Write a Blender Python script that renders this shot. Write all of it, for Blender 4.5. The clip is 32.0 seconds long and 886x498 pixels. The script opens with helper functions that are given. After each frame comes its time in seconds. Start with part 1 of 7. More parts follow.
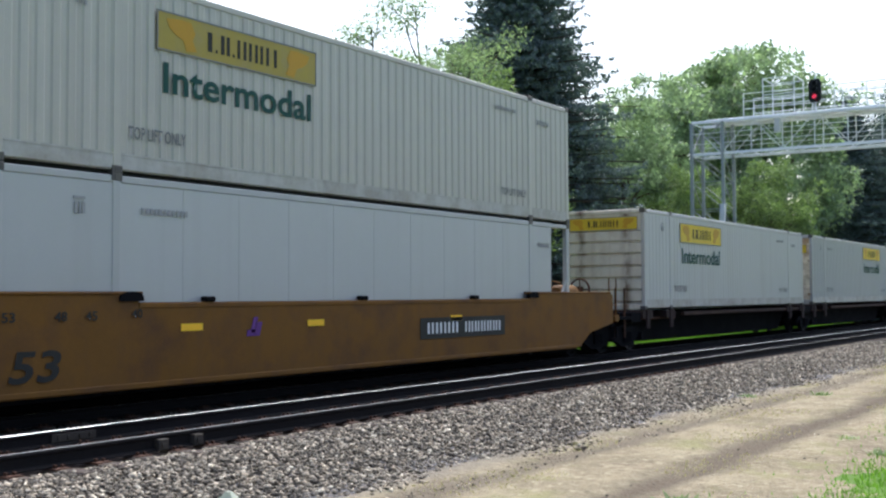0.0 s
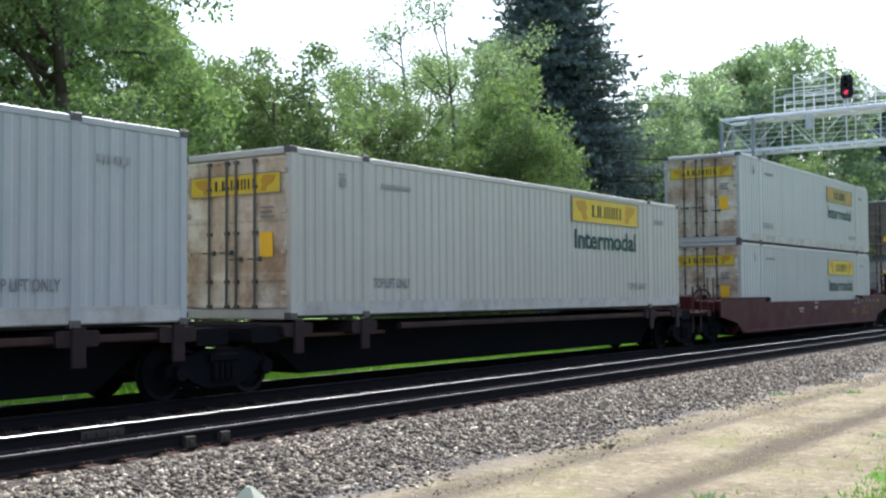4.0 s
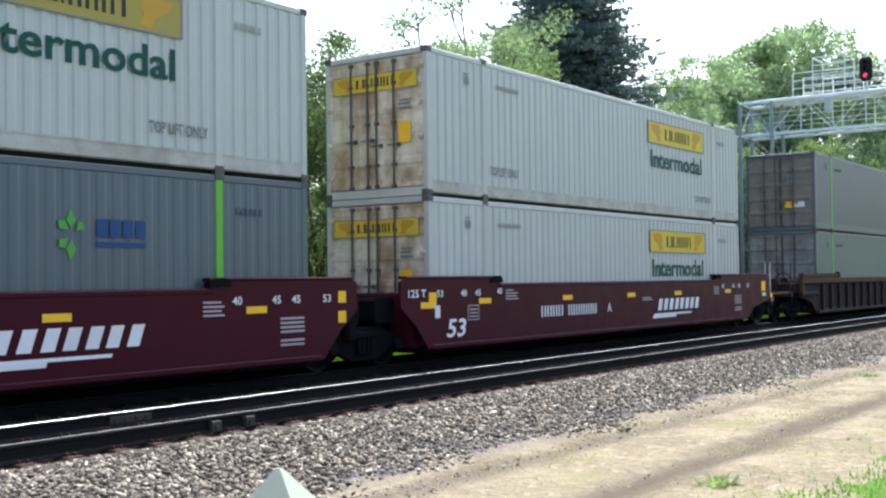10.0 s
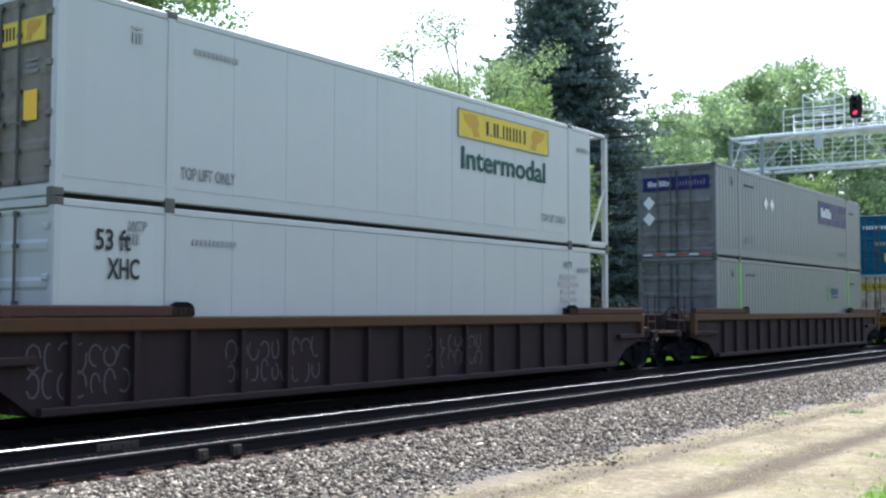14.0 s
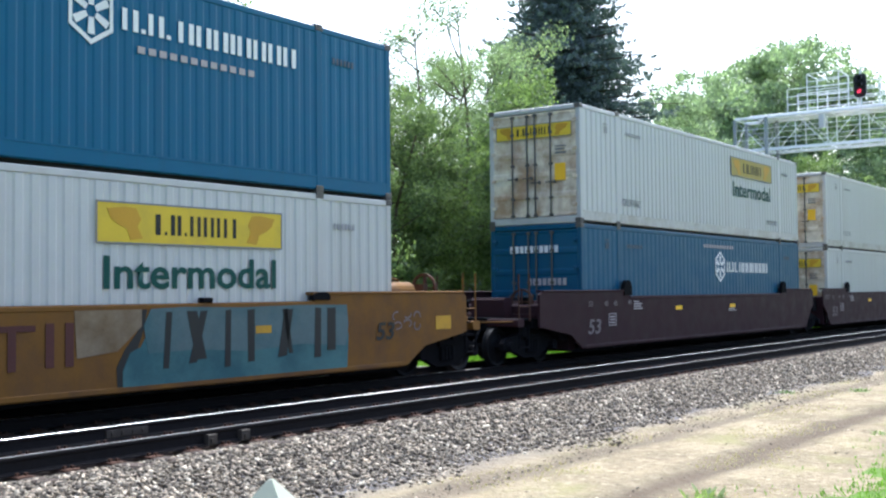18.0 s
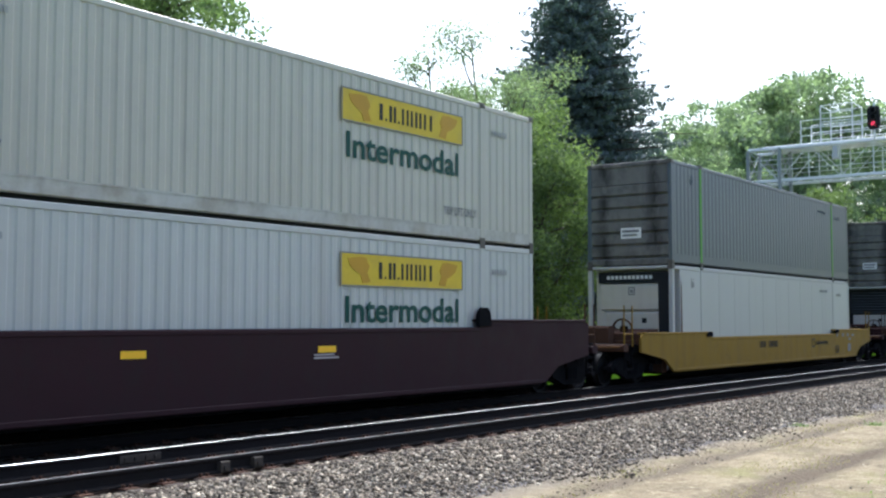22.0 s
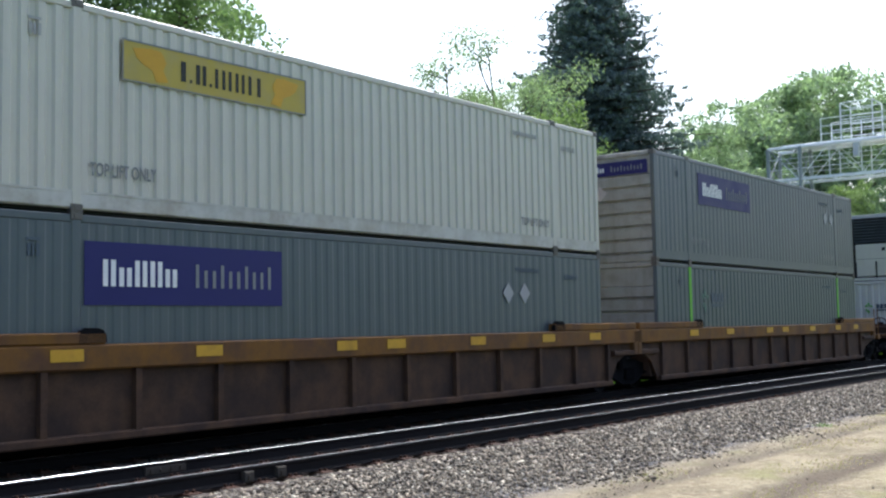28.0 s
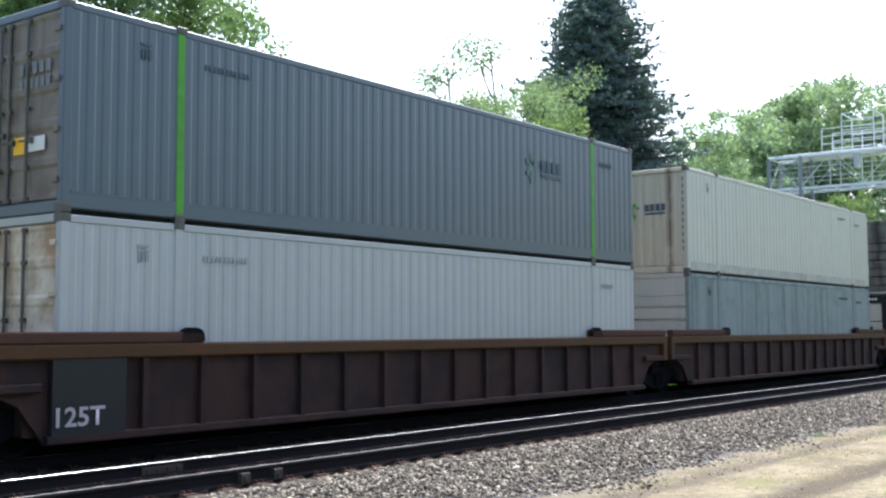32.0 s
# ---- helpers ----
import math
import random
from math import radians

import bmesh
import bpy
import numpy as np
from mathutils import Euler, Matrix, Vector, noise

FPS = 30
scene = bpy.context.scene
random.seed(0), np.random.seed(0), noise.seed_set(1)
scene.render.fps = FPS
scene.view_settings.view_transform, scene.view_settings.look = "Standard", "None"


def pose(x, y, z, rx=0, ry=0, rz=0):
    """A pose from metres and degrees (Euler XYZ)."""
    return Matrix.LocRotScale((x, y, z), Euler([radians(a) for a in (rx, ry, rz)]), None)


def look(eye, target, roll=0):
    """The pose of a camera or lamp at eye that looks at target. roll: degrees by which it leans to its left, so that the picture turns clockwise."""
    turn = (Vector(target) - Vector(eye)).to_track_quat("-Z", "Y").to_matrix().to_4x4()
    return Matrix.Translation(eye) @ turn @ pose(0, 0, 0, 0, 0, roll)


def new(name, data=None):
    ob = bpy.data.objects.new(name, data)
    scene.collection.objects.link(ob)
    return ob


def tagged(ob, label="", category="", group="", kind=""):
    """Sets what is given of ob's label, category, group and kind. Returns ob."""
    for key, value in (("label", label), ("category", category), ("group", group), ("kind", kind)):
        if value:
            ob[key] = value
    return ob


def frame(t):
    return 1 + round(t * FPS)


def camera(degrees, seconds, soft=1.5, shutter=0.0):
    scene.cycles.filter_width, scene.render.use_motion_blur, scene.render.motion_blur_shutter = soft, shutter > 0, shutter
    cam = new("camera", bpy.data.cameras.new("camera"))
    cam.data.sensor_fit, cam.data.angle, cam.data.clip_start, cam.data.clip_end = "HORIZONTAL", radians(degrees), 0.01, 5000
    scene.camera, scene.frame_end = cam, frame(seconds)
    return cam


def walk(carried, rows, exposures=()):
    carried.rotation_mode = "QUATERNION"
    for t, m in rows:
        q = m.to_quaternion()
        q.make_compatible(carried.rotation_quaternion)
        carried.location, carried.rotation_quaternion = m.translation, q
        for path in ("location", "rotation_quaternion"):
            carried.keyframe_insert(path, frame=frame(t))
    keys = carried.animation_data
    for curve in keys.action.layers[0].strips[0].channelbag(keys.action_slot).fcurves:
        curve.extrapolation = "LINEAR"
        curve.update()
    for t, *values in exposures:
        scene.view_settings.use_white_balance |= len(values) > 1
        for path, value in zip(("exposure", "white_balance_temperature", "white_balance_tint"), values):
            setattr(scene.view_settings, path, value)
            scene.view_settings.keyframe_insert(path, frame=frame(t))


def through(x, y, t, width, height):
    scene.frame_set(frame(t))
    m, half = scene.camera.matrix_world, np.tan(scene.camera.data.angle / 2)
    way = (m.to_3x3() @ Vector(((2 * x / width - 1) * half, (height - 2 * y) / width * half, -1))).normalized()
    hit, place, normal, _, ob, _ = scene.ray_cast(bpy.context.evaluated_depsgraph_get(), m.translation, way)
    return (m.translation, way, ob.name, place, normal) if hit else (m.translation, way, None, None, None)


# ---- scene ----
# x runs along the rails, y across them away from the viewer, z up from the train's railhead
LENS = 43.33
cam = camera(LENS, 32.0, soft=2.3)
# seconds, heading from the rails, tilt, lean, place of the eye: a phone held by hand that drifts half a metre
AIM = [
    (0, 33.17, 2.37, -0.25, 0.218, 0.205, 1.588),
    (0.5, 33.10, 2.76, -0.19, 0.257, 0.189, 1.595),
    (1, 33.44, 3.14, -0.36, 0.277, 0.185, 1.599),
    (1.5, 34.58, 3.21, -0.56, 0.271, 0.192, 1.596),
    (2, 35.00, 3.13, -0.88, 0.273, 0.196, 1.594),
    (2.5, 34.86, 3.06, -1.00, 0.290, 0.184, 1.596),
    (3, 34.66, 3.18, -0.76, 0.270, 0.190, 1.582),
    (3.5, 34.87, 2.69, -0.40, 0.252, 0.193, 1.567),
    (4, 34.70, 2.35, -0.40, 0.263, 0.178, 1.565),
    (4.5, 34.02, 1.65, -0.32, 0.259, 0.174, 1.571),
    (6.5, 35.18, 2.18, -0.74, 0.196, 0.138, 1.582),
    (7, 35.16, 2.26, -0.53, 0.158, 0.132, 1.582),
    (7.5, 35.60, 2.36, -0.51, 0.130, 0.123, 1.582),
    (8, 35.60, 2.32, -0.37, 0.123, 0.107, 1.583),
    (8.5, 34.93, 2.09, -0.47, 0.121, 0.090, 1.587),
    (9, 34.94, 1.66, -0.69, 0.105, 0.075, 1.591),
    (9.5, 35.67, 1.59, -0.60, 0.078, 0.060, 1.589),
    (10, 35.66, 1.57, -0.67, 0.069, 0.047, 1.593),
    (10.5, 35.43, 1.78, -0.44, 0.080, 0.036, 1.602),
    (11, 34.56, 2.16, -0.27, 0.075, 0.030, 1.607),
    (11.5, 35.06, 2.34, -0.37, 0.063, 0.016, 1.610),
    (12, 36.13, 2.73, -0.32, 0.031, -0.001, 1.607),
    (12.5, 36.14, 2.77, -0.45, 0.022, -0.002, 1.609),
    (13, 36.48, 3.38, 0.01, 0.007, 0.001, 1.611),
    (13.5, 35.58, 3.38, -0.05, 0.021, -0.025, 1.616),
    (14, 35.24, 3.10, 0.10, 0.007, -0.038, 1.613),
    (14.5, 36.02, 3.36, -0.17, 0.010, -0.064, 1.616),
    (15, 35.58, 3.52, -0.49, 0.016, -0.093, 1.614),
    (15.5, 34.88, 3.37, -0.33, 0.004, -0.097, 1.614),
    (17.5, 35.73, 3.50, -0.75, -0.066, -0.094, 1.604),
    (18, 35.53, 2.29, -0.59, -0.051, -0.101, 1.607),
    (18.5, 35.29, 2.64, 0.16, -0.060, -0.097, 1.599),
    (19, 35.41, 2.81, 0.03, -0.090, -0.083, 1.581),
    (19.5, 34.60, 3.44, 1.99, -0.132, -0.071, 1.566),
    (20, 36.73, 2.71, 0.88, -0.086, -0.095, 1.592),
    (20.5, 36.61, 3.62, 1.69, -0.080, -0.100, 1.602),
    (21, 35.96, 3.97, 0.72, -0.107, -0.086, 1.600),
    (21.5, 36.47, 3.93, 0.27, -0.085, -0.092, 1.618),
    (22, 36.10, 3.69, 0.03, -0.099, -0.084, 1.629),
    (22.5, 37.50, 4.30, -0.78, -0.112, -0.080, 1.635),
    (23, 37.91, 4.66, -0.74, -0.126, -0.074, 1.640),
    (23.5, 37.59, 4.64, -0.79, -0.132, -0.090, 1.638),
    (24, 37.14, 4.33, -0.66, -0.135, -0.101, 1.637),
    (24.5, 37.39, 4.00, -0.54, -0.146, -0.105, 1.636),
    (25, 37.78, 3.77, -0.38, -0.144, -0.114, 1.639),
    (25.5, 37.87, 3.93, -1.09, -0.165, -0.118, 1.637),
    (27.5, 38.08, 4.37, -0.89, -0.157, -0.167, 1.656),
    (28, 37.22, 3.94, -1.03, -0.149, -0.181, 1.662),
    (28.5, 37.27, 3.67, -0.87, -0.148, -0.191, 1.664),
    (29, 37.27, 3.54, -0.77, -0.162, -0.194, 1.666),
    (29.5, 37.34, 3.61, -0.50, -0.181, -0.194, 1.669),
    (30, 37.33, 3.75, -0.34, -0.214, -0.190, 1.669),
    (30.5, 37.39, 3.44, -0.68, -0.216, -0.198, 1.666),
    (31, 37.59, 3.81, -0.61, -0.199, -0.213, 1.668),
    (31.5, 37.13, 3.76, -0.42, -0.202, -0.212, 1.668),
    (32, 37.22, 4.15, -0.17, -0.183, -0.220, 1.672),
]

# seconds, stops, kelvin: the phone sets its exposure as the train goes by
EXPOSED = [(0, -0.38, 5550), (1, -0.34, 5550), (4, -0.17, 5550), (7, 0.02, 5550), (8, 0.14, 5550), (9, 0.16, 5550), (10, 0.12, 5550), (11, 0.04, 5550), (12, 0.20, 5500), (13, 0.35, 5420), (14, 0.10, 5420), (15, 0.12, 5420), (18, 0.22, 5420), (19, 0.05, 5500), (20, 0.05, 5500), (21, -0.07, 5500), (22, -0.20, 5500), (23, -0.06, 5500), (24, -0.06, 5500), (25, 0.06, 5500), (28, -0.23, 5500), (29, -0.06, 5500), (30, 0.15, 5500), (31, 0.00, 5500), (32, 0.03, 5500)]


def aim(yaw, pitch, roll, x, y, z):
    return pose(x, y, z, 0, 0, yaw - 90) @ pose(0, 0, 0, 90 + pitch) @ pose(0, 0, 0, 0, 0, roll)


walk(cam, [(t, aim(*row)) for t, *row in AIM], exposures=[(t, e, k, 8) for t, e, k in EXPOSED])

# ---- light ----
SUN_AZ, SUN_EL = 24.0, 58.0
sun_dir = Vector((math.cos(radians(SUN_AZ)) * math.cos(radians(SUN_EL)), math.sin(radians(SUN_AZ)) * math.cos(radians(SUN_EL)), math.sin(radians(SUN_EL))))
world = bpy.data.worlds.new("sky")
scene.world = world
world.use_nodes = True
wn = world.node_tree
sky = wn.nodes.new("ShaderNodeTexSky")
sky.sky_type, sky.sun_disc = "NISHITA", False
sky.sun_elevation, sky.sun_rotation = radians(SUN_EL), radians(90 - SUN_AZ)
sky.air_density, sky.dust_density, sky.ozone_density = 1.0, 7.0, 1.0
bg = wn.nodes["Background"]
bg.inputs["Strength"].default_value = 0.37
wn.links.new(sky.outputs["Color"], bg.inputs["Color"])
lamp = bpy.data.lights.new("sun", "SUN")
lamp.energy, lamp.angle, lamp.color = 3.6, radians(0.6), (1.0, 0.96, 0.9)
sun = new("sun", lamp)
sun.matrix_world = look(sun_dir * 60, (0, 0, 0))

# ---- materials ----
MATS = {}


def mat(name, base, rough=0.6, metal=0.0, var=0.12, scale=2.0, fine=30.0, bump=0.0, grime=None, streak=0.0, low=0.0, random=0.06, stretch=(1, 1, 1), second=None, mix2=0.0, spec=0.3, sub=0.0, columns=None):
    """A painted, weathered or earthy surface: two scales of noise on the base, runs of grime down the sides, a share of a second colour."""
    if name in MATS:
        return MATS[name]
    m = bpy.data.materials.new(name)
    m.use_nodes = True
    t = m.node_tree
    n, k = t.nodes, t.links.new
    p = n["Principled BSDF"]
    co, info, add = n.new("ShaderNodeTexCoord"), n.new("ShaderNodeObjectInfo"), n.new("ShaderNodeVectorMath")
    mul = n.new("ShaderNodeMath")
    mul.operation, mul.inputs[1].default_value = "MULTIPLY", 37.0
    k(info.outputs["Random"], mul.inputs[0])
    add.operation = "ADD"
    k(co.outputs["Object"], add.inputs[0])
    k(mul.outputs[0], add.inputs[1])

    def tex(sc, detail, st=(1, 1, 1)):
        mp, x = n.new("ShaderNodeMapping"), n.new("ShaderNodeTexNoise")
        mp.inputs["Scale"].default_value = st
        x.inputs["Scale"].default_value, x.inputs["Detail"].default_value, x.inputs["Roughness"].default_value = sc, detail, 0.62
        k(add.outputs[0], mp.inputs[0])
        k(mp.outputs[0], x.inputs["Vector"])
        return x.outputs["Fac"]

    def ramp(src, a, b, lo=0.0, hi=1.0):
        r = n.new("ShaderNodeMapRange")
        r.inputs[1].default_value, r.inputs[2].default_value, r.inputs[3].default_value, r.inputs[4].default_value = a, b, lo, hi
        k(src, r.inputs[0])
        return r.outputs[0]

    def blend(fac, a, b, how="MIX"):
        x = n.new("ShaderNodeMix")
        x.data_type, x.blend_type = "RGBA", how
        for sock, v in ((x.inputs[0], fac), (x.inputs[6], a), (x.inputs[7], b)):
            if isinstance(v, (int, float)):
                sock.default_value = v
            elif isinstance(v, tuple):
                sock.default_value = (*v, 1.0)
            else:
                k(v, sock)
        return x.outputs[2]

    big = tex(scale, 4, stretch)
    small = tex(fine, 3, stretch)
    col = base
    if second:
        col = blend(ramp(tex(scale * 0.55, 6, stretch), 0.5 - 0.1 + 0.25 * (0.5 - mix2), 0.5 + 0.1 + 0.25 * (0.5 - mix2)), base, second)
    v = blend(0.5, ramp(big, 0.3, 0.7, 1 - var, 1 + var), ramp(small, 0.3, 0.7, 1 - var * 0.8, 1 + var * 0.8))
    col = blend(1.0, col, v, "MULTIPLY")
    if random:
        col = blend(1.0, col, ramp(info.outputs["Random"], 0, 1, 1 - random, 1 + random), "MULTIPLY")
    if grime and streak:
        run = ramp(tex(1.0, 2, (3.2, 3.2, 0.1)), 0.5, 0.8, 0, streak)
        col = blend(run, col, grime)
    if grime and low:
        col = blend(ramp(tex(scale * 1.3, 6), 0.48, 0.72, 0, low), col, grime)
    if columns:
        # stains that run down two columns of an end wall: offset from its middle, width, share, colour
        off, wide, share, tint = columns
        sep = n.new("ShaderNodeSeparateXYZ")
        k(co.outputs["Object"], sep.inputs[0])
        src = sep.outputs[1]
        for how, v in (("ABSOLUTE", 0.0), ("SUBTRACT", off), ("ABSOLUTE", 0.0)):
            x = n.new("ShaderNodeMath")
            x.operation, x.inputs[1].default_value = how, v
            k(src, x.inputs[0])
            src = x.outputs[0]
        x = n.new("ShaderNodeMath")
        x.operation = "MULTIPLY"
        k(ramp(src, wide, 0.0, 0.0, share), x.inputs[0])
        k(ramp(tex(2.4, 5, (1, 1, 0.5)), 0.36, 0.56), x.inputs[1])
        col = blend(x.outputs[0], col, tint)
    k(col, p.inputs["Base Color"]) if not isinstance(col, tuple) else None
    q = 0.1 if spec < 0.6 else 0.025
    k(ramp(big, 0.3, 0.7, max(0.05, rough - q), min(1, rough + q)), p.inputs["Roughness"])
    p.inputs["Metallic"].default_value = metal
    p.inputs["Specular IOR Level"].default_value = spec
    if sub:
        p.inputs["Subsurface Weight"].default_value = sub
    if bump:
        b = n.new("ShaderNodeBump")
        b.inputs["Strength"].default_value, b.inputs["Distance"].default_value = bump, 0.02
        k(small, b.inputs["Height"])
        k(b.outputs[0], p.inputs["Normal"])
    MATS[name] = m
    return m


def leafy(name, dark, light, through=0.5):
    """Leaves: each its own green, letting sun through."""
    m = bpy.data.materials.new(name)
    m.use_nodes = True
    t = m.node_tree
    n, k = t.nodes, t.links.new
    g, r, info = n.new("ShaderNodeNewGeometry"), n.new("ShaderNodeValToRGB"), n.new("ShaderNodeObjectInfo")
    r.color_ramp.elements[0].color, r.color_ramp.elements[1].color = (*dark, 1), (*light, 1)
    k(g.outputs["Random Per Island"], r.inputs[0])
    p = n["Principled BSDF"]
    p.inputs["Roughness"].default_value = 0.5
    p.inputs["Specular IOR Level"].default_value = 0.35
    k(r.outputs[0], p.inputs["Base Color"])
    tr, mx = n.new("ShaderNodeBsdfTranslucent"), n.new("ShaderNodeMixShader")
    br = n.new("ShaderNodeMix")
    br.data_type, br.blend_type = "RGBA", "MULTIPLY"
    br.inputs[0].default_value, br.inputs[7].default_value = 1.0, (1.3, 1.5, 0.82, 1)
    k(r.outputs[0], br.inputs[6])
    k(br.outputs[2], tr.inputs["Color"])
    mx.inputs[0].default_value = through
    k(p.outputs[0], mx.inputs[1])
    k(tr.outputs[0], mx.inputs[2])
    k(mx.outputs[0], n["Material Output"].inputs["Surface"])
    return m


white_paint = mat("white_paint", (0.465, 0.46, 0.437), 0.37, spec=0.85, var=0.05, grime=(0.34, 0.31, 0.27), streak=0.4, low=0.05)
cream_paint = mat("cream_paint", (0.47, 0.44, 0.375), 0.38, spec=0.85, var=0.06, grime=(0.33, 0.29, 0.24), streak=0.45, low=0.08)
clean_white = mat("clean_white", (0.435, 0.434, 0.418), 0.35, spec=0.85, var=0.035, grime=(0.36, 0.35, 0.33), streak=0.3, low=0.02)
dull_white = mat("dull_white_paint", (0.4, 0.398, 0.385), 0.4, spec=0.7, var=0.06, grime=(0.3, 0.28, 0.25), streak=0.4, low=0.08)
door_cream = mat("door_cream", (0.7, 0.63, 0.49), 0.6, var=0.12, second=(0.4, 0.27, 0.16), mix2=0.35, grime=(0.24, 0.14, 0.075), streak=0.65, low=0.6)
grey_dark = mat("grey_paint_dark", (0.074, 0.094, 0.112), 0.34, spec=0.75, var=0.08, grime=(0.1, 0.1, 0.1), streak=0.35, low=0.06)
grey_light = mat("grey_paint_light", (0.155, 0.182, 0.198), 0.33, spec=0.85, var=0.08, grime=(0.16, 0.16, 0.16), streak=0.35, low=0.06)
grey_blue = mat("grey_paint_blue", (0.098, 0.121, 0.132), 0.34, spec=0.8, var=0.08, grime=(0.12, 0.12, 0.12), streak=0.35, low=0.06)
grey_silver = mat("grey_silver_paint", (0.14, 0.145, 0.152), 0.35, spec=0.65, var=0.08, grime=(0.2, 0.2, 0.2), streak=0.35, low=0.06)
grey_green = mat("grey_green_paint", (0.22, 0.255, 0.25), 0.55, var=0.1, grime=(0.06, 0.08, 0.075), streak=0.9, low=0.35)
grey_door = mat("grey_dirty_door", (0.23, 0.2, 0.168), 0.65, spec=0.1, var=0.15, grime=(0.12, 0.09, 0.075), streak=0.7, low=0.6)
pale_door = mat("grey_pale_door", (0.3, 0.305, 0.29), 0.6, spec=0.2, var=0.12, second=(0.2, 0.185, 0.16), mix2=0.3, grime=(0.13, 0.11, 0.09), streak=0.6, low=0.5)
mid_door = mat("grey_mid_door", (0.2, 0.2, 0.195), 0.6, spec=0.2, var=0.12, second=(0.13, 0.12, 0.11), mix2=0.3, grime=(0.09, 0.08, 0.07), streak=0.6, low=0.4)
blue_paint = mat("blue_paint", (0.005, 0.07, 0.138), 0.45, var=0.08, grime=(0.02, 0.06, 0.11), streak=0.3, low=0.1)
# same blue, brightened to hold the sky glare on the upper container
blue_glare = mat("blue_glare_paint", (0.004, 0.095, 0.19), 0.42, var=0.07, grime=(0.015, 0.06, 0.11), streak=0.25, low=0.08)
dull_stripe = mat("faded_lime_paint", (0.1, 0.3, 0.03), 0.5, var=0.1, grime=(0.05, 0.09, 0.04), low=0.4)
green_stripe = mat("lime_paint", (0.16, 0.46, 0.03), 0.5, var=0.08, grime=(0.1, 0.2, 0.05), low=0.2)
yellow_sign = mat("sign_yellow", (0.66, 0.47, 0.03), 0.5, var=0.06, grime=(0.4, 0.27, 0.06), low=0.35)
faded_sign = mat("faded_sign_yellow", (0.38, 0.29, 0.055), 0.55, var=0.1, grime=(0.3, 0.26, 0.15), low=0.4, streak=0.3)
yellow_plate = mat("marker_yellow", (0.9, 0.52, 0.02), 0.5, var=0.05, random=0.02)
faded_marker = mat("faded_marker_yellow", (0.5, 0.28, 0.02), 0.55, var=0.15, grime=(0.2, 0.1, 0.03), low=0.5)
sign_gold = mat("sign_gold", (0.5, 0.28, 0.02), 0.5, var=0.1)
black_ink = mat("black_ink", (0.02, 0.02, 0.018), 0.55, var=0.1)
grey_ink = mat("grey_ink", (0.2, 0.2, 0.2), 0.6, var=0.1)
green_ink = mat("green_ink", (0.0, 0.055, 0.042), 0.5, var=0.06)
grey_mid = mat("grey_paint_mid", (0.062, 0.078, 0.088), 0.36, spec=0.6, var=0.08, grime=(0.13, 0.13, 0.13), streak=0.35, low=0.06)
white_ink = mat("white_ink", (0.75, 0.74, 0.72), 0.55, var=0.1)
faint_ink = mat("faded_white_ink", (0.4, 0.35, 0.34), 0.6, var=0.15)
ghost_ink = mat("ghost_spray", (0.085, 0.07, 0.068), 0.7, var=0.2)
dim_ink = mat("dim_white_ink", (0.16, 0.13, 0.13), 0.6, var=0.2)
pale_grey_ink = mat("pale_grey_ink", (0.33, 0.325, 0.32), 0.6, var=0.12)
navy_ink = mat("navy_ink", (0.014, 0.013, 0.1), 0.45, var=0.06)
blue_ink = mat("blue_ink", (0.02, 0.055, 0.17), 0.5, var=0.1)
slate_ink = mat("slate_ink", (0.075, 0.095, 0.12), 0.5, var=0.1)
nose_pale = mat("stained_pale_nose", (0.3, 0.29, 0.265), 0.5, spec=0.3, var=0.1, grime=(0.12, 0.1, 0.085), streak=0.5, low=0.5)
nose_grey = mat("sooty_grey_nose", (0.17, 0.162, 0.148), 0.55, spec=0.2, var=0.12, grime=(0.05, 0.05, 0.05), streak=0.6, low=0.6, columns=(0.78, 0.34, 0.9, (0.02, 0.019, 0.018)))
grimy_rail = mat("grimy_white_rail", (0.47, 0.455, 0.42), 0.5, spec=0.5, var=0.1, second=(0.38, 0.35, 0.3), mix2=0.35, scale=3.0, grime=(0.16, 0.12, 0.09), streak=0.3, low=0.35)
rusty_nose = mat("rust_streaked_nose", (0.62, 0.58, 0.48), 0.55, var=0.1, grime=(0.3, 0.2, 0.12), streak=0.4, low=0.3, columns=(0.72, 0.22, 0.9, (0.13, 0.07, 0.035)))
drip_nose = mat("dripped_white_nose", (0.56, 0.5, 0.39), 0.5, spec=0.3, var=0.06, grime=(0.3, 0.24, 0.17), streak=0.25, low=0.15, columns=(0.75, 0.16, 0.9, (0.14, 0.09, 0.055)))
dim_leaf_ink = mat("faded_leaf_ink", (0.1, 0.17, 0.13), 0.5, var=0.1)
leaf_ink = mat("leaf_green_ink", (0.1, 0.33, 0.05), 0.5, var=0.06)
rust_brown = mat("rust_brown_paint", (0.058, 0.031, 0.023), 0.7, spec=0.1, var=0.25, second=(0.032, 0.022, 0.02), mix2=0.4, grime=(0.025, 0.02, 0.018), streak=0.5, low=0.4)
red_brown = mat("red_brown_paint", (0.05, 0.02, 0.018), 0.6, spec=0.1, var=0.2, second=(0.03, 0.016, 0.016), mix2=0.4, grime=(0.025, 0.018, 0.016), streak=0.4, low=0.4)
warm_white = mat("aged_white_paint", (0.5, 0.475, 0.41), 0.38, spec=0.8, var=0.05, grime=(0.3, 0.24, 0.17), streak=0.25, low=0.14)
teal_spray = mat("teal_spray", (0.03, 0.09, 0.1), 0.6, var=0.2, second=(0.06, 0.14, 0.14), mix2=0.5)
pale_teal = mat("pale_teal_spray", (0.085, 0.125, 0.125), 0.65, var=0.2, second=(0.05, 0.1, 0.105), mix2=0.4)
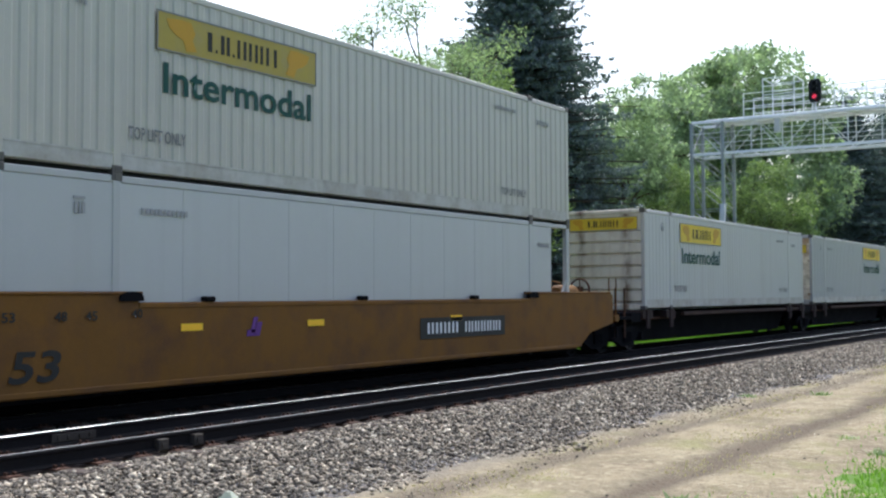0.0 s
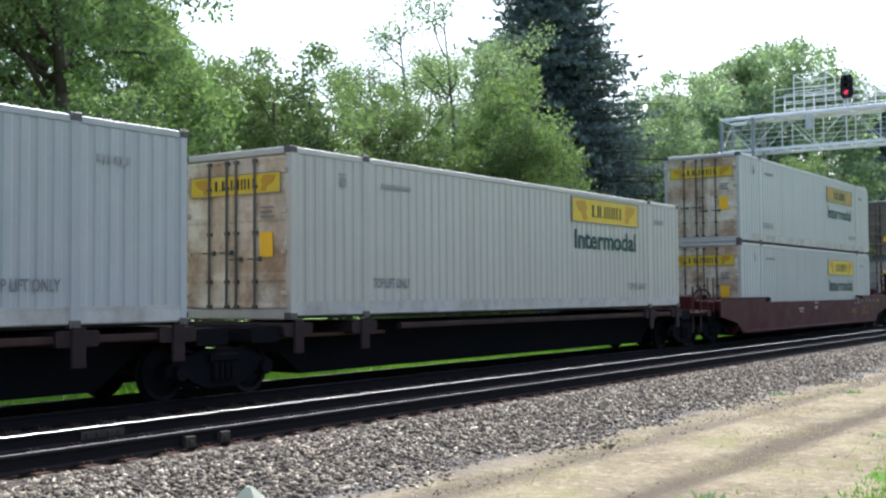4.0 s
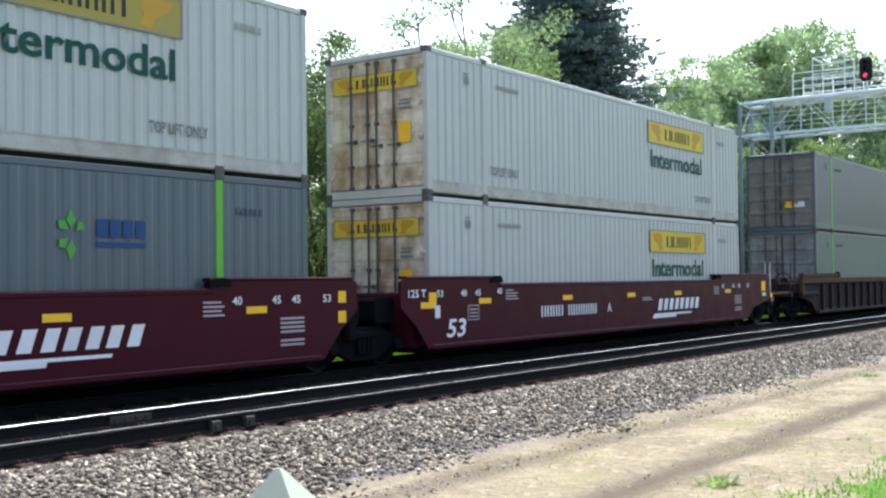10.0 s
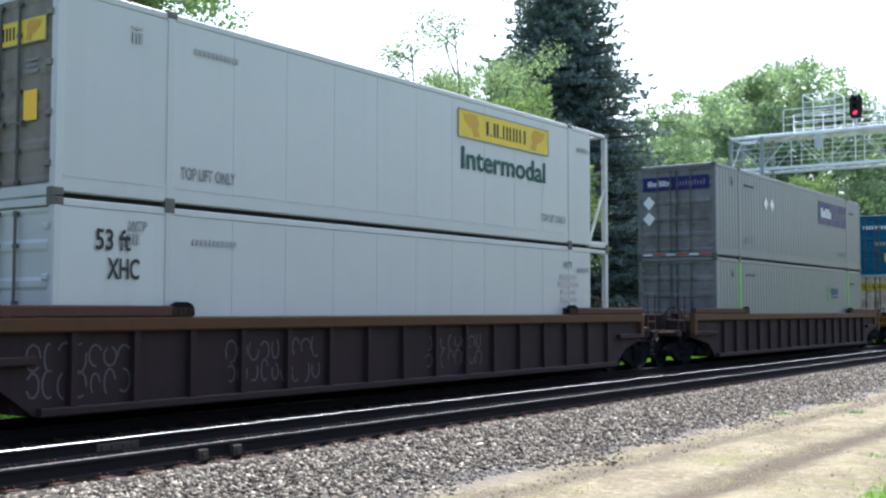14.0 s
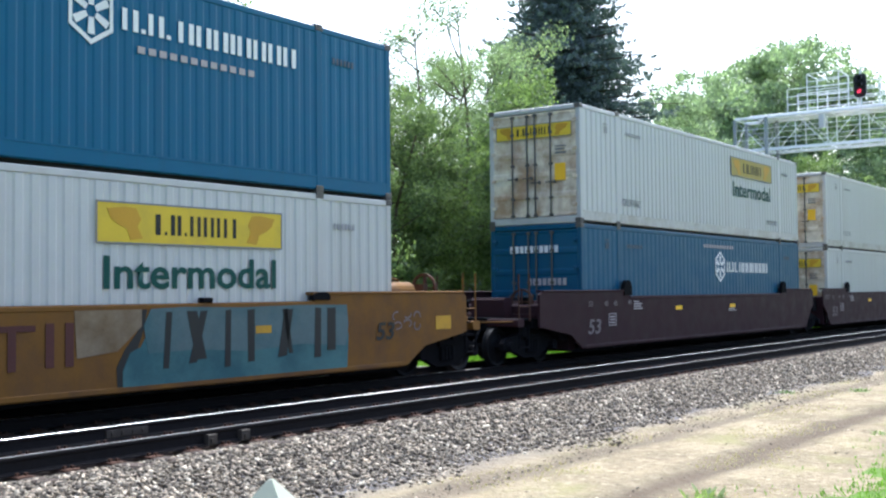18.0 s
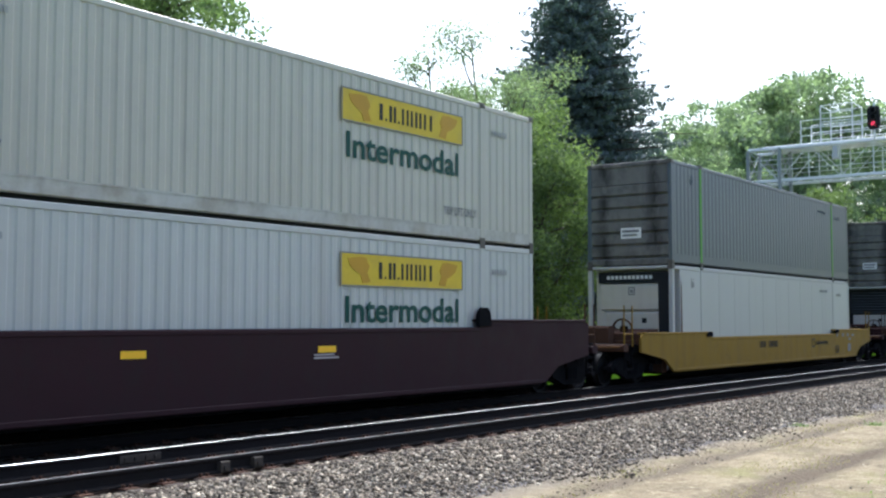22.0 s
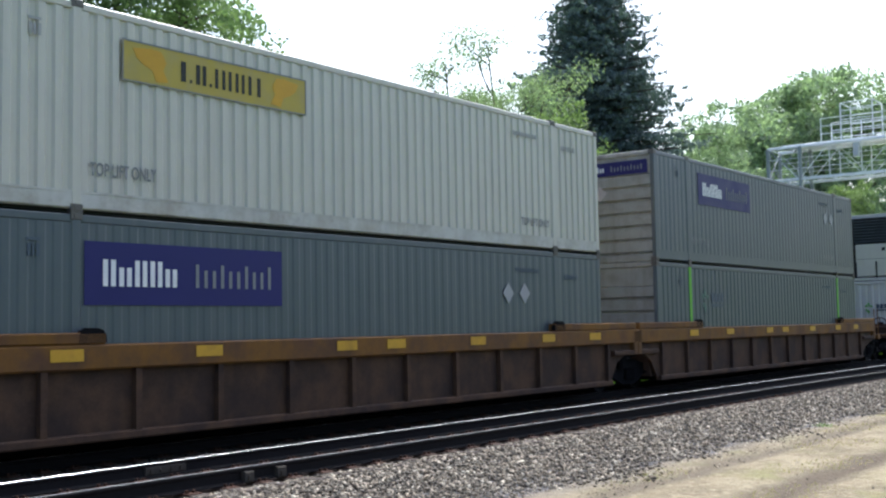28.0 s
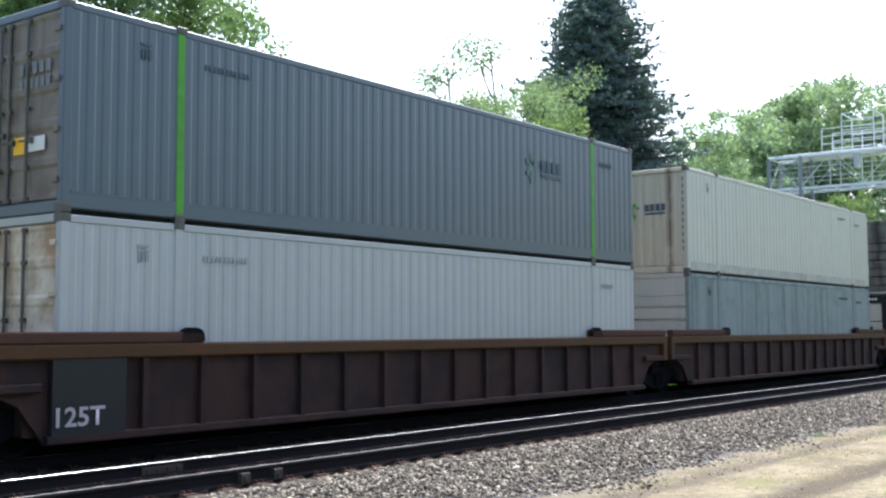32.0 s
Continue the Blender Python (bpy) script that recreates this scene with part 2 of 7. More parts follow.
ghost_red = mat("ghosted_red_ink", (0.075, 0.025, 0.02), 0.7, var=0.25)
primer = mat("pale_primer", (0.22, 0.165, 0.1), 0.7, var=0.2, second=(0.14, 0.09, 0.04), mix2=0.4)
overspray = mat("pale_overspray", (0.15, 0.135, 0.105), 0.7, var=0.25, second=(0.07, 0.05, 0.042), mix2=0.4)
silver_spray = mat("silver_spray", (0.2, 0.21, 0.22), 0.5, var=0.25, second=(0.08, 0.08, 0.085), mix2=0.35)
rust_field = mat("worn_rust_field", (0.062, 0.032, 0.02), 0.7, spec=0.1, var=0.2)
violet_ink = mat("violet_ink", (0.12, 0.04, 0.2), 0.6, var=0.15)
red_ink = mat("red_ink", (0.5, 0.06, 0.04), 0.5)
maroon = mat("maroon_paint", (0.05, 0.006, 0.012), 0.45, spec=0.1, var=0.1, grime=(0.035, 0.012, 0.014), streak=0.3, low=0.3)
maroon_faded = mat("maroon_faded", (0.06, 0.011, 0.013), 0.55, spec=0.15, var=0.15, grime=(0.04, 0.016, 0.016), streak=0.4, low=0.4)
ochre_ink = mat("faded_ochre_ink", (0.2, 0.11, 0.03), 0.6, var=0.2)
maroon_dull = mat("maroon_dull", (0.034, 0.015, 0.018), 0.6, spec=0.1, var=0.15, grime=(0.028, 0.02, 0.02), streak=0.4, low=0.5)
yellow_well = mat("well_yellow", (0.165, 0.08, 0.018), 0.6, spec=0.1, var=0.15, second=(0.11, 0.055, 0.022), mix2=0.2, grime=(0.12, 0.065, 0.03), streak=0.45, low=0.35)
ochre_top = mat("worn_ochre_yellow", (0.17, 0.08, 0.017), 0.6, spec=0.15, var=0.15, second=(0.1, 0.05, 0.025), mix2=0.35, grime=(0.07, 0.04, 0.025), streak=0.4, low=0.6)
yellow_bright = mat("well_bright_yellow", (0.245, 0.15, 0.022), 0.55, spec=0.1, var=0.1, grime=(0.14, 0.08, 0.03), streak=0.4, low=0.3)
brown_well = mat("well_brown", (0.034, 0.022, 0.02), 0.7, spec=0.1, var=0.18, grime=(0.022, 0.016, 0.015), streak=0.5, low=0.5)
ochre_panel = mat("well_ochre_brown", (0.09, 0.051, 0.03), 0.7, spec=0.1, var=0.25, second=(0.05, 0.032, 0.024), mix2=0.45, grime=(0.03, 0.022, 0.02), streak=0.5, low=0.5)
ochre_chord = mat("well_ochre", (0.085, 0.044, 0.02), 0.65, spec=0.1, var=0.2, grime=(0.06, 0.036, 0.024), streak=0.3, low=0.6)
joint_steel = mat("dusty_joint_steel", (0.055, 0.047, 0.038), 0.8, spec=0.1, var=0.25, bump=0.2)
rust_plate = mat("rusty_steel", (0.075, 0.04, 0.026), 0.75, spec=0.1, var=0.25, bump=0.2)
# running gear metals: near black, the shadow beneath the cars is in their base colour
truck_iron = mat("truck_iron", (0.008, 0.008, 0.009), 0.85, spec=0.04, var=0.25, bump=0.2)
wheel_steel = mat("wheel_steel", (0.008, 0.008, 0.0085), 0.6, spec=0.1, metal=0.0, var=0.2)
bright_steel = mat("galvanised_rail", (0.6, 0.6, 0.6), 0.45, metal=0.3, var=0.08)
lock_steel = mat("lock_rod_steel", (0.12, 0.11, 0.1), 0.5, metal=0.5, var=0.2)
rubber = mat("black_rubber", (0.015, 0.015, 0.015), 0.6, spec=0.1, var=0.1)
reefer_dark = mat("cooling_grille", (0.02, 0.022, 0.025), 0.5, spec=0.1, var=0.2)
# bridge mast: darker copy of the lattice zinc, shade painted into it
shaded_steel = mat("weathered_zinc", (0.33, 0.35, 0.34), 0.6, metal=0.2, var=0.15)
# truss zinc raised to near white: sun glare and haze are in the colour
galvanised = mat("glare_bright_lattice", (0.84, 0.85, 0.85), 0.45, metal=0.0, var=0.1)
railhead = mat("polished_railhead", (0.8, 0.78, 0.76), 0.27, metal=1.0, var=0.02, stretch=(0.02, 8, 1), spec=0.7)
dull_head = mat("dull_railhead", (0.32, 0.315, 0.31), 0.5, metal=0.0, var=0.06, stretch=(0.02, 8, 1), spec=0.7)
# rusty web, its colour lowered to carry the shade on the viewer's side
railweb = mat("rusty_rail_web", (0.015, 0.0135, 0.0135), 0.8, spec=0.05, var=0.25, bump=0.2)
tie_wood = mat("weathered_tie", (0.07, 0.05, 0.037), 0.85, var=0.3, scale=3, fine=25, stretch=(3, 0.4, 3), bump=0.5)
signal_black = mat("signal_black", (0.018, 0.018, 0.02), 0.5, var=0.1)
pedestal_green = mat("pale_green_enamel", (0.36, 0.375, 0.275), 0.4, var=0.05, grime=(0.3, 0.33, 0.28), low=0.2)
bark = mat("bark", (0.1, 0.08, 0.06), 0.9, var=0.3, scale=3, fine=20, stretch=(1, 1, 0.25), bump=0.6)

# ---- building tools ----
class Form:
    """Vertices and faces of one mesh."""

    def __init__(self):
        self.v, self.f, self.m = [], [], []

    def add(self, vs, fs, mi=0):
        o = len(self.v)
        self.v += vs
        self.f += [tuple(i + o for i in f) for f in fs]
        self.m += [mi] * len(fs)
        return self

    def box(self, x0, x1, y0, y1, z0, z1, mi=0):
        vs = [(x, y, z) for z in (z0, z1) for x, y in ((x0, y0), (x1, y0), (x1, y1), (x0, y1))]
        return self.add(vs, [(3, 2, 1, 0), (4, 5, 6, 7), (0, 1, 5, 4), (1, 2, 6, 5), (2, 3, 7, 6), (3, 0, 4, 7)], mi)

    def soft(self, x0, x1, y0, y1, z0, z1, c=0.015, mi=0):
        """A box with its long edges taken off."""
        d = (x1 - x0, y1 - y0, z1 - z0)
        a = d.index(max(d))
        lo, hi = ((x0, y0, z0), (x1, y1, z1))
        u, w = [i for i in range(3) if i != a]
        c = min(c, d[u] * 0.3, d[w] * 0.3)
        ring = [(lo[u] + c, lo[w]), (hi[u] - c, lo[w]), (hi[u], lo[w] + c), (hi[u], hi[w] - c), (hi[u] - c, hi[w]), (lo[u] + c, hi[w]), (lo[u], hi[w] - c), (lo[u], lo[w] + c)]
        if a == 1:
            ring.reverse()
        vs = []
        for e in (lo[a], hi[a]):
            for p, q in ring:
                r = [0, 0, 0]
                r[a], r[u], r[w] = e, p, q
                vs.append(tuple(r))
        fs = [tuple(range(7, -1, -1)), tuple(range(8, 16))] + [(i, (i + 1) % 8, (i + 1) % 8 + 8, i + 8) for i in range(8)]
        return self.add(vs, fs, mi)

    def plate(self, outline, y0, y1, mi=0):
        """An outline in x and z (counter-clockwise seen from -y), drawn out from y0 to y1."""
        k = len(outline)
        vs = [(x, y0, z) for x, z in outline] + [(x, y1, z) for x, z in outline]
        fs = [tuple(range(k)), tuple(range(2 * k - 1, k - 1, -1))] + [(i, i + k, (i + 1) % k + k, (i + 1) % k) for i in range(k)]
        return self.add(vs, fs, mi)

    def tube(self, a, b, r, r2=None, k=8, mi=0):
        a, b = Vector(a), Vector(b)
        d = (b - a).normalized()
        u = d.orthogonal().normalized()
        w = d.cross(u)
        r2 = r if r2 is None else r2
        vs = []
        for p, q in ((a, r), (b, r2)):
            vs += [tuple(p + (u * math.cos(t) + w * math.sin(t)) * q) for t in (2 * math.pi * i / k for i in range(k))]
        return self.add(vs, [(i, (i + 1) % k, (i + 1) % k + k, i + k) for i in range(k)] + [tuple(range(k - 1, -1, -1)), tuple(range(k, 2 * k))], mi)

    def strut(self, a, b, w):
        """A square bar from a to b."""
        return self.tube(a, b, w * 0.7, k=4)

    def turned(self, rings, k=24, mi=0, caps=True):
        """A body turned about the y axis from (y, radius) pairs."""
        vs, fs = [], []
        for y, r in rings:
            vs += [(r * math.cos(2 * math.pi * i / k), y, r * math.sin(2 * math.pi * i / k)) for i in range(k)]
        for j in range(len(rings) - 1):
            fs += [(j * k + i, (j + 1) * k + i, (j + 1) * k + (i + 1) % k, j * k + (i + 1) % k) for i in range(k)]
        if caps:
            fs += [tuple(range(k)), tuple(range(len(vs) - 1, len(vs) - k - 1, -1))]
        return self.add(vs, fs, mi)

    def mesh(self, name, *mats, smooth=False):
        me = bpy.data.meshes.new(name)
        me.from_pydata(self.v, [], self.f)
        for m in mats:
            me.materials.append(m)
        if any(self.m):
            me.polygons.foreach_set("material_index", self.m)
        if smooth:
            me.polygons.foreach_set("use_smooth", [True] * len(me.polygons))
        me.validate()
        me.update()
        return me


SHARED = {}


def piece(key, make, *mats, smooth=False):
    """The mesh of that key, made once."""
    if key not in SHARED:
        SHARED[key] = make().mesh(str(key[0]), *mats, smooth=smooth)
    return SHARED[key]


def part(name, me, parent, label="", at=None):
    ob = new(name, me)
    ob.parent = parent
    if at is not None:
        ob.matrix_basis = at
    if label:
        ob["label"] = label
    if me.name.startswith(("bars", "scribble", "broker", "leaves")):
        ob["kind"] = "stuff"
    return ob


def empty(name, m, label, category, group="", kind=""):
    ob = new(name)
    ob.empty_display_size = 0.2
    ob.matrix_basis = m
    return tagged(ob, label, category, group, kind)


def words(text, width, height, ink, thick=0.004, slant=0.0):
    """Lettering standing in x and z, facing -y, of that width and height from its lower corner."""
    key = ("words", text, width, height, ink.name, slant)
    if key not in SHARED:
        c = bpy.data.curves.new("lettering", "FONT")
        c.body, c.size, c.extrude, c.offset, c.resolution_u = text, 1.0, 0.0, 0.02, 3
        o = bpy.data.objects.new("lettering", c)
        me = bpy.data.meshes.new_from_object(o)
        bpy.data.objects.remove(o)
        bpy.data.curves.remove(c)
        co = np.empty(len(me.vertices) * 3)
        me.vertices.foreach_get("co", co)
        co = co.reshape(-1, 3)
        lo, hi = co.min(0), co.max(0)
        out = np.zeros_like(co)
        out[:, 0] = (co[:, 0] - lo[0]) / max(1e-6, hi[0] - lo[0]) * width
        out[:, 2] = (co[:, 1] - lo[1]) / max(1e-6, hi[1] - lo[1]) * height
        out[:, 0] += slant * out[:, 2]
        out[:, 1] = -thick
        me.vertices.foreach_set("co", out.ravel())
        me.materials.clear()
        me.materials.append(ink)
        me.update()
        SHARED[key] = me
    return SHARED[key]


def letters(parent, rects, ink, m, slant=0.0, stems=False):
    """Plain bars for the letters that stand there, two thin ones for each where stems is set."""
    if stems:
        rects = [(a, a + 0.3 * (b - a), c, d) for a, b, c, d in rects] + [(b - 0.3 * (b - a), b, c, d) for a, b, c, d in rects]
    for x0, x1, z0, z1 in rects:
        w, h = round(x1 - x0, 3), round(z1 - z0, 3)
        me = piece(("letter_bar", w, h, slant, ink.name), lambda: Form().plate([(0, 0), (w, 0), (w + slant * h, h), (slant * h, h)], -0.006, 0), ink)
        part("letter_bar", me, parent, "", m @ pose(x0 + slant * z0, 0, z0))


def bars(key, rects, ink, slant=0.0, thick=0.006):
    """Plain bars (x0, x1, z0, z1) standing 6 mm proud of -y."""
    def make():
        f = Form()
        for x0, x1, z0, z1 in rects:
            f.plate([(x0 + slant * z0, z0), (x1 + slant * z0, z0), (x1 + slant * z1, z1), (x0 + slant * z1, z1)], -thick, 0)
        return f
    return piece(("bars", key, ink.name), make, ink)

# ---- ground ----
def height(x, y):
    """The lie of the land: verge, ballast shoulder, two track beds, lawn behind."""
    ys = (-60, 2.0, 6.3, 7.0, 8.1, 8.75, 9.2, 11.1, 12.4, 15.5, 16.2, 17.5, 400)
    zs = (-0.12, -0.14, -0.2, -0.19, -0.09, -0.085, -0.17, -0.17, -0.22, -0.22, -0.2, -0.3, -0.4)
    return float(np.interp(y, ys, zs))


def soil(name, parts, bump=0.4, dist=0.03):
    """Ground from colours laid over one another by noise: (colour, scale, from, to)."""
    m = bpy.data.materials.new(name)
    m.use_nodes = True
    t = m.node_tree
    n, k = t.nodes, t.links.new
    co = n.new("ShaderNodeTexCoord")
    col = None
    for c, sc, a, b in parts:
        x, r = n.new("ShaderNodeTexNoise"), n.new("ShaderNodeMapRange")
        x.inputs["Scale"].default_value, x.inputs["Detail"].default_value, x.inputs["Roughness"].default_value = sc, 6, 0.65
        k(co.outputs["Object"], x.inputs["Vector"])
        r.inputs[1].default_value, r.inputs[2].default_value = a, b
        k(x.outputs["Fac"], r.inputs[0])
        mx = n.new("ShaderNodeMix")
        mx.data_type = "RGBA"
        k(r.outputs[0], mx.inputs[0])
        mx.inputs[7].default_value = (*c, 1)
        if col is None:
            mx.inputs[6].default_value = (*c, 1)
        else:
            k(col, mx.inputs[6])
        col = mx.outputs[2]
    p = n["Principled BSDF"]
    p.inputs["Roughness"].default_value, p.inputs["Specular IOR Level"].default_value = 0.95, 0.15
    k(col, p.inputs["Base Color"])
    x, b = n.new("ShaderNodeTexNoise"), n.new("ShaderNodeBump")
    x.inputs["Scale"].default_value, x.inputs["Detail"].default_value = 14, 8
    k(co.outputs["Object"], x.inputs["Vector"])
    b.inputs["Strength"].default_value, b.inputs["Distance"].default_value = bump, dist
    k(x.outputs["Fac"], b.inputs["Height"])
    k(b.outputs[0], p.inputs["Normal"])
    return m


def track_dirt():
    """Dry dirt with two darker wheel ruts along the service track and thin straw between them."""
    m = soil("dry_dirt", [((0.19, 0.153, 0.093), 1, 0, 1), ((0.3, 0.25, 0.155), 0.8, 0.36, 0.62), ((0.16, 0.124, 0.078), 2.6, 0.5, 0.66), ((0.36, 0.31, 0.2), 6, 0.52, 0.68), ((0.12, 0.094, 0.06), 15, 0.55, 0.68), ((0.23, 0.215, 0.09), 1.3, 0.54, 0.74), ((0.42, 0.37, 0.27), 38, 0.58, 0.7)], 1.0, 0.05)
    t = m.node_tree
    n, k = t.nodes, t.links.new
    p = n["Principled BSDF"]
    col = p.inputs["Base Color"].links[0].from_socket
    co, sep, nz = n.new("ShaderNodeTexCoord"), n.new("ShaderNodeSeparateXYZ"), n.new("ShaderNodeTexNoise")
    k(co.outputs["Object"], sep.inputs[0])
    mp = n.new("ShaderNodeMapping")
    mp.inputs["Scale"].default_value = (0.35, 1.2, 1)
    k(co.outputs["Object"], mp.inputs[0])
    k(mp.outputs[0], nz.inputs["Vector"])
    nz.inputs["Scale"].default_value, nz.inputs["Detail"].default_value = 1.6, 7

    def op(how, a, b):
        x = n.new("ShaderNodeMath")
        x.operation = how
        for i, v in enumerate((a, b)):
            if isinstance(v, (int, float)):
                x.inputs[i].default_value = v
            elif v is not None:
                k(v, x.inputs[i])
        return x.outputs[0]
    y = op("ADD", sep.outputs[1], op("MULTIPLY", op("SUBTRACT", nz.outputs["Fac"], 0.5), 0.7))
    for c, w, s, tint in ((4.3, 0.5, 1.0, (0.115, 0.09, 0.06)), (5.8, 0.42, 0.85, (0.135, 0.108, 0.075)), (6.6, 0.6, 0.7, (0.18, 0.155, 0.125))):
        r = n.new("ShaderNodeMapRange")
        r.interpolation_type = "SMOOTHSTEP"
        k(op("ABSOLUTE", op("SUBTRACT", y, c), None), r.inputs[0])
        r.inputs[1].default_value, r.inputs[2].default_value, r.inputs[3].default_value, r.inputs[4].default_value = 0.0, w, s, 0.0
        x = n.new("ShaderNodeMix")
        x.data_type = "RGBA"
        k(r.outputs[0], x.inputs[0])
        k(col, x.inputs[6])
        x.inputs[7].default_value = (*tint, 1)
        col = x.outputs[2]
    k(col, p.inputs["Base Color"])
    return m


dirt = track_dirt()
bed = soil("ballast_bed", [((0.1, 0.09, 0.085), 1, 0, 1), ((0.2, 0.185, 0.175), 16, 0.45, 0.6), ((0.05, 0.045, 0.04), 9, 0.5, 0.7)], 0.9, 0.05)
lawn_soil = soil("lawn_turf", [((0.1, 0.17, 0.03), 1, 0, 1), ((0.14, 0.22, 0.045), 0.5, 0.4, 0.7), ((0.06, 0.1, 0.02), 2, 0.5, 0.8), ((0.17, 0.16, 0.07), 6, 0.55, 0.75)])


def edge_noise(x, y, s):
    return noise.noise(Vector((x * s, y * s, 3.7)))


def rut(x, y):
    """Depth of the two wheel ruts of the service track, 0 to 1."""
    c = 4.25 + 0.05 * math.sin(x * 0.2)
    d = 0.0
    for off, w, s in ((0.0, 0.22, 1.0), (1.55, 0.2, 0.55)):
        d = max(d, s * math.exp(-(((y - c - off) + 0.06 * edge_noise(x, y, 0.9)) / w) ** 2))
    return d


def build_ground():
    xs = list(np.arange(-40, -8, 2.0)) + list(np.arange(-8, 3, 0.25)) + list(np.arange(3, 36, 0.2)) + list(np.arange(36, 120, 2.0)) + [140, 200, 400, 900, 2000]
    xs = [-2000, -400, -100] + xs
    ys = [-2000, -300, -60, -20, -8, -3] + list(np.arange(-1, 9, 0.14)) + [9.3, 10.2, 11.1, 11.8, 12.4, 14, 15.5, 15.9, 16.3, 16.9, 17.5, 18.5, 20, 25, 32, 45, 70, 120, 300, 2000]
    v, f, mi = [], [], []
    for y in ys:
        for x in xs:
            z = height(x, y)
            if 1 < x < 40 and -1 < y < 6.9:
                z += 0.02 * edge_noise(x, y, 1.1) + 0.012 * edge_noise(x, y, 4.0) - 0.055 * rut(x, y)
            v.append((float(x), float(y), z))
    nx = len(xs)
    for j in range(len(ys) - 1):
        for i in range(nx - 1):
            f.append((j * nx + i, j * nx + i + 1, (j + 1) * nx + i + 1, (j + 1) * nx + i))
            x, y = (xs[i] + xs[i + 1]) / 2, (ys[j] + ys[j + 1]) / 2
            w = 0.4 * edge_noise(x, y, 0.8) + 0.25 * edge_noise(x, y, 3)
            if y + 0.5 * w > 15.9:
                mi.append(3)
            elif y + 0.8 * w > 6.55:
                mi.append(2)
            elif y + w < 2.66 + 0.02 * (x - 9):
                mi.append(3)
            else:
                mi.append(0)
    me = bpy.data.meshes.new("ground")
    me.from_pydata(v, [], f)
    for m in (dirt, dirt, bed, lawn_soil):
        me.materials.append(m)
    me.polygons.foreach_set("material_index", mi)
    me.polygons.foreach_set("use_smooth", [True] * len(me.polygons))
    me.update()
    tagged(new("ground", me), "dusty service track, gravel shoulder and green lawn beside the rails", "ground", kind="structure")


build_ground()


def scatter_stones(name, count, place, size, material, label, seed):
    """Crushed stones as one mesh: squashed, rough-cut lumps of eight faces."""
    r = np.random.RandomState(seed)
    base = np.array([(1, 0, 0), (0, 1, 0), (-1, 0, 0), (0, -1, 0), (0, 0, 1), (0, 0, -1)], float)
    tri = np.array([(0, 1, 4), (1, 2, 4), (2, 3, 4), (3, 0, 4), (1, 0, 5), (2, 1, 5), (3, 2, 5), (0, 3, 5)])
    pts = place(r, count)
    count = len(pts)
    s = r.uniform(size[0], size[1], (count, 1, 1)) * r.uniform(0.6, 1.3, (count, 6, 1))
    q = r.normal(size=(count, 4))
    q /= np.linalg.norm(q, axis=1, keepdims=True)
    a, b, c, d = q.T
    rot = np.stack([np.stack([1 - 2 * (c * c + d * d), 2 * (b * c - a * d), 2 * (b * d + a * c)], -1), np.stack([2 * (b * c + a * d), 1 - 2 * (b * b + d * d), 2 * (c * d - a * b)], -1), np.stack([2 * (b * d - a * c), 2 * (c * d + a * b), 1 - 2 * (b * b + c * c)], -1)], 1)
    v = np.einsum("nij,nkj->nki", rot, base[None] * s * r.uniform(0.45, 1.25, (count, 1, 3))) * np.array((1.0, 1.0, 0.7)) + pts[:, None, :]
    f = (tri[None] + (np.arange(count) * 6)[:, None, None]).reshape(-1, 3)
    me = bpy.data.meshes.new(name)
    me.vertices.add(count * 6)
    me.vertices.foreach_set("co", v.ravel())
    me.loops.add(len(f) * 3)
    me.loops.foreach_set("vertex_index", f.ravel().astype(np.int32))
    me.polygons.add(len(f))
    me.polygons.foreach_set("loop_start", np.arange(0, len(f) * 3, 3, dtype=np.int32))
    me.materials.append(material)
    me.update(calc_edges=True)
    return tagged(new(name, me), label, "gravel", kind="stuff")


def stone_mat(name, k0):
    m = bpy.data.materials.new(name)
    m.use_nodes = True
    t = m.node_tree
    n, k = t.nodes, t.links.new
    g, r = n.new("ShaderNodeNewGeometry"), n.new("ShaderNodeValToRGB")
    e = r.color_ramp.elements
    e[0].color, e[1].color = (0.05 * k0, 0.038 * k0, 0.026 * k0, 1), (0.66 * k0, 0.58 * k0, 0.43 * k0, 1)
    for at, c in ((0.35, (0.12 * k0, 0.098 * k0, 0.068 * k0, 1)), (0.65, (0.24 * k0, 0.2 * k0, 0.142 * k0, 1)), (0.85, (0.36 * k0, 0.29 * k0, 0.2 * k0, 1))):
        e.new(at).color = c
    k(g.outputs["Random Per Island"], r.inputs[0])
    k(r.outputs[0], n["Principled BSDF"].inputs["Base Color"])
    n["Principled BSDF"].inputs["Roughness"].default_value = 0.85
    return m


# the second copy is darkened: shade under the train put into the stone colour
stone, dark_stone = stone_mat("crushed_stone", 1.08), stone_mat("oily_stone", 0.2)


def shoulder(r, count):
    x = 3.0 + 37 * r.uniform(0, 1, count) ** 1.9
    y = r.uniform(5.9, 9.05, count)
    keep = r.uniform(0, 1, count) < np.clip((y - 6.1 + 0.3 * np.sin(x * 1.7) * np.sin(x * 0.6 + 1)) / 1.0, 0.0, 1) ** 1.3
    x, y = x[keep], y[keep]
    z = np.interp(y, (6.3, 7.0, 8.1, 8.5, 8.8, 9.05), (-0.2, -0.17, -0.06, -0.05, -0.05, -0.09)) + r.uniform(-0.02, 0.02, len(y))
    return np.stack([x, y, z], 1)


def cribs(r, count):
    x = r.uniform(3, 45, count)
    y = r.uniform(9.0, 15.6, count)
    z = np.interp(y, (9, 11.1, 12.4, 15.6), (-0.15, -0.15, -0.21, -0.21)) + r.uniform(-0.01, 0.02, count)
    return np.stack([x, y, z], 1)


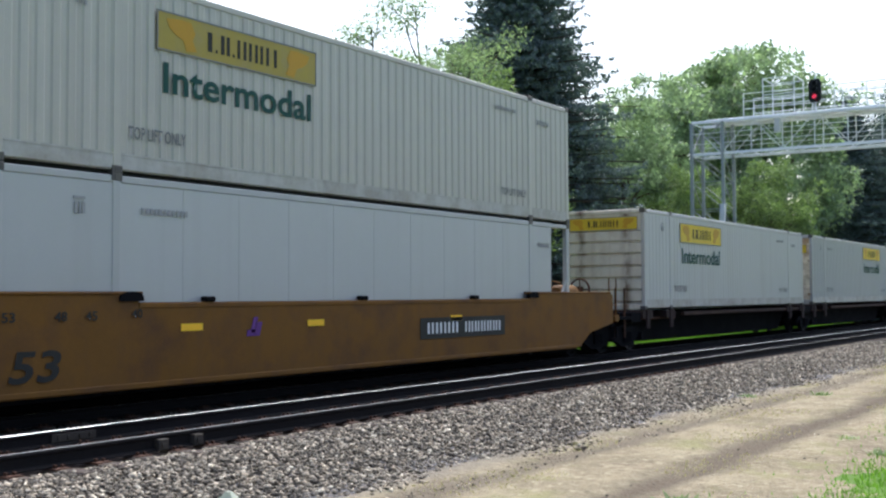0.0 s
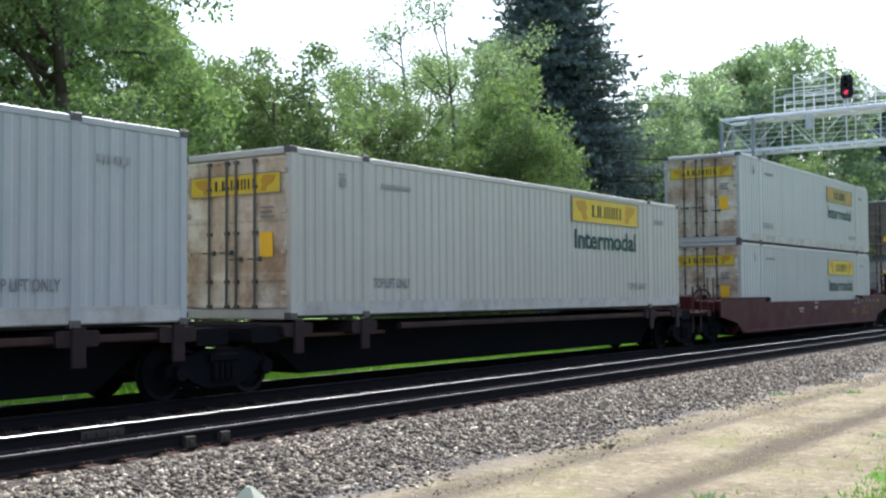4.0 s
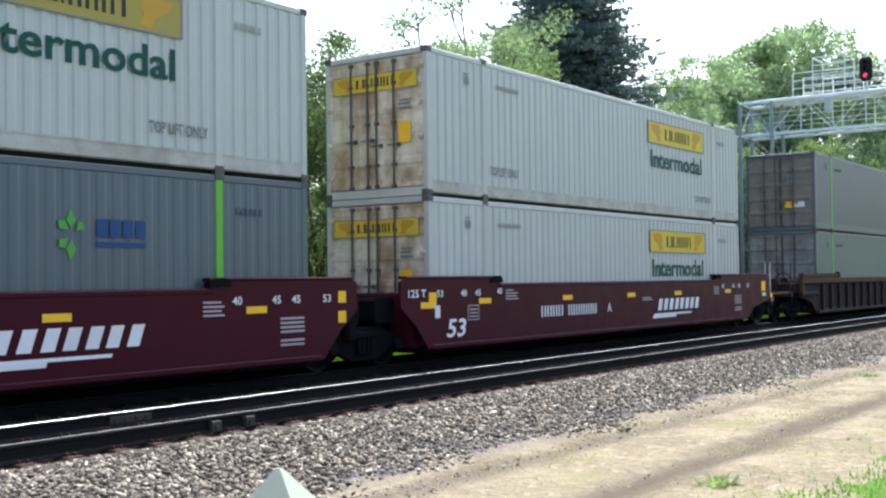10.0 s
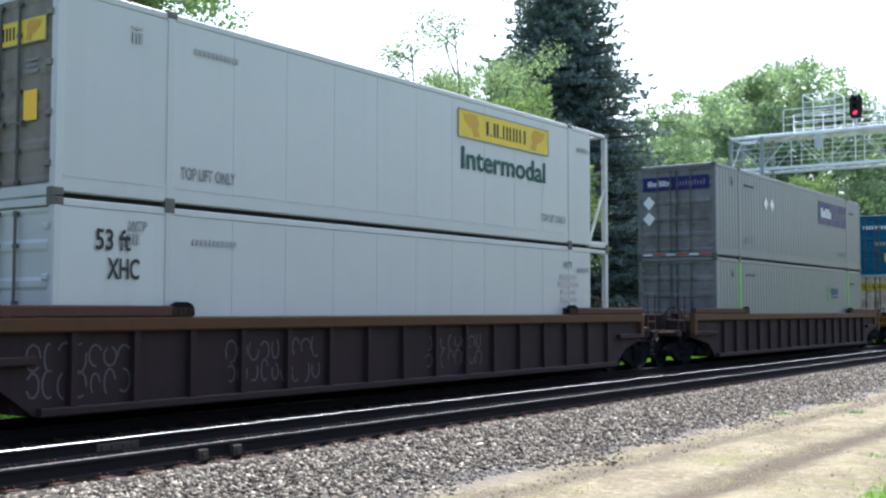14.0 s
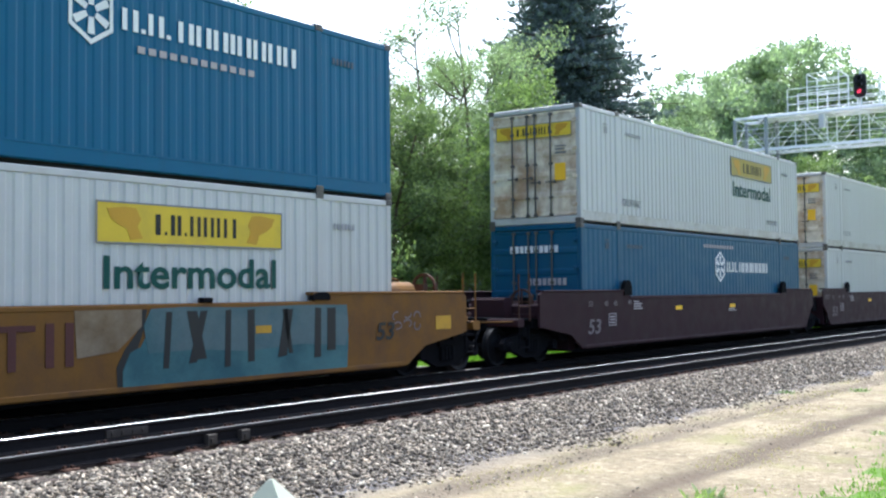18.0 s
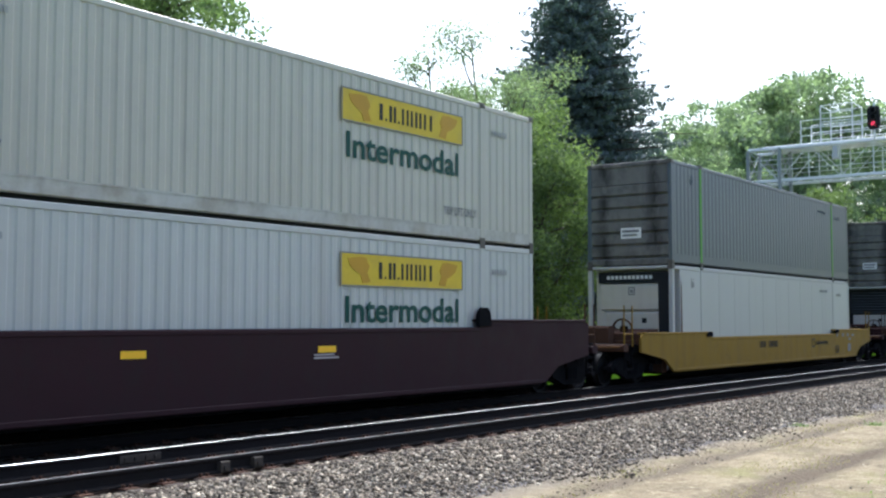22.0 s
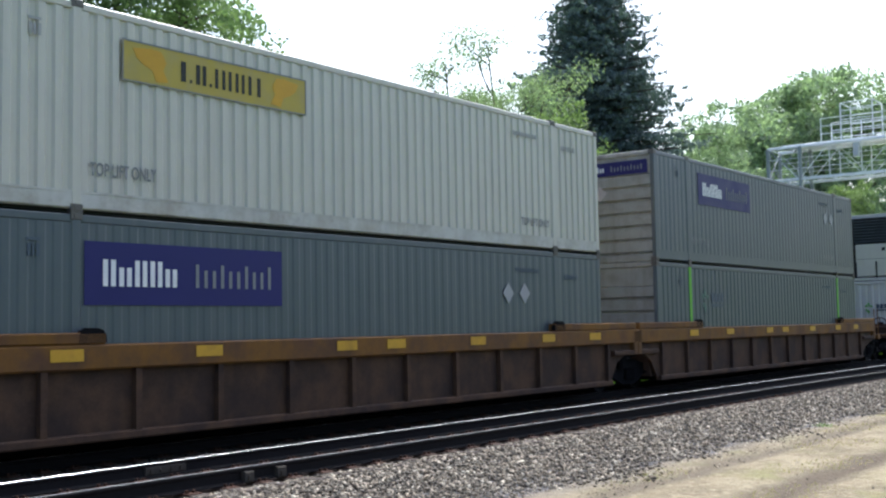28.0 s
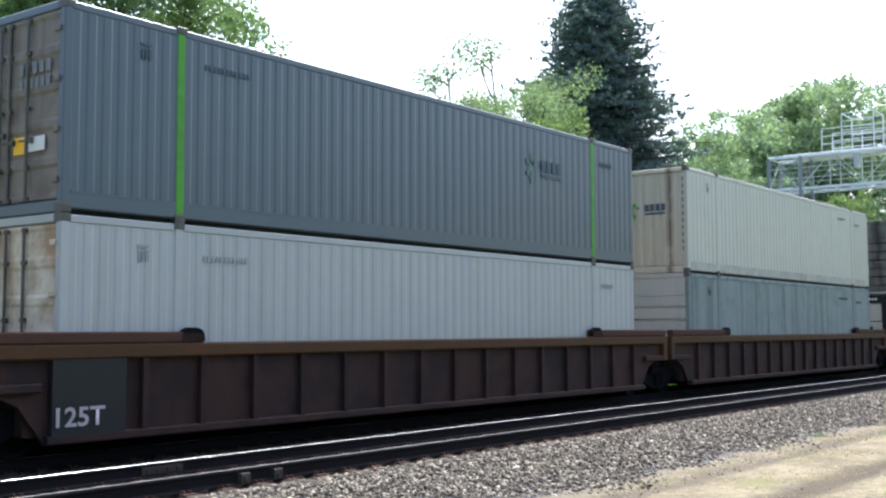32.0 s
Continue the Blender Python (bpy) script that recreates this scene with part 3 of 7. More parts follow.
scatter_stones("ballast", 98000, shoulder, (0.013, 0.042), stone, "grey crushed-stone ballast along the near rail", 3)
def pebbles(r, count):
    x = 4.0 + 26 * r.uniform(0, 1, count) ** 1.6
    y = r.uniform(2.8, 6.9, count)
    keep = r.uniform(0, 1, count) < 0.03 + 0.97 * np.clip((y - 5.2) / 1.3, 0, 1) ** 2
    x, y = x[keep], y[keep]
    return np.stack([x, y, np.interp(y, (2.0, 6.3, 7.0), (-0.15, -0.205, -0.17))], 1)


scatter_stones("pebbles", 34000, pebbles, (0.007, 0.02), stone, "scattered small stones on the dirt", 9)
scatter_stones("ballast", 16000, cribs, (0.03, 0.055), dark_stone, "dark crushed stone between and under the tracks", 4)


# ---- tracks ----
def rail_form(x0, x1, edge):
    out = [(-0.07, 0.0), (0.07, 0.0), (0.07, 0.012), (0.014, 0.035), (0.01, 0.125), (0.037, 0.138), (0.037, 0.158), (0.033, 0.1655), (0.028, 0.1683), (0.025, 0.17), (0.013, 0.1732), (0.0, 0.174), (-0.013, 0.1732), (-0.025, 0.17), (-0.028, 0.1683), (-0.033, 0.1655), (-0.037, 0.158), (-0.037, 0.138), (-0.01, 0.125), (-0.014, 0.035), (-0.07, 0.012)]
    k = len(out)
    f = Form()
    vs = [(x, y, z) for x in (x0, x1) for y, z in out]
    for i in range(k):
        f.add([], [])
        f.f.append((i, i + k, (i + 1) % k + k, (i + 1) % k))
        f.m.append(1 if out[i][1] > edge and out[(i + 1) % k][1] > edge else 0)
    f.v = vs
    f.f += [tuple(range(k)), tuple(range(2 * k - 1, k - 1, -1))]
    f.m += [0, 0]
    return f


def build_track(yc, z_near, z_far, label, x_first, x_last, step, dull=False):
    tr = empty("railway_track", pose(0, yc, 0), label, "railway track", "main line tracks", "structure")
    for y, z in ((-0.7525, z_near), (0.7525, z_far)):
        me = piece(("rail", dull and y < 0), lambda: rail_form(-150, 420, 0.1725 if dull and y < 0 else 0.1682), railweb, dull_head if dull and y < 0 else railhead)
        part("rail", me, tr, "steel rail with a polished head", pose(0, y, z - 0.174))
    r = random.Random(int(yc * 10))
    tie = piece(("tie", 1), lambda: Form().soft(-0.115, 0.115, -1.3, 1.3, -0.17, 0.0, 0.02), tie_wood)
    plate_me = piece(("tie_plate", 1), lambda: Form().soft(-0.09, 0.09, -0.17, 0.17, 0.0, 0.018, 0.006).box(-0.06, -0.035, -0.11, -0.075, 0.018, 0.05).box(0.035, 0.06, 0.075, 0.11, 0.018, 0.05).box(0.03, 0.055, -0.11, -0.075, 0.018, 0.045), rust_plate)
    tilt = math.degrees(math.atan2(z_far - z_near, 1.505))
    x = x_first
    zc = (z_near + z_far) / 2 - 0.174 - 0.018
    while x < x_last:
        m = pose(x, r.uniform(-0.06, 0.05), zc, tilt + r.uniform(-0.2, 0.2), 0, r.uniform(-1.2, 1.2))
        part("tie", tie, tr, "", m)
        for y, z in ((-0.7525, z_near), (0.7525, z_far)):
            if x < 26:
                part("tie_plate", plate_me, tr, "", pose(x, y, z - 0.174 - 0.02))
        x += step + r.uniform(-0.03, 0.03)
    return tr


near_track = build_track(9.90, 0.15, 0.11, "empty near track with rusty rails on weathered wooden ties", 2.6, 62, 0.5, True)
build_track(14.0, 0.0, 0.0, "far track that carries the freight train", -1.0, 40, 0.5)
# joint bars bolted to the near track's rails
joint_me = piece(("joint_bar", 1), lambda: Form().soft(-0.3, 0.3, -0.04, -0.012, 0.03, 0.13, 0.01).box(-0.24, -0.2, -0.06, -0.04, 0.06, 0.1).box(-0.1, -0.06, -0.06, -0.04, 0.06, 0.1).box(0.06, 0.1, -0.06, -0.04, 0.06, 0.1).box(0.2, 0.24, -0.06, -0.04, 0.06, 0.1), joint_steel)
part("joint_bar", joint_me, near_track, "rusty bolted rail joint bar", pose(8.53, 0.7525, 0.11 - 0.174))
clip_me = piece(("rail_anchor",), lambda: Form().soft(-0.065, 0.065, -0.085, -0.012, 0.0, 0.125, 0.012).box(-0.03, 0.03, -0.1, -0.085, 0.03, 0.08), joint_steel)
for ax in (8.43, 8.93):
    part("rail_anchor", clip_me, near_track, "dusty steel rail anchor", pose(ax, -0.7525, 0.15 - 0.174))

# ---- freight containers, 53 feet long ----
CL, CW, CH = 16.154, 2.591, 2.896
HX, HY = CL / 2, CW / 2
POST = HX - 1.98          # the lifting posts stand forty feet apart


def ribs_side(x0, x1, z0, z1, pitch, deep, y):
    """Upright corrugations from x0 to x1, facing -y at y."""
    f = Form()
    n = max(1, round((x1 - x0) / pitch))
    p = (x1 - x0) / n
    prof = []
    for i in range(n):
        a = x0 + i * p
        prof += [(a, 0.0), (a + 0.42 * p, 0.0), (a + 0.55 * p, deep), (a + 0.87 * p, deep)]
    prof.append((x1, 0.0))
    vs = [(x, y + d, z) for x, d in prof for z in (z0, z1)]
    fs = [(2 * i, 2 * i + 2, 2 * i + 3, 2 * i + 1) for i in range(len(prof) - 1)]
    return f.add(vs, fs)


def flat_side(x0, x1, z0, z1, y):
    """Riveted smooth sheets with narrow upright joints."""
    f = Form()
    n = max(1, round((x1 - x0) / 1.22))
    p = (x1 - x0) / n
    prof = [(x0, 0.0)]
    for i in range(1, n):
        a = x0 + i * p
        prof += [(a - 0.006, 0.0), (a - 0.004, 0.004), (a + 0.004, 0.004), (a + 0.006, 0.0)]
    prof.append((x1, 0.0))
    vs = [(x, y + d, z) for x, d in prof for z in (z0, z1)]
    return f.add(vs, [(2 * i, 2 * i + 2, 2 * i + 3, 2 * i + 1) for i in range(len(prof) - 1)])


def ribs_end(z0, z1, n, x):
    """Level corrugations across an end wall, facing -x at x."""
    f = Form()
    p = (z1 - z0) / n
    prof = []
    for i in range(n):
        a = z0 + i * p
        prof += [(a, 0.07), (a + 0.14 * p, 0.07), (a + 0.2 * p, 0.0), (a + 0.94 * p, 0.0)]
    prof.append((z1, 0.07))
    vs = [(x + d, y, z) for z, d in prof for y in (-HY + 0.1, HY - 0.1)]
    return f.add(vs, [(2 * i, 2 * i + 2, 2 * i + 3, 2 * i + 1) for i in range(len(prof) - 1)])


def upright_end(z0, z1, n, x):
    f = Form()
    w = CW - 0.24
    p = w / n
    prof = []
    for i in range(n):
        a = -w / 2 + i * p
        prof += [(a, 0.0), (a + 0.4 * p, 0.0), (a + 0.55 * p, 0.035), (a + 0.85 * p, 0.035)]
    prof.append((w / 2, 0.0))
    vs = [(x + d, y, z) for y, d in prof for z in (z0, z1)]
    return f.add(vs, [(2 * i + 2, 2 * i, 2 * i + 1, 2 * i + 3) for i in range(len(prof) - 1)])


FACE_END = pose(0, 0, 0, 0, 0, -90)          # turns what faces -y to face -x
LETTERS = [(0.03, 0.085), (0.13, 0.155), (0.2, 0.245), (0.275, 0.315), (0.355, 0.38), (0.42, 0.455), (0.505, 0.54), (0.58, 0.615), (0.665, 0.7), (0.74, 0.775), (0.825, 0.86), (0.935, 0.975)]


def haul_sign(parent, x, z, w, h, m=None, paint=None):
    """The haulier's yellow board: dark rim, gold scrolls at the ends, a row of dark blocks."""
    m = m or Matrix()
    t = 0.012 * h / 0.6
    board = part("sign", piece(("sign", w, h, (paint or yellow_sign).name), lambda: Form().box(0, w, -0.006, 0, 0, h), paint or yellow_sign), parent, "yellow haulier's sign board", m @ pose(x, -0.003, z))
    rim = [(0, w, h - 2 * t, h), (0, w, 0, 2 * t), (0, 2 * t, 2 * t, h - 2 * t), (w - 2 * t, w, 2 * t, h - 2 * t)]
    part("rim", bars(("rim", w, h), rim, grey_ink), board, "", pose(0, -0.006, 0))

    def scroll(s, o):
        f = Form()
        pts = [(0, 0.82), (0.1, 0.88), (0.16, 0.86), (0.19, 0.6), (0.17, 0.42), (0.2, 0.14), (0.13, 0.1), (0.11, 0.36), (0.06, 0.46), (0.02, 0.6)]
        pts = [(o + s * a * w * 0.85, b * h) for a, b in pts]
        f.plate(pts if s < 0 else pts[::-1], -0.005, 0)
        return f
    for s, o in ((1, 0.05 * w), (-1, 0.95 * w)):
        part("emblem", piece(("emblem", w, h, s), lambda: scroll(s, o), sign_gold), board, "faded gold scroll emblem", pose(0, -0.006, 0))
    x0, ww = 0.27 * w, 0.46 * w
    rects = [(x0 + a * ww, x0 + b * ww, 0.25 * h, (0.33 if b - a < 0.03 else 0.75) * h) for a, b in LETTERS]
    letters(board, rects, black_ink, pose(0, -0.006, 0))
    return board


def leaf_mark(parent, x, z, s, ink, m=None, word=True, leaf=None):
    """A ring of green leaves with blue blocks beside it."""
    m = m or Matrix()

    def leaves():
        f = Form()
        for a, l in ((95, 0.75), (140, 0.6), (40, 0.45), (-95, 0.8), (-140, 0.55)):
            c, q = math.cos(radians(a)), math.sin(radians(a))
            pts = [(0.12, 0), (0.3, -0.11), (0.55 * l + 0.1, 0), (0.3, 0.11)]
            f.plate([((u * c - w * q) * s, (u * q + w * c) * s) for u, w in pts], -0.005, 0)
        return f
    g = part("emblem", piece(("leaves", s, (leaf or leaf_ink).name), leaves, leaf or leaf_ink), parent, "green leaf emblem", m @ pose(x, -0.003, z))
    if word:
        r = [(0.6 * s + i * 0.33 * s, 0.6 * s + i * 0.33 * s + 0.26 * s, -0.05 * s, 0.33 * s) for i in range(4)] + [(0.6 * s, 1.85 * s, -0.25 * s, -0.14 * s)]
        part("lettering", bars(("leafword", s), r, ink), g, "", Matrix())


def parcel_sign(parent, x, z, w, h, m=None):
    m = m or Matrix()
    b = part("sign", piece(("parcel", w, h), lambda: Form().box(0, w, -0.006, 0, 0, h), navy_ink), parent, "deep violet-blue sign panel with white blocks", m @ pose(x, -0.003, z))
    r = [(w * (0.08 + 0.072 * i + b), w * (0.08 + 0.072 * i + b + 0.021), h * 0.3, h * q) for i, q in enumerate((0.72, 0.6, 0.72, 0.72, 0.6)) for b in (0.0, 0.035)]
    part("lettering", bars(("pblocks", w, h), r, white_ink), b, "", pose(0, -0.006, 0))
    r = [(w * (0.52 + 0.044 * i), w * (0.52 + 0.044 * i + 0.016), h * 0.3, h * (0.6 if i % 3 else 0.7)) for i in range(10)]
    part("lettering", bars(("pthin", w, h), r, grey_ink), b, "", pose(0, -0.006, 0))


def broker_mark(parent, x, z, s, m):
    """A white six-sided ring, a spoked disc in it, and white blocks."""
    def ring():
        f = Form()
        hexa = [(0.5 * s * math.sin(radians(60 * i)), 0.55 * s * math.cos(radians(60 * i))) for i in range(6)]
        for i in range(6):
            (a, b), (c, d) = hexa[i], hexa[(i + 1) % 6]
            f.plate([(a * 0.84, b * 0.84), (a, b), (c, d), (c * 0.84, d * 0.84)], -0.005, 0)
            g = radians(60 * i + 30)
            u, w = math.cos(g), math.sin(g)
            f.plate([(u * 0.1 * s - w * 0.05 * s, w * 0.1 * s + u * 0.05 * s), (u * 0.1 * s + w * 0.05 * s, w * 0.1 * s - u * 0.05 * s), (u * 0.38 * s + w * 0.07 * s, w * 0.38 * s - u * 0.07 * s), (u * 0.38 * s - w * 0.07 * s, w * 0.38 * s + u * 0.07 * s)], -0.005, 0)
        return f
    g = part("emblem", piece(("broker", s), ring, white_ink), parent, "white six-sided ring emblem", m @ pose(x, -0.003, z))
    q = 0.37 * s
    r, a = [], 0.62 * s
    for w in (0.9, 0.25, 0.9, 0.25, -1, 0.95, 0.95, 0.95, 0.3, 0.95, 0.9, 0.95, 0.95):
        if w < 0:
            a += 0.3 * q
            continue
        r += [(a, a + 0.3 * w * q, -0.5 * q, 0.5 * q), (a + 0.68 * w * q, a + w * q, -0.5 * q, 0.5 * q)] if w > 0.31 else [(a, a + w * q, -0.5 * q, 0.5 * q if w > 0.26 else -0.3 * q)]
        a += (w + 0.17) * q
    part("lettering", bars(("brokerword", s), r, white_ink), g, "", Matrix())


def door_leaf(w, h, n, deep):
    """One door leaf, pressed in n shallow level panels."""
    f = Form()
    prof = [(0.0, 0.0)]
    for i in range(n):
        z0, z1 = h * (i + 0.08) / n, h * (i + 0.92) / n
        prof += [(z0, 0.0), (z0 + 0.05, deep), (z1 - 0.05, deep), (z1, 0.0)]
    prof.append((h, 0.0))
    vs = [(d, y, z) for z, d in prof for y in (0.0, w)]
    return f.add(vs, [(2 * i, 2 * i + 2, 2 * i + 3, 2 * i + 1) for i in range(len(prof) - 1)])


def lock_bar(h):
    f = Form()
    f.tube((-0.035, 0, 0.02), (-0.035, 0, h - 0.02), 0.022, k=8)
    for z in (0.03, 0.45, h * 0.5, h - 0.5, h - 0.06):
        f.soft(-0.045, 0.0, -0.05, 0.05, z - 0.03, z + 0.03, 0.008)
    return f


def handle_bar():
    return Form().soft(-0.06, -0.045, -0.26, 0.02, -0.015, 0.015, 0.004).box(-0.05, 0, -0.25, -0.2, -0.04, 0.04)


def door_end(c, x, face, kind, paint, frame_paint):
    """Two door leaves, four lock bars with handles, hinges; face -1 looks to -x."""
    m = Matrix() if face < 0 else pose(0, 0, 0, 0, 0, 180)
    xx = -HX if face < 0 else -HX
    h, w = CH - 0.34, HY - 0.11
    flat = kind in ("haul", "broker", "none")
    leaf = piece(("door", paint.name, flat), lambda: door_leaf(w, h, 5, 0.014 if flat else 0.025), paint)
    for y, qs in ((-w, (0.58, 0.95)), (0.0, (0.14, 0.5))):
        d = part("door", leaf, c, "weathered container door leaf", m @ pose(xx + 0.0, y + 0.003, 0.19))
        bar = piece(("lock_bar",), lambda: lock_bar(h), lock_steel)
        for q in qs:
            b = part("lock_bar", bar, d, "", pose(0, w * q, 0))
            part("handle", piece(("handle",), handle_bar, lock_steel), b, "", pose(-0.02, 0.1, 0.95 - 0.12 * (q > 0.5)))
        hy = 0.03 if y < 0 else w - 0.03
        for i in range(4):
            part("hinge", piece(("hinge", paint.name), lambda: Form().soft(-0.03, 0.01, -0.06, 0.06, -0.04, 0.04, 0.01), paint), d, "", pose(0, hy, 0.25 + i * (h - 0.5) / 3))
    part("gasket", piece(("gasket",), lambda: Form().box(-0.004, 0.02, -0.012, 0.012, 0, h), rubber), c, "", m @ pose(xx + 0.02, 0, 0.19))
    part("header", piece(("header", frame_paint.name), lambda: Form().soft(0, 0.1, -HY + 0.1, HY - 0.1, 0, 0.13, 0.02), frame_paint), c, "", m @ pose(xx, 0, CH - 0.135))
    part("sill", piece(("endsill", frame_paint.name), lambda: Form().soft(0, 0.12, -HY + 0.1, HY - 0.1, 0, 0.18, 0.02), frame_paint), c, "", m @ pose(xx, 0, 0.0))
    e = m @ pose(xx - 0.006, 0, 0) @ FACE_END
    if kind == "haul":
        haul_sign(c, -1.08, 2.12, 2.16, 0.36, e)
        part("placard", piece(("placard",), lambda: Form().box(0, 0.3, -0.006, 0, 0, 0.42), yellow_plate), c, "yellow placard", e @ pose(0.6, -0.003, 1.05))
        part("placard", bars(("lines",), [(0, 0.3, 0.0, 0.05), (0, 0.26, 0.09, 0.13), (0, 0.3, 0.17, 0.2)], grey_ink), c, "", e @ pose(0.62, -0.003, 1.7))
    elif kind == "leaf":
        part("placard", piece(("placard2",), lambda: Form().box(0, 0.28, -0.006, 0, 0, 0.24), yellow_plate), c, "yellow placard", e @ pose(0.16, -0.003, 0.85))
        part("placard", piece(("placard3",), lambda: Form().box(0, 0.4, -0.006, 0, 0, 0.2), white_ink), c, "", e @ pose(0.5, -0.003, 0.87))
        part("placard", bars(("lines2",), [(0.16 * i, 0.16 * i + 0.11, 0.2, 0.36) for i in range(5)] + [(0.13 * i, 0.13 * i + 0.09, 0, 0.14) for i in range(6)], grey_ink), c, "", e @ pose(0.25, -0.003, 1.75))
    elif kind == "parcel":
        parcel_sign(c, -1.1, 2.1, 2.2, 0.42, e)
        for yy, zz in ((-1.0, 1.72), (-1.0, 1.22)):
            part("placard", piece(("diamond",), lambda: Form().plate([(0, -0.22), (0.2, 0), (0, 0.22), (-0.2, 0)], -0.006, 0), white_ink), c, "white diamond placard", e @ pose(yy + 0.1, -0.003, zz))
    elif kind == "broker":
        part("lettering", bars(("bl1",), [(0.14 * i, 0.14 * i + 0.1, 0, 0.17) for i in range(10)], white_ink), c, "", e @ pose(-0.7, -0.003, 2.2))
        part("lettering", bars(("bl2",), [(0.14 * i, 0.14 * i + 0.1, 0, 0.17) for i in range(8)], faint_ink), c, "", e @ pose(-0.2, -0.003, 1.4))
        part("placard", piece(("placard",), lambda: Form().box(0, 0.3, -0.006, 0, 0, 0.42), yellow_plate), c, "yellow placard", e @ pose(0.3, -0.003, 0.6))
    for i in range(6 if kind == "parcel" else 0):
        part("reflector", piece(("reflector", i % 2), lambda: Form().box(0, 0.3, -0.004, 0, 0, 0.05), red_ink if i % 2 else white_ink), c, "", e @ pose(-1.1 + i * 0.38, -0.003, 0.06))


def nose_end(c, face, kind, paint, upright=False):
    m = Matrix() if face < 0 else pose(0, 0, 0, 0, 0, 180)
    if upright:
        part("end_wall", piece(("noseup", paint.name), lambda: upright_end(0.2, CH - 0.14, 9, -HX + 0.02), paint), c, "corrugated end wall", m)
    else:
        part("end_wall", piece(("nose", paint.name), lambda: ribs_end(0.2, CH - 0.62, 6, -HX + 0.02).box(-HX + 0.03, -HX + 0.06, -HY + 0.1, HY - 0.1, CH - 0.62, CH - 0.12), paint), c, "end wall with level ribs", m)
    part("header", piece(("header", paint.name), lambda: Form().soft(0, 0.1, -HY + 0.1, HY - 0.1, 0, 0.13, 0.02), paint), c, "", m @ pose(-HX, 0, CH - 0.135))
    part("sill", piece(("endsill", paint.name), lambda: Form().soft(0, 0.12, -HY + 0.1, HY - 0.1, 0, 0.18, 0.02), paint), c, "", m @ pose(-HX, 0, 0.0))
    e = m @ pose(-HX + 0.024, 0, 0) @ FACE_END
    if kind == "haul":
        haul_sign(c, -1.08, 2.3, 2.16, 0.38, e)
    elif kind == "leaf":
        leaf_mark(c, -0.3, 1.75, 0.5, slate_ink, e)
        part("lettering", bars(("down",), [(0, 0.1, -0.19 * i, 0.12 - 0.19 * i) for i in range(11)], grey_ink), c, "upright row of dark code letters", e @ pose(1.12, -0.004, 2.5))
    elif kind == "parcel":
        parcel_sign(c, -1.1, 2.3, 2.2, 0.36, e)
        for yy in (-0.8, -0.3):
            part("placard", piece(("nose_diamond",), lambda: Form().plate([(0, -0.2), (0.2, 0), (0, 0.2), (-0.2, 0)], -0.006, 0), faint_ink), c, "pale diamond placard", e @ pose(yy, -0.003, 1.85))
    elif kind == "plate":
        b = part("placard", piece(("nameplate",), lambda: Form().box(0, 0.62, -0.006, 0, 0, 0.3), white_ink), c, "small white notice plate", e @ pose(-0.25, -0.003, 0.75))
        part("lettering", bars(("np",), [(0.05, 0.55, 0.17, 0.24), (0.05, 0.5, 0.06, 0.12)], grey_ink), b, "", pose(0, -0.006, 0))


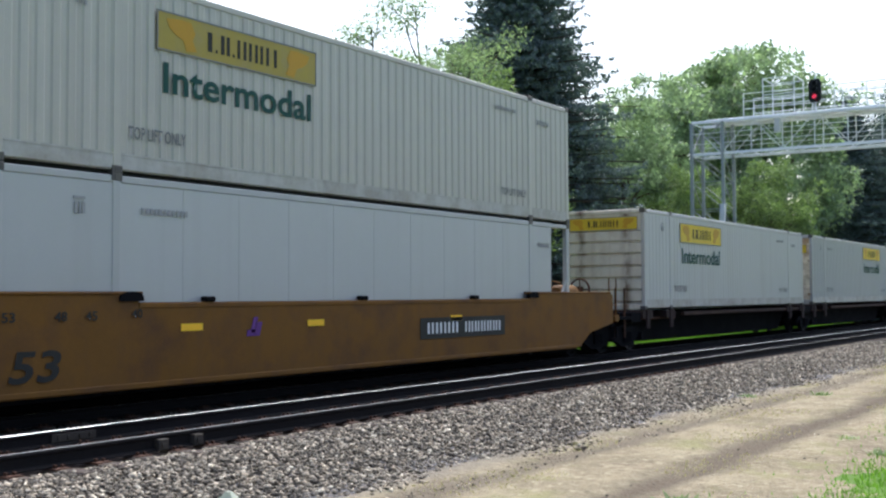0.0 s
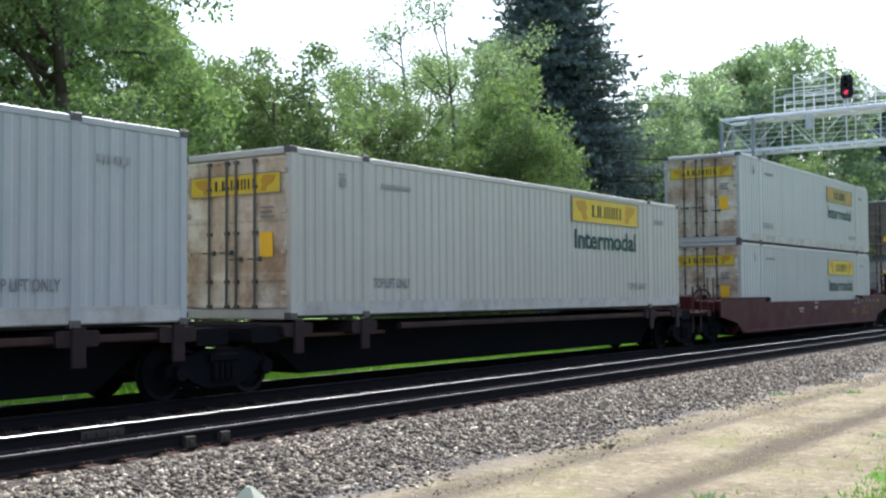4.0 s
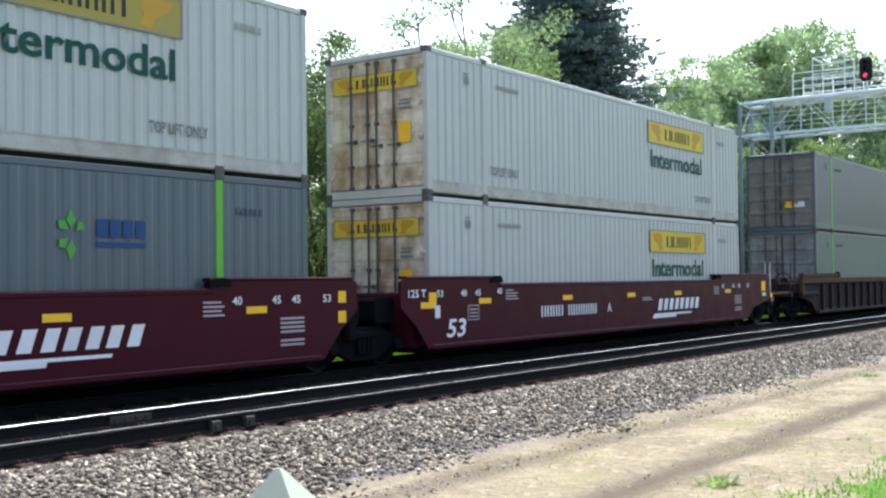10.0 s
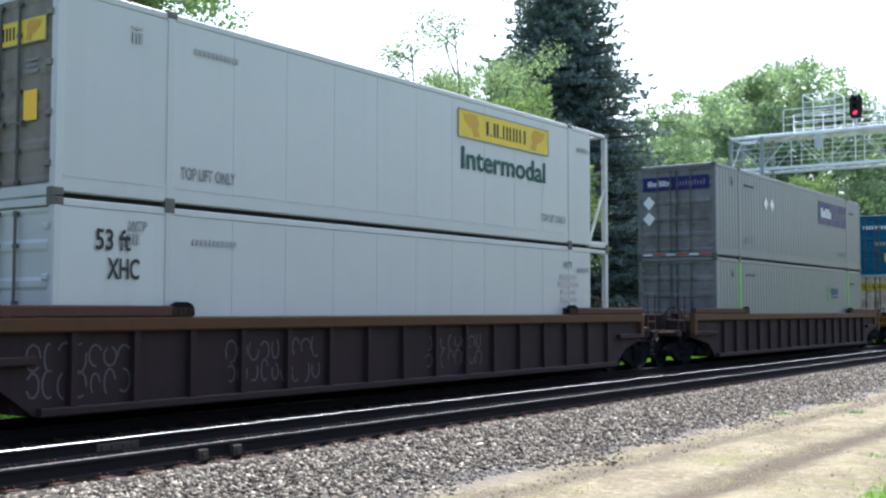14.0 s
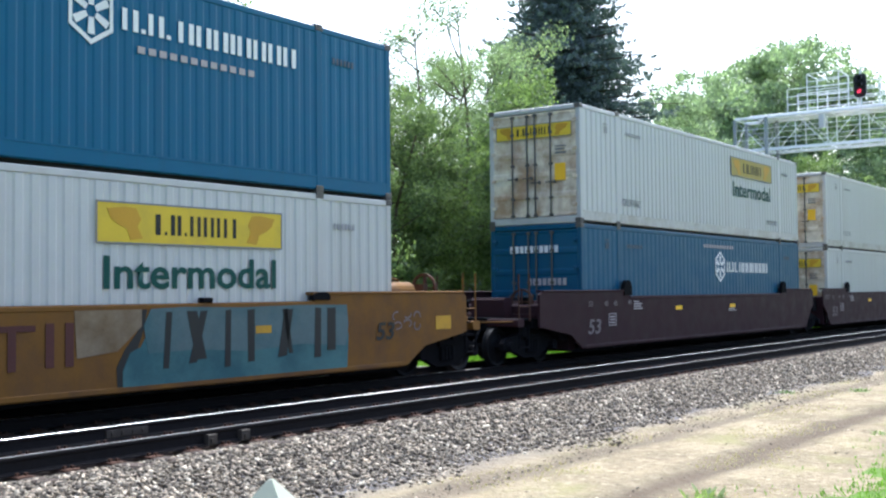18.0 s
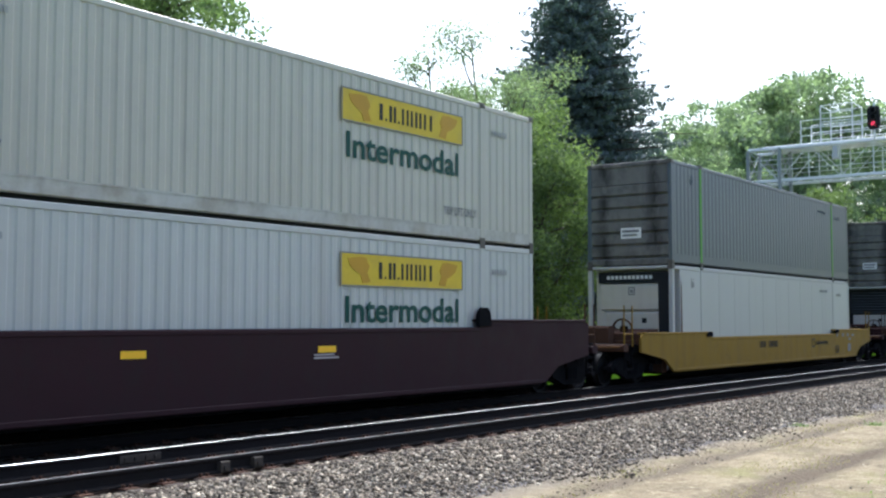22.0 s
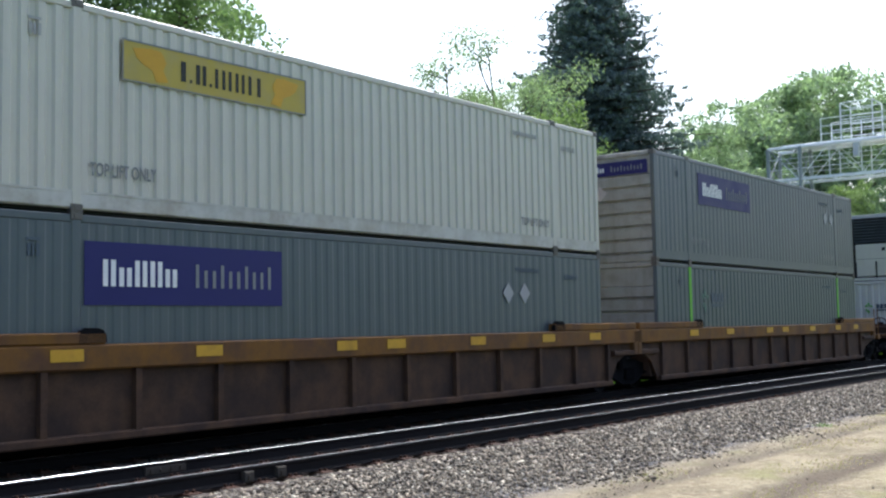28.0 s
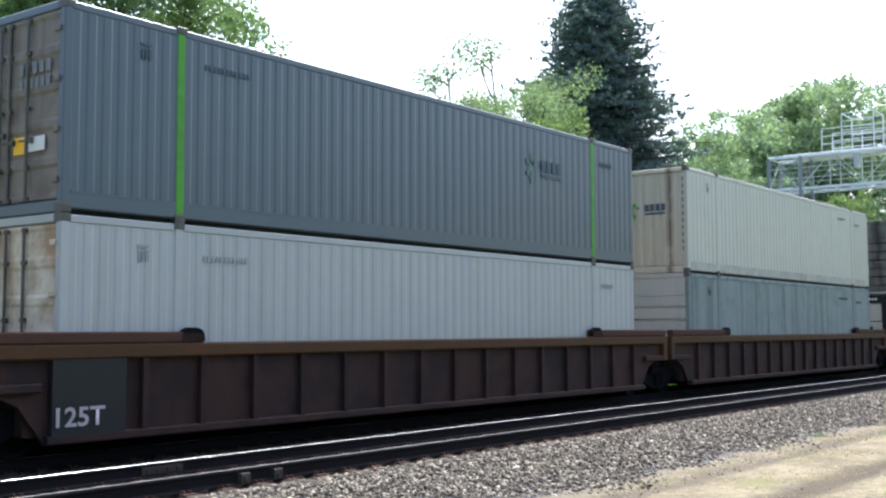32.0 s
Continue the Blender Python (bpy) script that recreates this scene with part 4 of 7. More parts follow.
def cooling_unit(c, face, dark_top, d):
    """An end frame d deep with a refrigeration unit standing in it."""
    m = Matrix() if face < 0 else pose(0, 0, 0, 0, 0, 180)
    x0, x1 = -HX, -HX + d
    for y in (-HY, HY - 0.1):
        part("frame_bar", piece(("fbar", 1, d), lambda: Form().soft(x0 + 0.14, x1, 0, 0.1, 0.02, 0.16), clean_white), c, "white end frame bar", m @ pose(0, y, 0))
        part("frame_bar", piece(("fbar", 2, d), lambda: Form().soft(x0 + 0.14, x1, 0, 0.1, CH - 0.12, CH - 0.03), clean_white), c, "", m @ pose(0, y, 0))
    part("frame_bar", piece(("fbar", 3), lambda: Form().soft(x0, x0 + 0.12, -HY + 0.12, HY - 0.12, 0.02, 0.14), clean_white), c, "", m)
    part("frame_bar", piece(("fbar", 4), lambda: Form().soft(x0, x0 + 0.1, -HY + 0.12, HY - 0.12, CH - 0.1, CH - 0.02), clean_white), c, "", m)
    for y in ((HY - 0.05,) if d < 0.6 else (-HY + 0.05, HY - 0.05)):
        part("brace", piece(("brace", d), lambda: Form().strut((x0 + 0.12, 0, 1.5), (x1 - 0.03, 0, 0.14), 0.05), clean_white), c, "thin diagonal brace", m @ pose(0, y, 0))
    part("bulkhead", piece(("bulkhead", d), lambda: Form().box(x1, x1 + 0.05, -HY + 0.01, HY - 0.01, 0.02, CH - 0.05), clean_white), c, "", m)
    f0, f1 = x1 - min(0.36, d - 0.16), x1
    unit = part("cooling_unit", piece(("cooler", d), lambda: Form().soft(f0, f1, -0.95, 0.8, 0.18, 1.62, 0.06), warm_white), c, "white refrigeration unit", m)
    if dark_top:
        part("recess", piece(("recess", d), lambda: Form().box(x1 - 0.006, x1, -HY + 0.1, HY - 0.1, 0.16, CH - 0.13), reefer_dark), c, "black recess behind the unit", m)
        part("grille", piece(("grille_top", d), lambda: Form().plate([(-0.82, 1.62), (0.7, 1.62), (0.86, 1.9), (0.92, CH - 0.16), (-0.92, CH - 0.16)], 0, 0.3), reefer_dark), unit, "black condenser grille", pose(f0, 0, 0) @ FACE_END)
        for i in range(8):
            part("slat", piece(("slat",), lambda: Form().soft(-0.02, 0.0, -0.75, 0.85, 0, 0.02, 0.006), grey_dark), unit, "", pose(f0, 0, 1.72 + i * 0.125))
        for i in range(3):
            part("rail_post", piece(("rpost3",), lambda: Form().soft(-0.03, 0.0, -0.03, 0.03, 0.18, 0.85, 0.01), reefer_dark), unit, "", pose(f0, -0.9 + i * 0.85, 0))
    else:
        part("shroud", piece(("shroud", d), lambda: Form().plate([(0.82, 0.75), (1.12, 0.75), (1.12, 2.72), (-1.02, 2.72), (-1.02, 2.42), (0.82, 2.42)], 0, 0.3), reefer_dark), unit, "blue-black shroud", pose(f0 - 0.04, 0, 0) @ FACE_END)
        part("cover", piece(("cover2", d), lambda: Form().soft(f0 - 0.02, f1, -0.8, 0.95, 1.64, 2.4, 0.05), warm_white), unit)
        part("lettering", bars(("cool",), [(-0.75 + 0.13 * i, -0.66 + 0.13 * i, 0, 0.1) for i in range(11)], white_ink), unit, "", pose(f0 - 0.045, 0, 2.52) @ FACE_END)
        part("badge", bars(("badge",), [(-0.1, 0.1, 0, 0.03), (-0.1, 0.1, 0.19, 0.22), (-0.1, -0.07, 0.03, 0.19), (0.07, 0.1, 0.03, 0.19), (-0.04, 0.04, 0.06, 0.15)], grey_ink), unit, "", pose(f0 - 0.025, 0, 2.08) @ FACE_END)
    part("seam", bars(("seam",), [(-0.78, 0.93, 0.0, 0.02)], grey_ink), unit, "", pose(f0 - 0.002, 0, 0.95) @ FACE_END)
    part("hatch", bars(("hatch",), [(0.3, 0.44, 0.0, 0.14)], reefer_dark), unit, "", pose(f0 - 0.002, 0, 1.3) @ FACE_END)
    if d < 0.6:
        part("exhaust_stain", piece(("stain", d), lambda: Form().plate([(0, 0.4), (0.05, 0.35), (0.09, 1.3), (0.07, 2.3), (0.02, 2.5)], -0.004, 0.0), rust_plate), c, "sooty streak on the end panel", m @ pose(x1 + 0.03, -HY + 0.005, 0) if face < 0 else m @ pose(x1 + 0.03, HY - 0.005, 0, 0, 0, 180))


def container(spec, m):
    """One container with its foot at m. spec: paint, end, side, nose (where the nose points: -1 to the front, 1 to the rear), name, label."""
    paint, side, nose, mark = spec["paint"], spec["side"], spec["nose"], spec["mark"]
    frame_paint = spec.get("frame", paint)
    c = empty(spec.get("name", "freight_container"), m, spec["label"], spec.get("category", "shipping container"), "containers on the train")
    foot_paint = grimy_rail if paint in (white_paint, cream_paint, dull_white, warm_white) else frame_paint
    reefer = side == "reefer"
    z0, z1 = 0.3, CH - 0.13
    unit_face = nose if reefer else 0
    deep_end = spec.get("deep_end", 0.5 if nose < 0 else 0.95)
    cuts = [-HX + 0.13, -POST - 0.075, -POST + 0.075, POST - 0.075, POST + 0.075, HX - 0.13]
    if reefer:
        cuts[0 if unit_face < 0 else 5] = -HX + deep_end + 0.05 if unit_face < 0 else HX - deep_end - 0.05
    for yf in (-1, 1):
        turn = Matrix() if yf < 0 else pose(0, 0, 0, 0, 0, 180)
        for i in (0, 2, 4):
            a, b = cuts[i], cuts[i + 1]
            if yf > 0:
                a, b = -b, -a
            if side == "ribs":
                me = piece(("side_panel", paint.name, round(a, 3), round(b, 3), spec.get("pitch", 0.25), spec.get("deep", 0.018)), lambda: ribs_side(a, b, z0, z1, spec.get("pitch", 0.25), spec.get("deep", 0.018), -HY + 0.006), paint)
            else:
                me = piece(("side_sheet", paint.name, round(a, 3), round(b, 3)), lambda: flat_side(a, b, z0, z1, -HY + 0.01), paint)
            part("side_panel", me, c, "", turn)
        for x in (-POST, POST):
            stripe = spec.get("stripe")
            part("lifting_post", piece(("lpost", (stripe or frame_paint).name), lambda: Form().soft(-0.075, 0.075, -HY - 0.004, -HY + 0.05, 0.12, CH - 0.02, 0.012), stripe or frame_paint), c, "lime green lifting post" if stripe else "", turn @ pose(x if yf < 0 else -x, 0, 0))
            for z in (0.0, CH - 0.1):
                part("lifting_casting", piece(("lcast", z > 1), lambda: Form().soft(-0.09, 0.09, -HY - 0.012, -HY + 0.1, 0, 0.118, 0.012).box(-0.04, 0.04, -HY - 0.018, -HY - 0.008, 0.03, 0.085), rust_plate if spec.get("stripe") else lock_steel), c, "", turn @ pose(x if yf < 0 else -x, 0, z))
        ra, rb = (-HX + (deep_end if unit_face < 0 else 0.13), HX - (deep_end if unit_face > 0 else 0.13))
        if yf > 0:
            ra, rb = -rb, -ra
        part("bottom_rail", piece(("brail", foot_paint.name, ra, rb), lambda: Form().soft(ra, rb, -HY + 0.004, -HY + 0.12, 0.055, 0.3, 0.02).box(ra + 0.01, rb - 0.01, -HY - 0.002, -HY + 0.01, 0.27, 0.3), foot_paint), c, "", turn)
        part("top_rail", piece(("trail", frame_paint.name, ra, rb), lambda: Form().soft(ra, rb, -HY + 0.002, -HY + 0.09, CH - 0.13, CH - 0.018, 0.015), frame_paint), c, "", turn)
        for x in (-HX + 0.07, HX - 0.07):
            part("corner_post", piece(("cpost", frame_paint.name), lambda: Form().soft(-0.07, 0.07, -HY, -HY + 0.12, 0.1, CH - 0.1, 0.015), frame_paint), c, "", turn @ pose(x, 0, 0))
            for z in (0.0, CH - 0.12):
                part("corner_casting", piece(("ccast",), lambda: Form().soft(-0.08, 0.08, -HY - 0.006, -HY + 0.15, 0, 0.12, 0.012).box(-0.035, 0.035, -HY - 0.012, -HY - 0.004, 0.03, 0.09), lock_steel), c, "", turn @ pose(x, 0, z))
    rx0 = -HX + (deep_end + 0.05 if unit_face < 0 else 0.02)
    rx1 = HX - (deep_end + 0.05 if unit_face > 0 else 0.02)
    part("roof", piece(("roof", paint.name, rx0, rx1), lambda: Form().box(rx0, rx1, -HY + 0.03, HY - 0.03, CH - 0.08, CH - 0.04), paint), c)
    part("floor", piece(("cfloor",), lambda: Form().box(-HX + 0.05, HX - 0.05, -HY + 0.1, HY - 0.1, 0.012, 0.14), rubber), c)
    part("lining", piece(("lining", rx0, rx1), lambda: Form().box(rx0 + 0.08, rx1 - 0.08, -HY + 0.05, HY - 0.05, 0.15, CH - 0.085), grey_ink), c)
    for face in (-1, 1):
        if reefer and face == unit_face:
            cooling_unit(c, face, spec.get("dark_top", False), deep_end)
        elif face == nose:
            nose_end(c, face, spec.get("nose_mark", mark), spec.get("end", paint), spec.get("upright", False))
        else:
            door_end(c, -HX, face, mark, spec.get("end", paint), frame_paint)
    # writing on the side towards the viewer
    s = pose(0, -HY, 0)
    near = -POST + 0.72 if nose < 0 else POST - 0.72 - 3.67
    if mark == "haul":
        sx, sz = spec.get("sign_at", (0.0, 0.0))
        haul_sign(c, near + sx, 1.92 + sz, 3.67, 0.6, s, spec.get("sign"))
        if spec.get("intermodal", True):
            part("lettering", words("Intermodal", 3.4, 0.47, green_ink), c, "dark green lettering", s @ pose(near + sx + 0.13, -0.004, 1.28 + sz))
    elif mark == "leaf":
        leaf_mark(c, near + (0.2 if nose < 0 else 1.75), 1.9, 0.66, spec.get("ink", blue_ink), s, True, dim_leaf_ink if "ink" in spec else leaf_ink)
    elif mark == "parcel":
        parcel_sign(c, -POST + 0.12 + spec.get("shift", 0.0) if nose < 0 else POST - 0.12 - 3.68, 1.66, 3.68, 0.87, s)
        for i in (0, 1):
            part("placard", piece(("diamond", nose), lambda: Form().plate([(0, -0.22), (0.2, 0), (0, 0.22), (-0.2, 0)], -0.006, 0), pale_grey_ink if nose < 0 else white_ink), c, "white diamond placard", s @ pose((4.2 if nose < 0 else -3.6) + spec.get("shift", 0.0) * 1.6 + 0.62 * i, -0.003, 1.95))
    elif mark == "broker":
        broker_mark(c, near - (1.05 if spec.get("low") else 0.3), 1.95 if spec.get("low") else 2.2, 0.85, s)
        part("lettering", bars(("slogan",), [(0.2 * i, 0.2 * i + 0.13, 0, 0.1) for i in range(12)], faint_ink), c, "", s @ pose(near - 2.3 if spec.get("low") else near + 0.5, -0.003, 2.5 if spec.get("low") else 1.75))
    if spec.get("toplift", mark in ("haul", "parcel")):
        part("lettering", words("TOP LIFT ONLY", 1.12, 0.19, grey_ink), c, "stencilled notice", s @ pose(-POST + 0.2, -0.004, 0.42 if side != "ribs" else 0.52))
        part("lettering", words("TOP LIFT ONLY", 1.12, 0.17, grey_ink), c, "", s @ pose(POST - 1.35, -0.004, 0.5))
    for word, xx, zz, ww, hh, ink in spec.get("words", ()):
        part("lettering", words(word, ww, hh, ink), c, "stencilled marking", s @ pose(xx, -0.008, zz))
    if "code" in spec:
        part("lettering", bars(("code",), [(0.14 * i, 0.14 * i + 0.1, 0, 0.15) for i in range(4)] + [(0.66 + 0.13 * i, 0.75 + 0.13 * i, 0, 0.15) for i in range(6)], grey_ink), c, "", s @ pose(spec["code"][0], -0.003, spec["code"][1]))
    if "lines" in spec:
        part("lettering", bars(("notice",), [(0.1, 0.9, 0.56, 0.66), (0.0, 1.0, 0.38, 0.48), (0.15, 0.85, 0.2, 0.3), (0.1, 0.9, 0.02, 0.12)], faint_ink), c, "", s @ pose(spec["lines"][0], -0.003, spec["lines"][1]))
    faint = slate_ink if "grey" in paint.name or "blue" in paint.name else pale_grey_ink
    part("lettering", bars(("mark1",), [(0.085 * i, 0.085 * i + 0.055, 0, 0.09) for i in range(11)], faint), c, "", s @ pose(-POST + 0.45, -0.003, CH - 0.55) if nose > 0 else s @ pose(POST - 1.6, -0.003, CH - 0.5))
    if "code" not in spec:
        part("lettering", bars(("mark2",), [(0.0, 0.2, 0.2, 0.24), (0.02, 0.06, 0, 0.16), (0.09, 0.12, 0, 0.16), (0.15, 0.2, 0, 0.16)], faint), c, "", s @ pose(-POST - 0.75, -0.003, CH - 0.6))
    part("lettering", bars(("mark3",), [(0.1 * i, 0.1 * i + 0.06, 0, 0.11) for i in range(6)], faint), c, "", s @ pose(POST + 0.35, -0.003, CH - 0.62))
    return c

# ---- rail cars ----
def side_outline(left, right, sill, low, ledge, el=(10.3, 5.8)):
    """The side of a well car: a deep plate that lifts over the trucks."""
    a, b = -left, right

    def foot(e):
        """The lower end: a short step over a coupler end, a long slope where two cars share a truck."""
        return [(8.35, low), (8.9, 0.62), (e, 0.84)] if e > 9.6 else [(8.3, low), (8.68, 0.72), (e, 1.08)]
    return [(-x, z) for x, z in foot(left)[:1]] + foot(right) + [(b, sill + ledge - 0.1), (b - 0.2, sill + ledge), (el[1], sill + ledge), (el[1], sill), (-el[1], sill), (-el[1], sill + ledge), (a + 0.2, sill + ledge), (a, sill + ledge - 0.1)] + [(-x, z) for x, z in foot(left)[:0:-1]]


def wheel_form():
    return Form().turned([(-0.02, 0.06), (-0.02, 0.15), (0.03, 0.33), (-0.03, 0.36), (-0.045, 0.415), (0.06, 0.42), (0.07, 0.445), (0.09, 0.445), (0.095, 0.35), (0.06, 0.3), (0.05, 0.12), (0.06, 0.06)], 28)


def frame_side():
    """A cast truck side frame: arched bar, window with springs, axle boxes."""
    out = [(-1.12, 0.36), (-0.72, 0.36), (-0.62, 0.28), (-0.32, 0.16), (0.32, 0.16), (0.62, 0.28), (0.72, 0.36), (1.12, 0.36), (1.14, 0.5), (0.98, 0.6), (0.55, 0.7), (0.34, 0.76), (-0.34, 0.76), (-0.55, 0.7), (-0.98, 0.6), (-1.14, 0.5)]
    f = Form().plate(out, -0.07, 0.07)
    for x in (-0.18, -0.06, 0.06, 0.18):
        f.tube((x, -0.1, 0.28), (x, -0.1, 0.55), 0.05, k=8)
    f.soft(-0.3, 0.3, -0.14, 0.1, 0.56, 0.68, 0.02)
    return f


WHEELS = []


def truck(parent, x):
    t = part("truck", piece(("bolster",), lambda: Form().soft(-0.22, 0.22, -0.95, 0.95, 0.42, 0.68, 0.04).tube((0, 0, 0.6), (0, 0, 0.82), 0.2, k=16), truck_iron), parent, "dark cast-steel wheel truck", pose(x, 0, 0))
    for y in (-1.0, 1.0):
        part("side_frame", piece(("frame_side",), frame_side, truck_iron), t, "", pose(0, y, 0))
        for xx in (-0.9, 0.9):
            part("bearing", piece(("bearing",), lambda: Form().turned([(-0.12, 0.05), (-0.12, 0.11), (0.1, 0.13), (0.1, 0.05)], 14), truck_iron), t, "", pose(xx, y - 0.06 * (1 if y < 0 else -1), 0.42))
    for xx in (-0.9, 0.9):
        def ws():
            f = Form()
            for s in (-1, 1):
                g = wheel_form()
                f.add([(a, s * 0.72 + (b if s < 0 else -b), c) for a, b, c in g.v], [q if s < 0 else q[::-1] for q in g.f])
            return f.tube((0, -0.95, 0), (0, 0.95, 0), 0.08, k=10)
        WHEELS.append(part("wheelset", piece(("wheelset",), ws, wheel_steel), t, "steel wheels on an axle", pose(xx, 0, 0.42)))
    return t


def coupler(parent, x, s):
    part("coupler", piece(("coupler",), lambda: Form().soft(0, 0.75, -0.11, 0.11, 0.72, 0.94, 0.03).soft(0.7, 1.0, -0.17, 0.15, 0.68, 0.98, 0.06), truck_iron), parent, "knuckle coupler", pose(x, 0, 0, 0, 0, 0 if s > 0 else 180))


def brake_wheel():
    return Form().turned([(-0.03, 0.26), (-0.03, 0.3), (0.03, 0.3), (0.03, 0.26), (-0.03, 0.26)], 20, caps=False).strut((-0.27, 0, 0), (0.27, 0, 0), 0.03).strut((0, 0, -0.27), (0, 0, 0.27), 0.03)


def end_gear(parent, s, x, paint, rails, stand, hoses=True):
    """Low dark platform over the end truck with thin grab posts, brake stand and hose."""
    q = Matrix() if s > 0 else pose(0, 0, 0, 0, 0, 180)
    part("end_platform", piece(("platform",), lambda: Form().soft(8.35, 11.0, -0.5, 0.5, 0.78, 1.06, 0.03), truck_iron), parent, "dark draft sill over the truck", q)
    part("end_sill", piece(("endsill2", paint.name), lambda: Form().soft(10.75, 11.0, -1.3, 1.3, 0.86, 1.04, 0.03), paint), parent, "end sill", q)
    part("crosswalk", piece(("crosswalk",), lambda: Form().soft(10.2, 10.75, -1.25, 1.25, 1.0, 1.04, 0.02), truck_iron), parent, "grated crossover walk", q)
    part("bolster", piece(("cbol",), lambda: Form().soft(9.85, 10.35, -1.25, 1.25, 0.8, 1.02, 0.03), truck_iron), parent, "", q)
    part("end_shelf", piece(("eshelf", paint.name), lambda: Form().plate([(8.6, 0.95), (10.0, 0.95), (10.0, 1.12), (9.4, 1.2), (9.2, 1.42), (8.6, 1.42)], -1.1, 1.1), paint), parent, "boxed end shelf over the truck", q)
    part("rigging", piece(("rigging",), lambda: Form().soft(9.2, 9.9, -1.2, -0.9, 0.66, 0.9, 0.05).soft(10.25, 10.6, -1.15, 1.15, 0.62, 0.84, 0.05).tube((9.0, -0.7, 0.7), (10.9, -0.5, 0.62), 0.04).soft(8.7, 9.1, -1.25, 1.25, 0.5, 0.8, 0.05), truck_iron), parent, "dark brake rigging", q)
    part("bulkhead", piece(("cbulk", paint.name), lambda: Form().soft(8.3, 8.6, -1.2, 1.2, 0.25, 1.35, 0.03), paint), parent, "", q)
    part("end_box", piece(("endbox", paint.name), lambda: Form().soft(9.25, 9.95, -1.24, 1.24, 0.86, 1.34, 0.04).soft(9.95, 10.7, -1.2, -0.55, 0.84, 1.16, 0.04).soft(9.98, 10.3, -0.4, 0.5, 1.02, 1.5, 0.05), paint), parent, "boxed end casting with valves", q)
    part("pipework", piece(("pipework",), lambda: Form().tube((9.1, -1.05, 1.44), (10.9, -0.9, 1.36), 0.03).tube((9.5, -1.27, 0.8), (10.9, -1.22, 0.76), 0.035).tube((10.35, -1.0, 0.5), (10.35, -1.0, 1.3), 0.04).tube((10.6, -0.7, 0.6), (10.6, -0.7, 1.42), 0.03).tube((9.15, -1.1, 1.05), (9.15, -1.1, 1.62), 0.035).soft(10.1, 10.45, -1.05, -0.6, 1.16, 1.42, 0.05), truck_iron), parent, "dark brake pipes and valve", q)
    if stand:
        part("marker", piece(("endtab",), lambda: Form().box(0, 0.22, -0.004, 0, 0, 0.14), yellow_plate), parent, "yellow reflective marker", pose(s * 10.88 - 0.11, -1.302, 0.88))
        part("marker", piece(("sidetab",), lambda: Form().box(0, 0.34, -0.004, 0, 0, 0.3), yellow_plate), parent, "yellow reflective placard", pose(s * 9.75 - 0.17, -1.442, 1.12))
        part("marker", piece(("sidetab2",), lambda: Form().box(0, 0.3, -0.004, 0, 0, 0.12), white_ink), parent, "small white notice", pose(s * 9.75 - 0.1, -1.442, 0.95))
    for y in (-1.26, 1.26):
        for xx in (10.45, 10.9):
            part("grab_post", piece(("grab", rails.name), lambda: Form().tube((0, 0, 0.98), (0, 0, 2.02), 0.02), rails), parent, "upright grab iron", q @ pose(xx, y, 0))
        part("grab_rail", piece(("grabr", rails.name), lambda: Form().tube((10.45, 0, 1.3), (10.9, 0, 1.3), 0.014), rails), parent, "", q @ pose(0, y, 0))
        part("step", piece(("step",), lambda: Form().soft(0, 0.4, -0.03, 0.03, 0.4, 0.43, 0.01).box(0, 0.025, -0.02, 0.02, 0.4, 0.9).box(0.375, 0.4, -0.02, 0.02, 0.4, 0.9), truck_iron), parent, "sill step", q @ pose(10.5, y, 0))
        part("uncoupling_lever", piece(("lever",), lambda: Form().tube((11.05, 0, 0.95), (11.05, 1.2, 0.98), 0.015), rails), parent, "", q @ pose(0, y if y < 0 else 0.0, 0))
    if s < 0 and not stand:
        part("brake_wheel", piece(("brake_wheel",), brake_wheel, rust_plate), parent, "round hand-brake wheel", pose(-9.7, -0.6, 1.4, 0, 0, 90))
        part("brake_stand", piece(("bstand2",), lambda: Form().soft(-0.06, 0.06, -0.1, 0.1, 1.04, 1.5, 0.02), truck_iron), parent, "low brake stand", pose(-9.6, -0.6, 0))
        part("air_tank", piece(("tank", "d"), lambda: Form().turned([(-0.5, 0.05), (-0.48, 0.14), (-0.4, 0.19), (0.4, 0.19), (0.48, 0.14), (0.5, 0.05)], 18), truck_iron), parent, "air reservoir tank", pose(-9.1, 0.2, 1.3, 0, 0, 90))
    elif s < 0:
        part("pipe_rail", piece(("piperail2", rails.name), lambda: Form().tube((-9.85, 0, 2.5), (-10.4, 0, 2.5), 0.022).tube((-10.4, 0, 2.5), (-10.85, 0, 2.35), 0.022).tube((-10.85, 0, 2.35), (-11.1, 0, 1.95), 0.022), rails), parent, "bent white pipe handrail", pose(0, 0.2, 0))
        part("brake_stand", piece(("bstand", paint.name), lambda: Form().soft(-0.2, -0.07, -0.14, 0.14, 1.04, 2.5, 0.03).soft(0.07, 0.2, -0.14, 0.14, 1.04, 2.5, 0.03).soft(-0.28, 0.36, -0.3, 0.3, 1.04, 1.62, 0.08), paint), parent, "hand-brake stand", pose(-9.85, -0.75, 0))
        for cap in (0, 1):
            part("brake_cap", piece(("bcap",), lambda: Form().soft(-0.21, -0.06, -0.16, 0.16, 2.44, 2.58, 0.02), yellow_plate), parent, "yellow cap on the brake stand", pose(-9.85 + 0.27 * cap, -0.75, 0))
        part("brake_wheel", piece(("brake_wheel",), brake_wheel, rust_plate), parent, "round hand-brake wheel", pose(-10.12, -0.75, 2.1, 0, 0, 90))
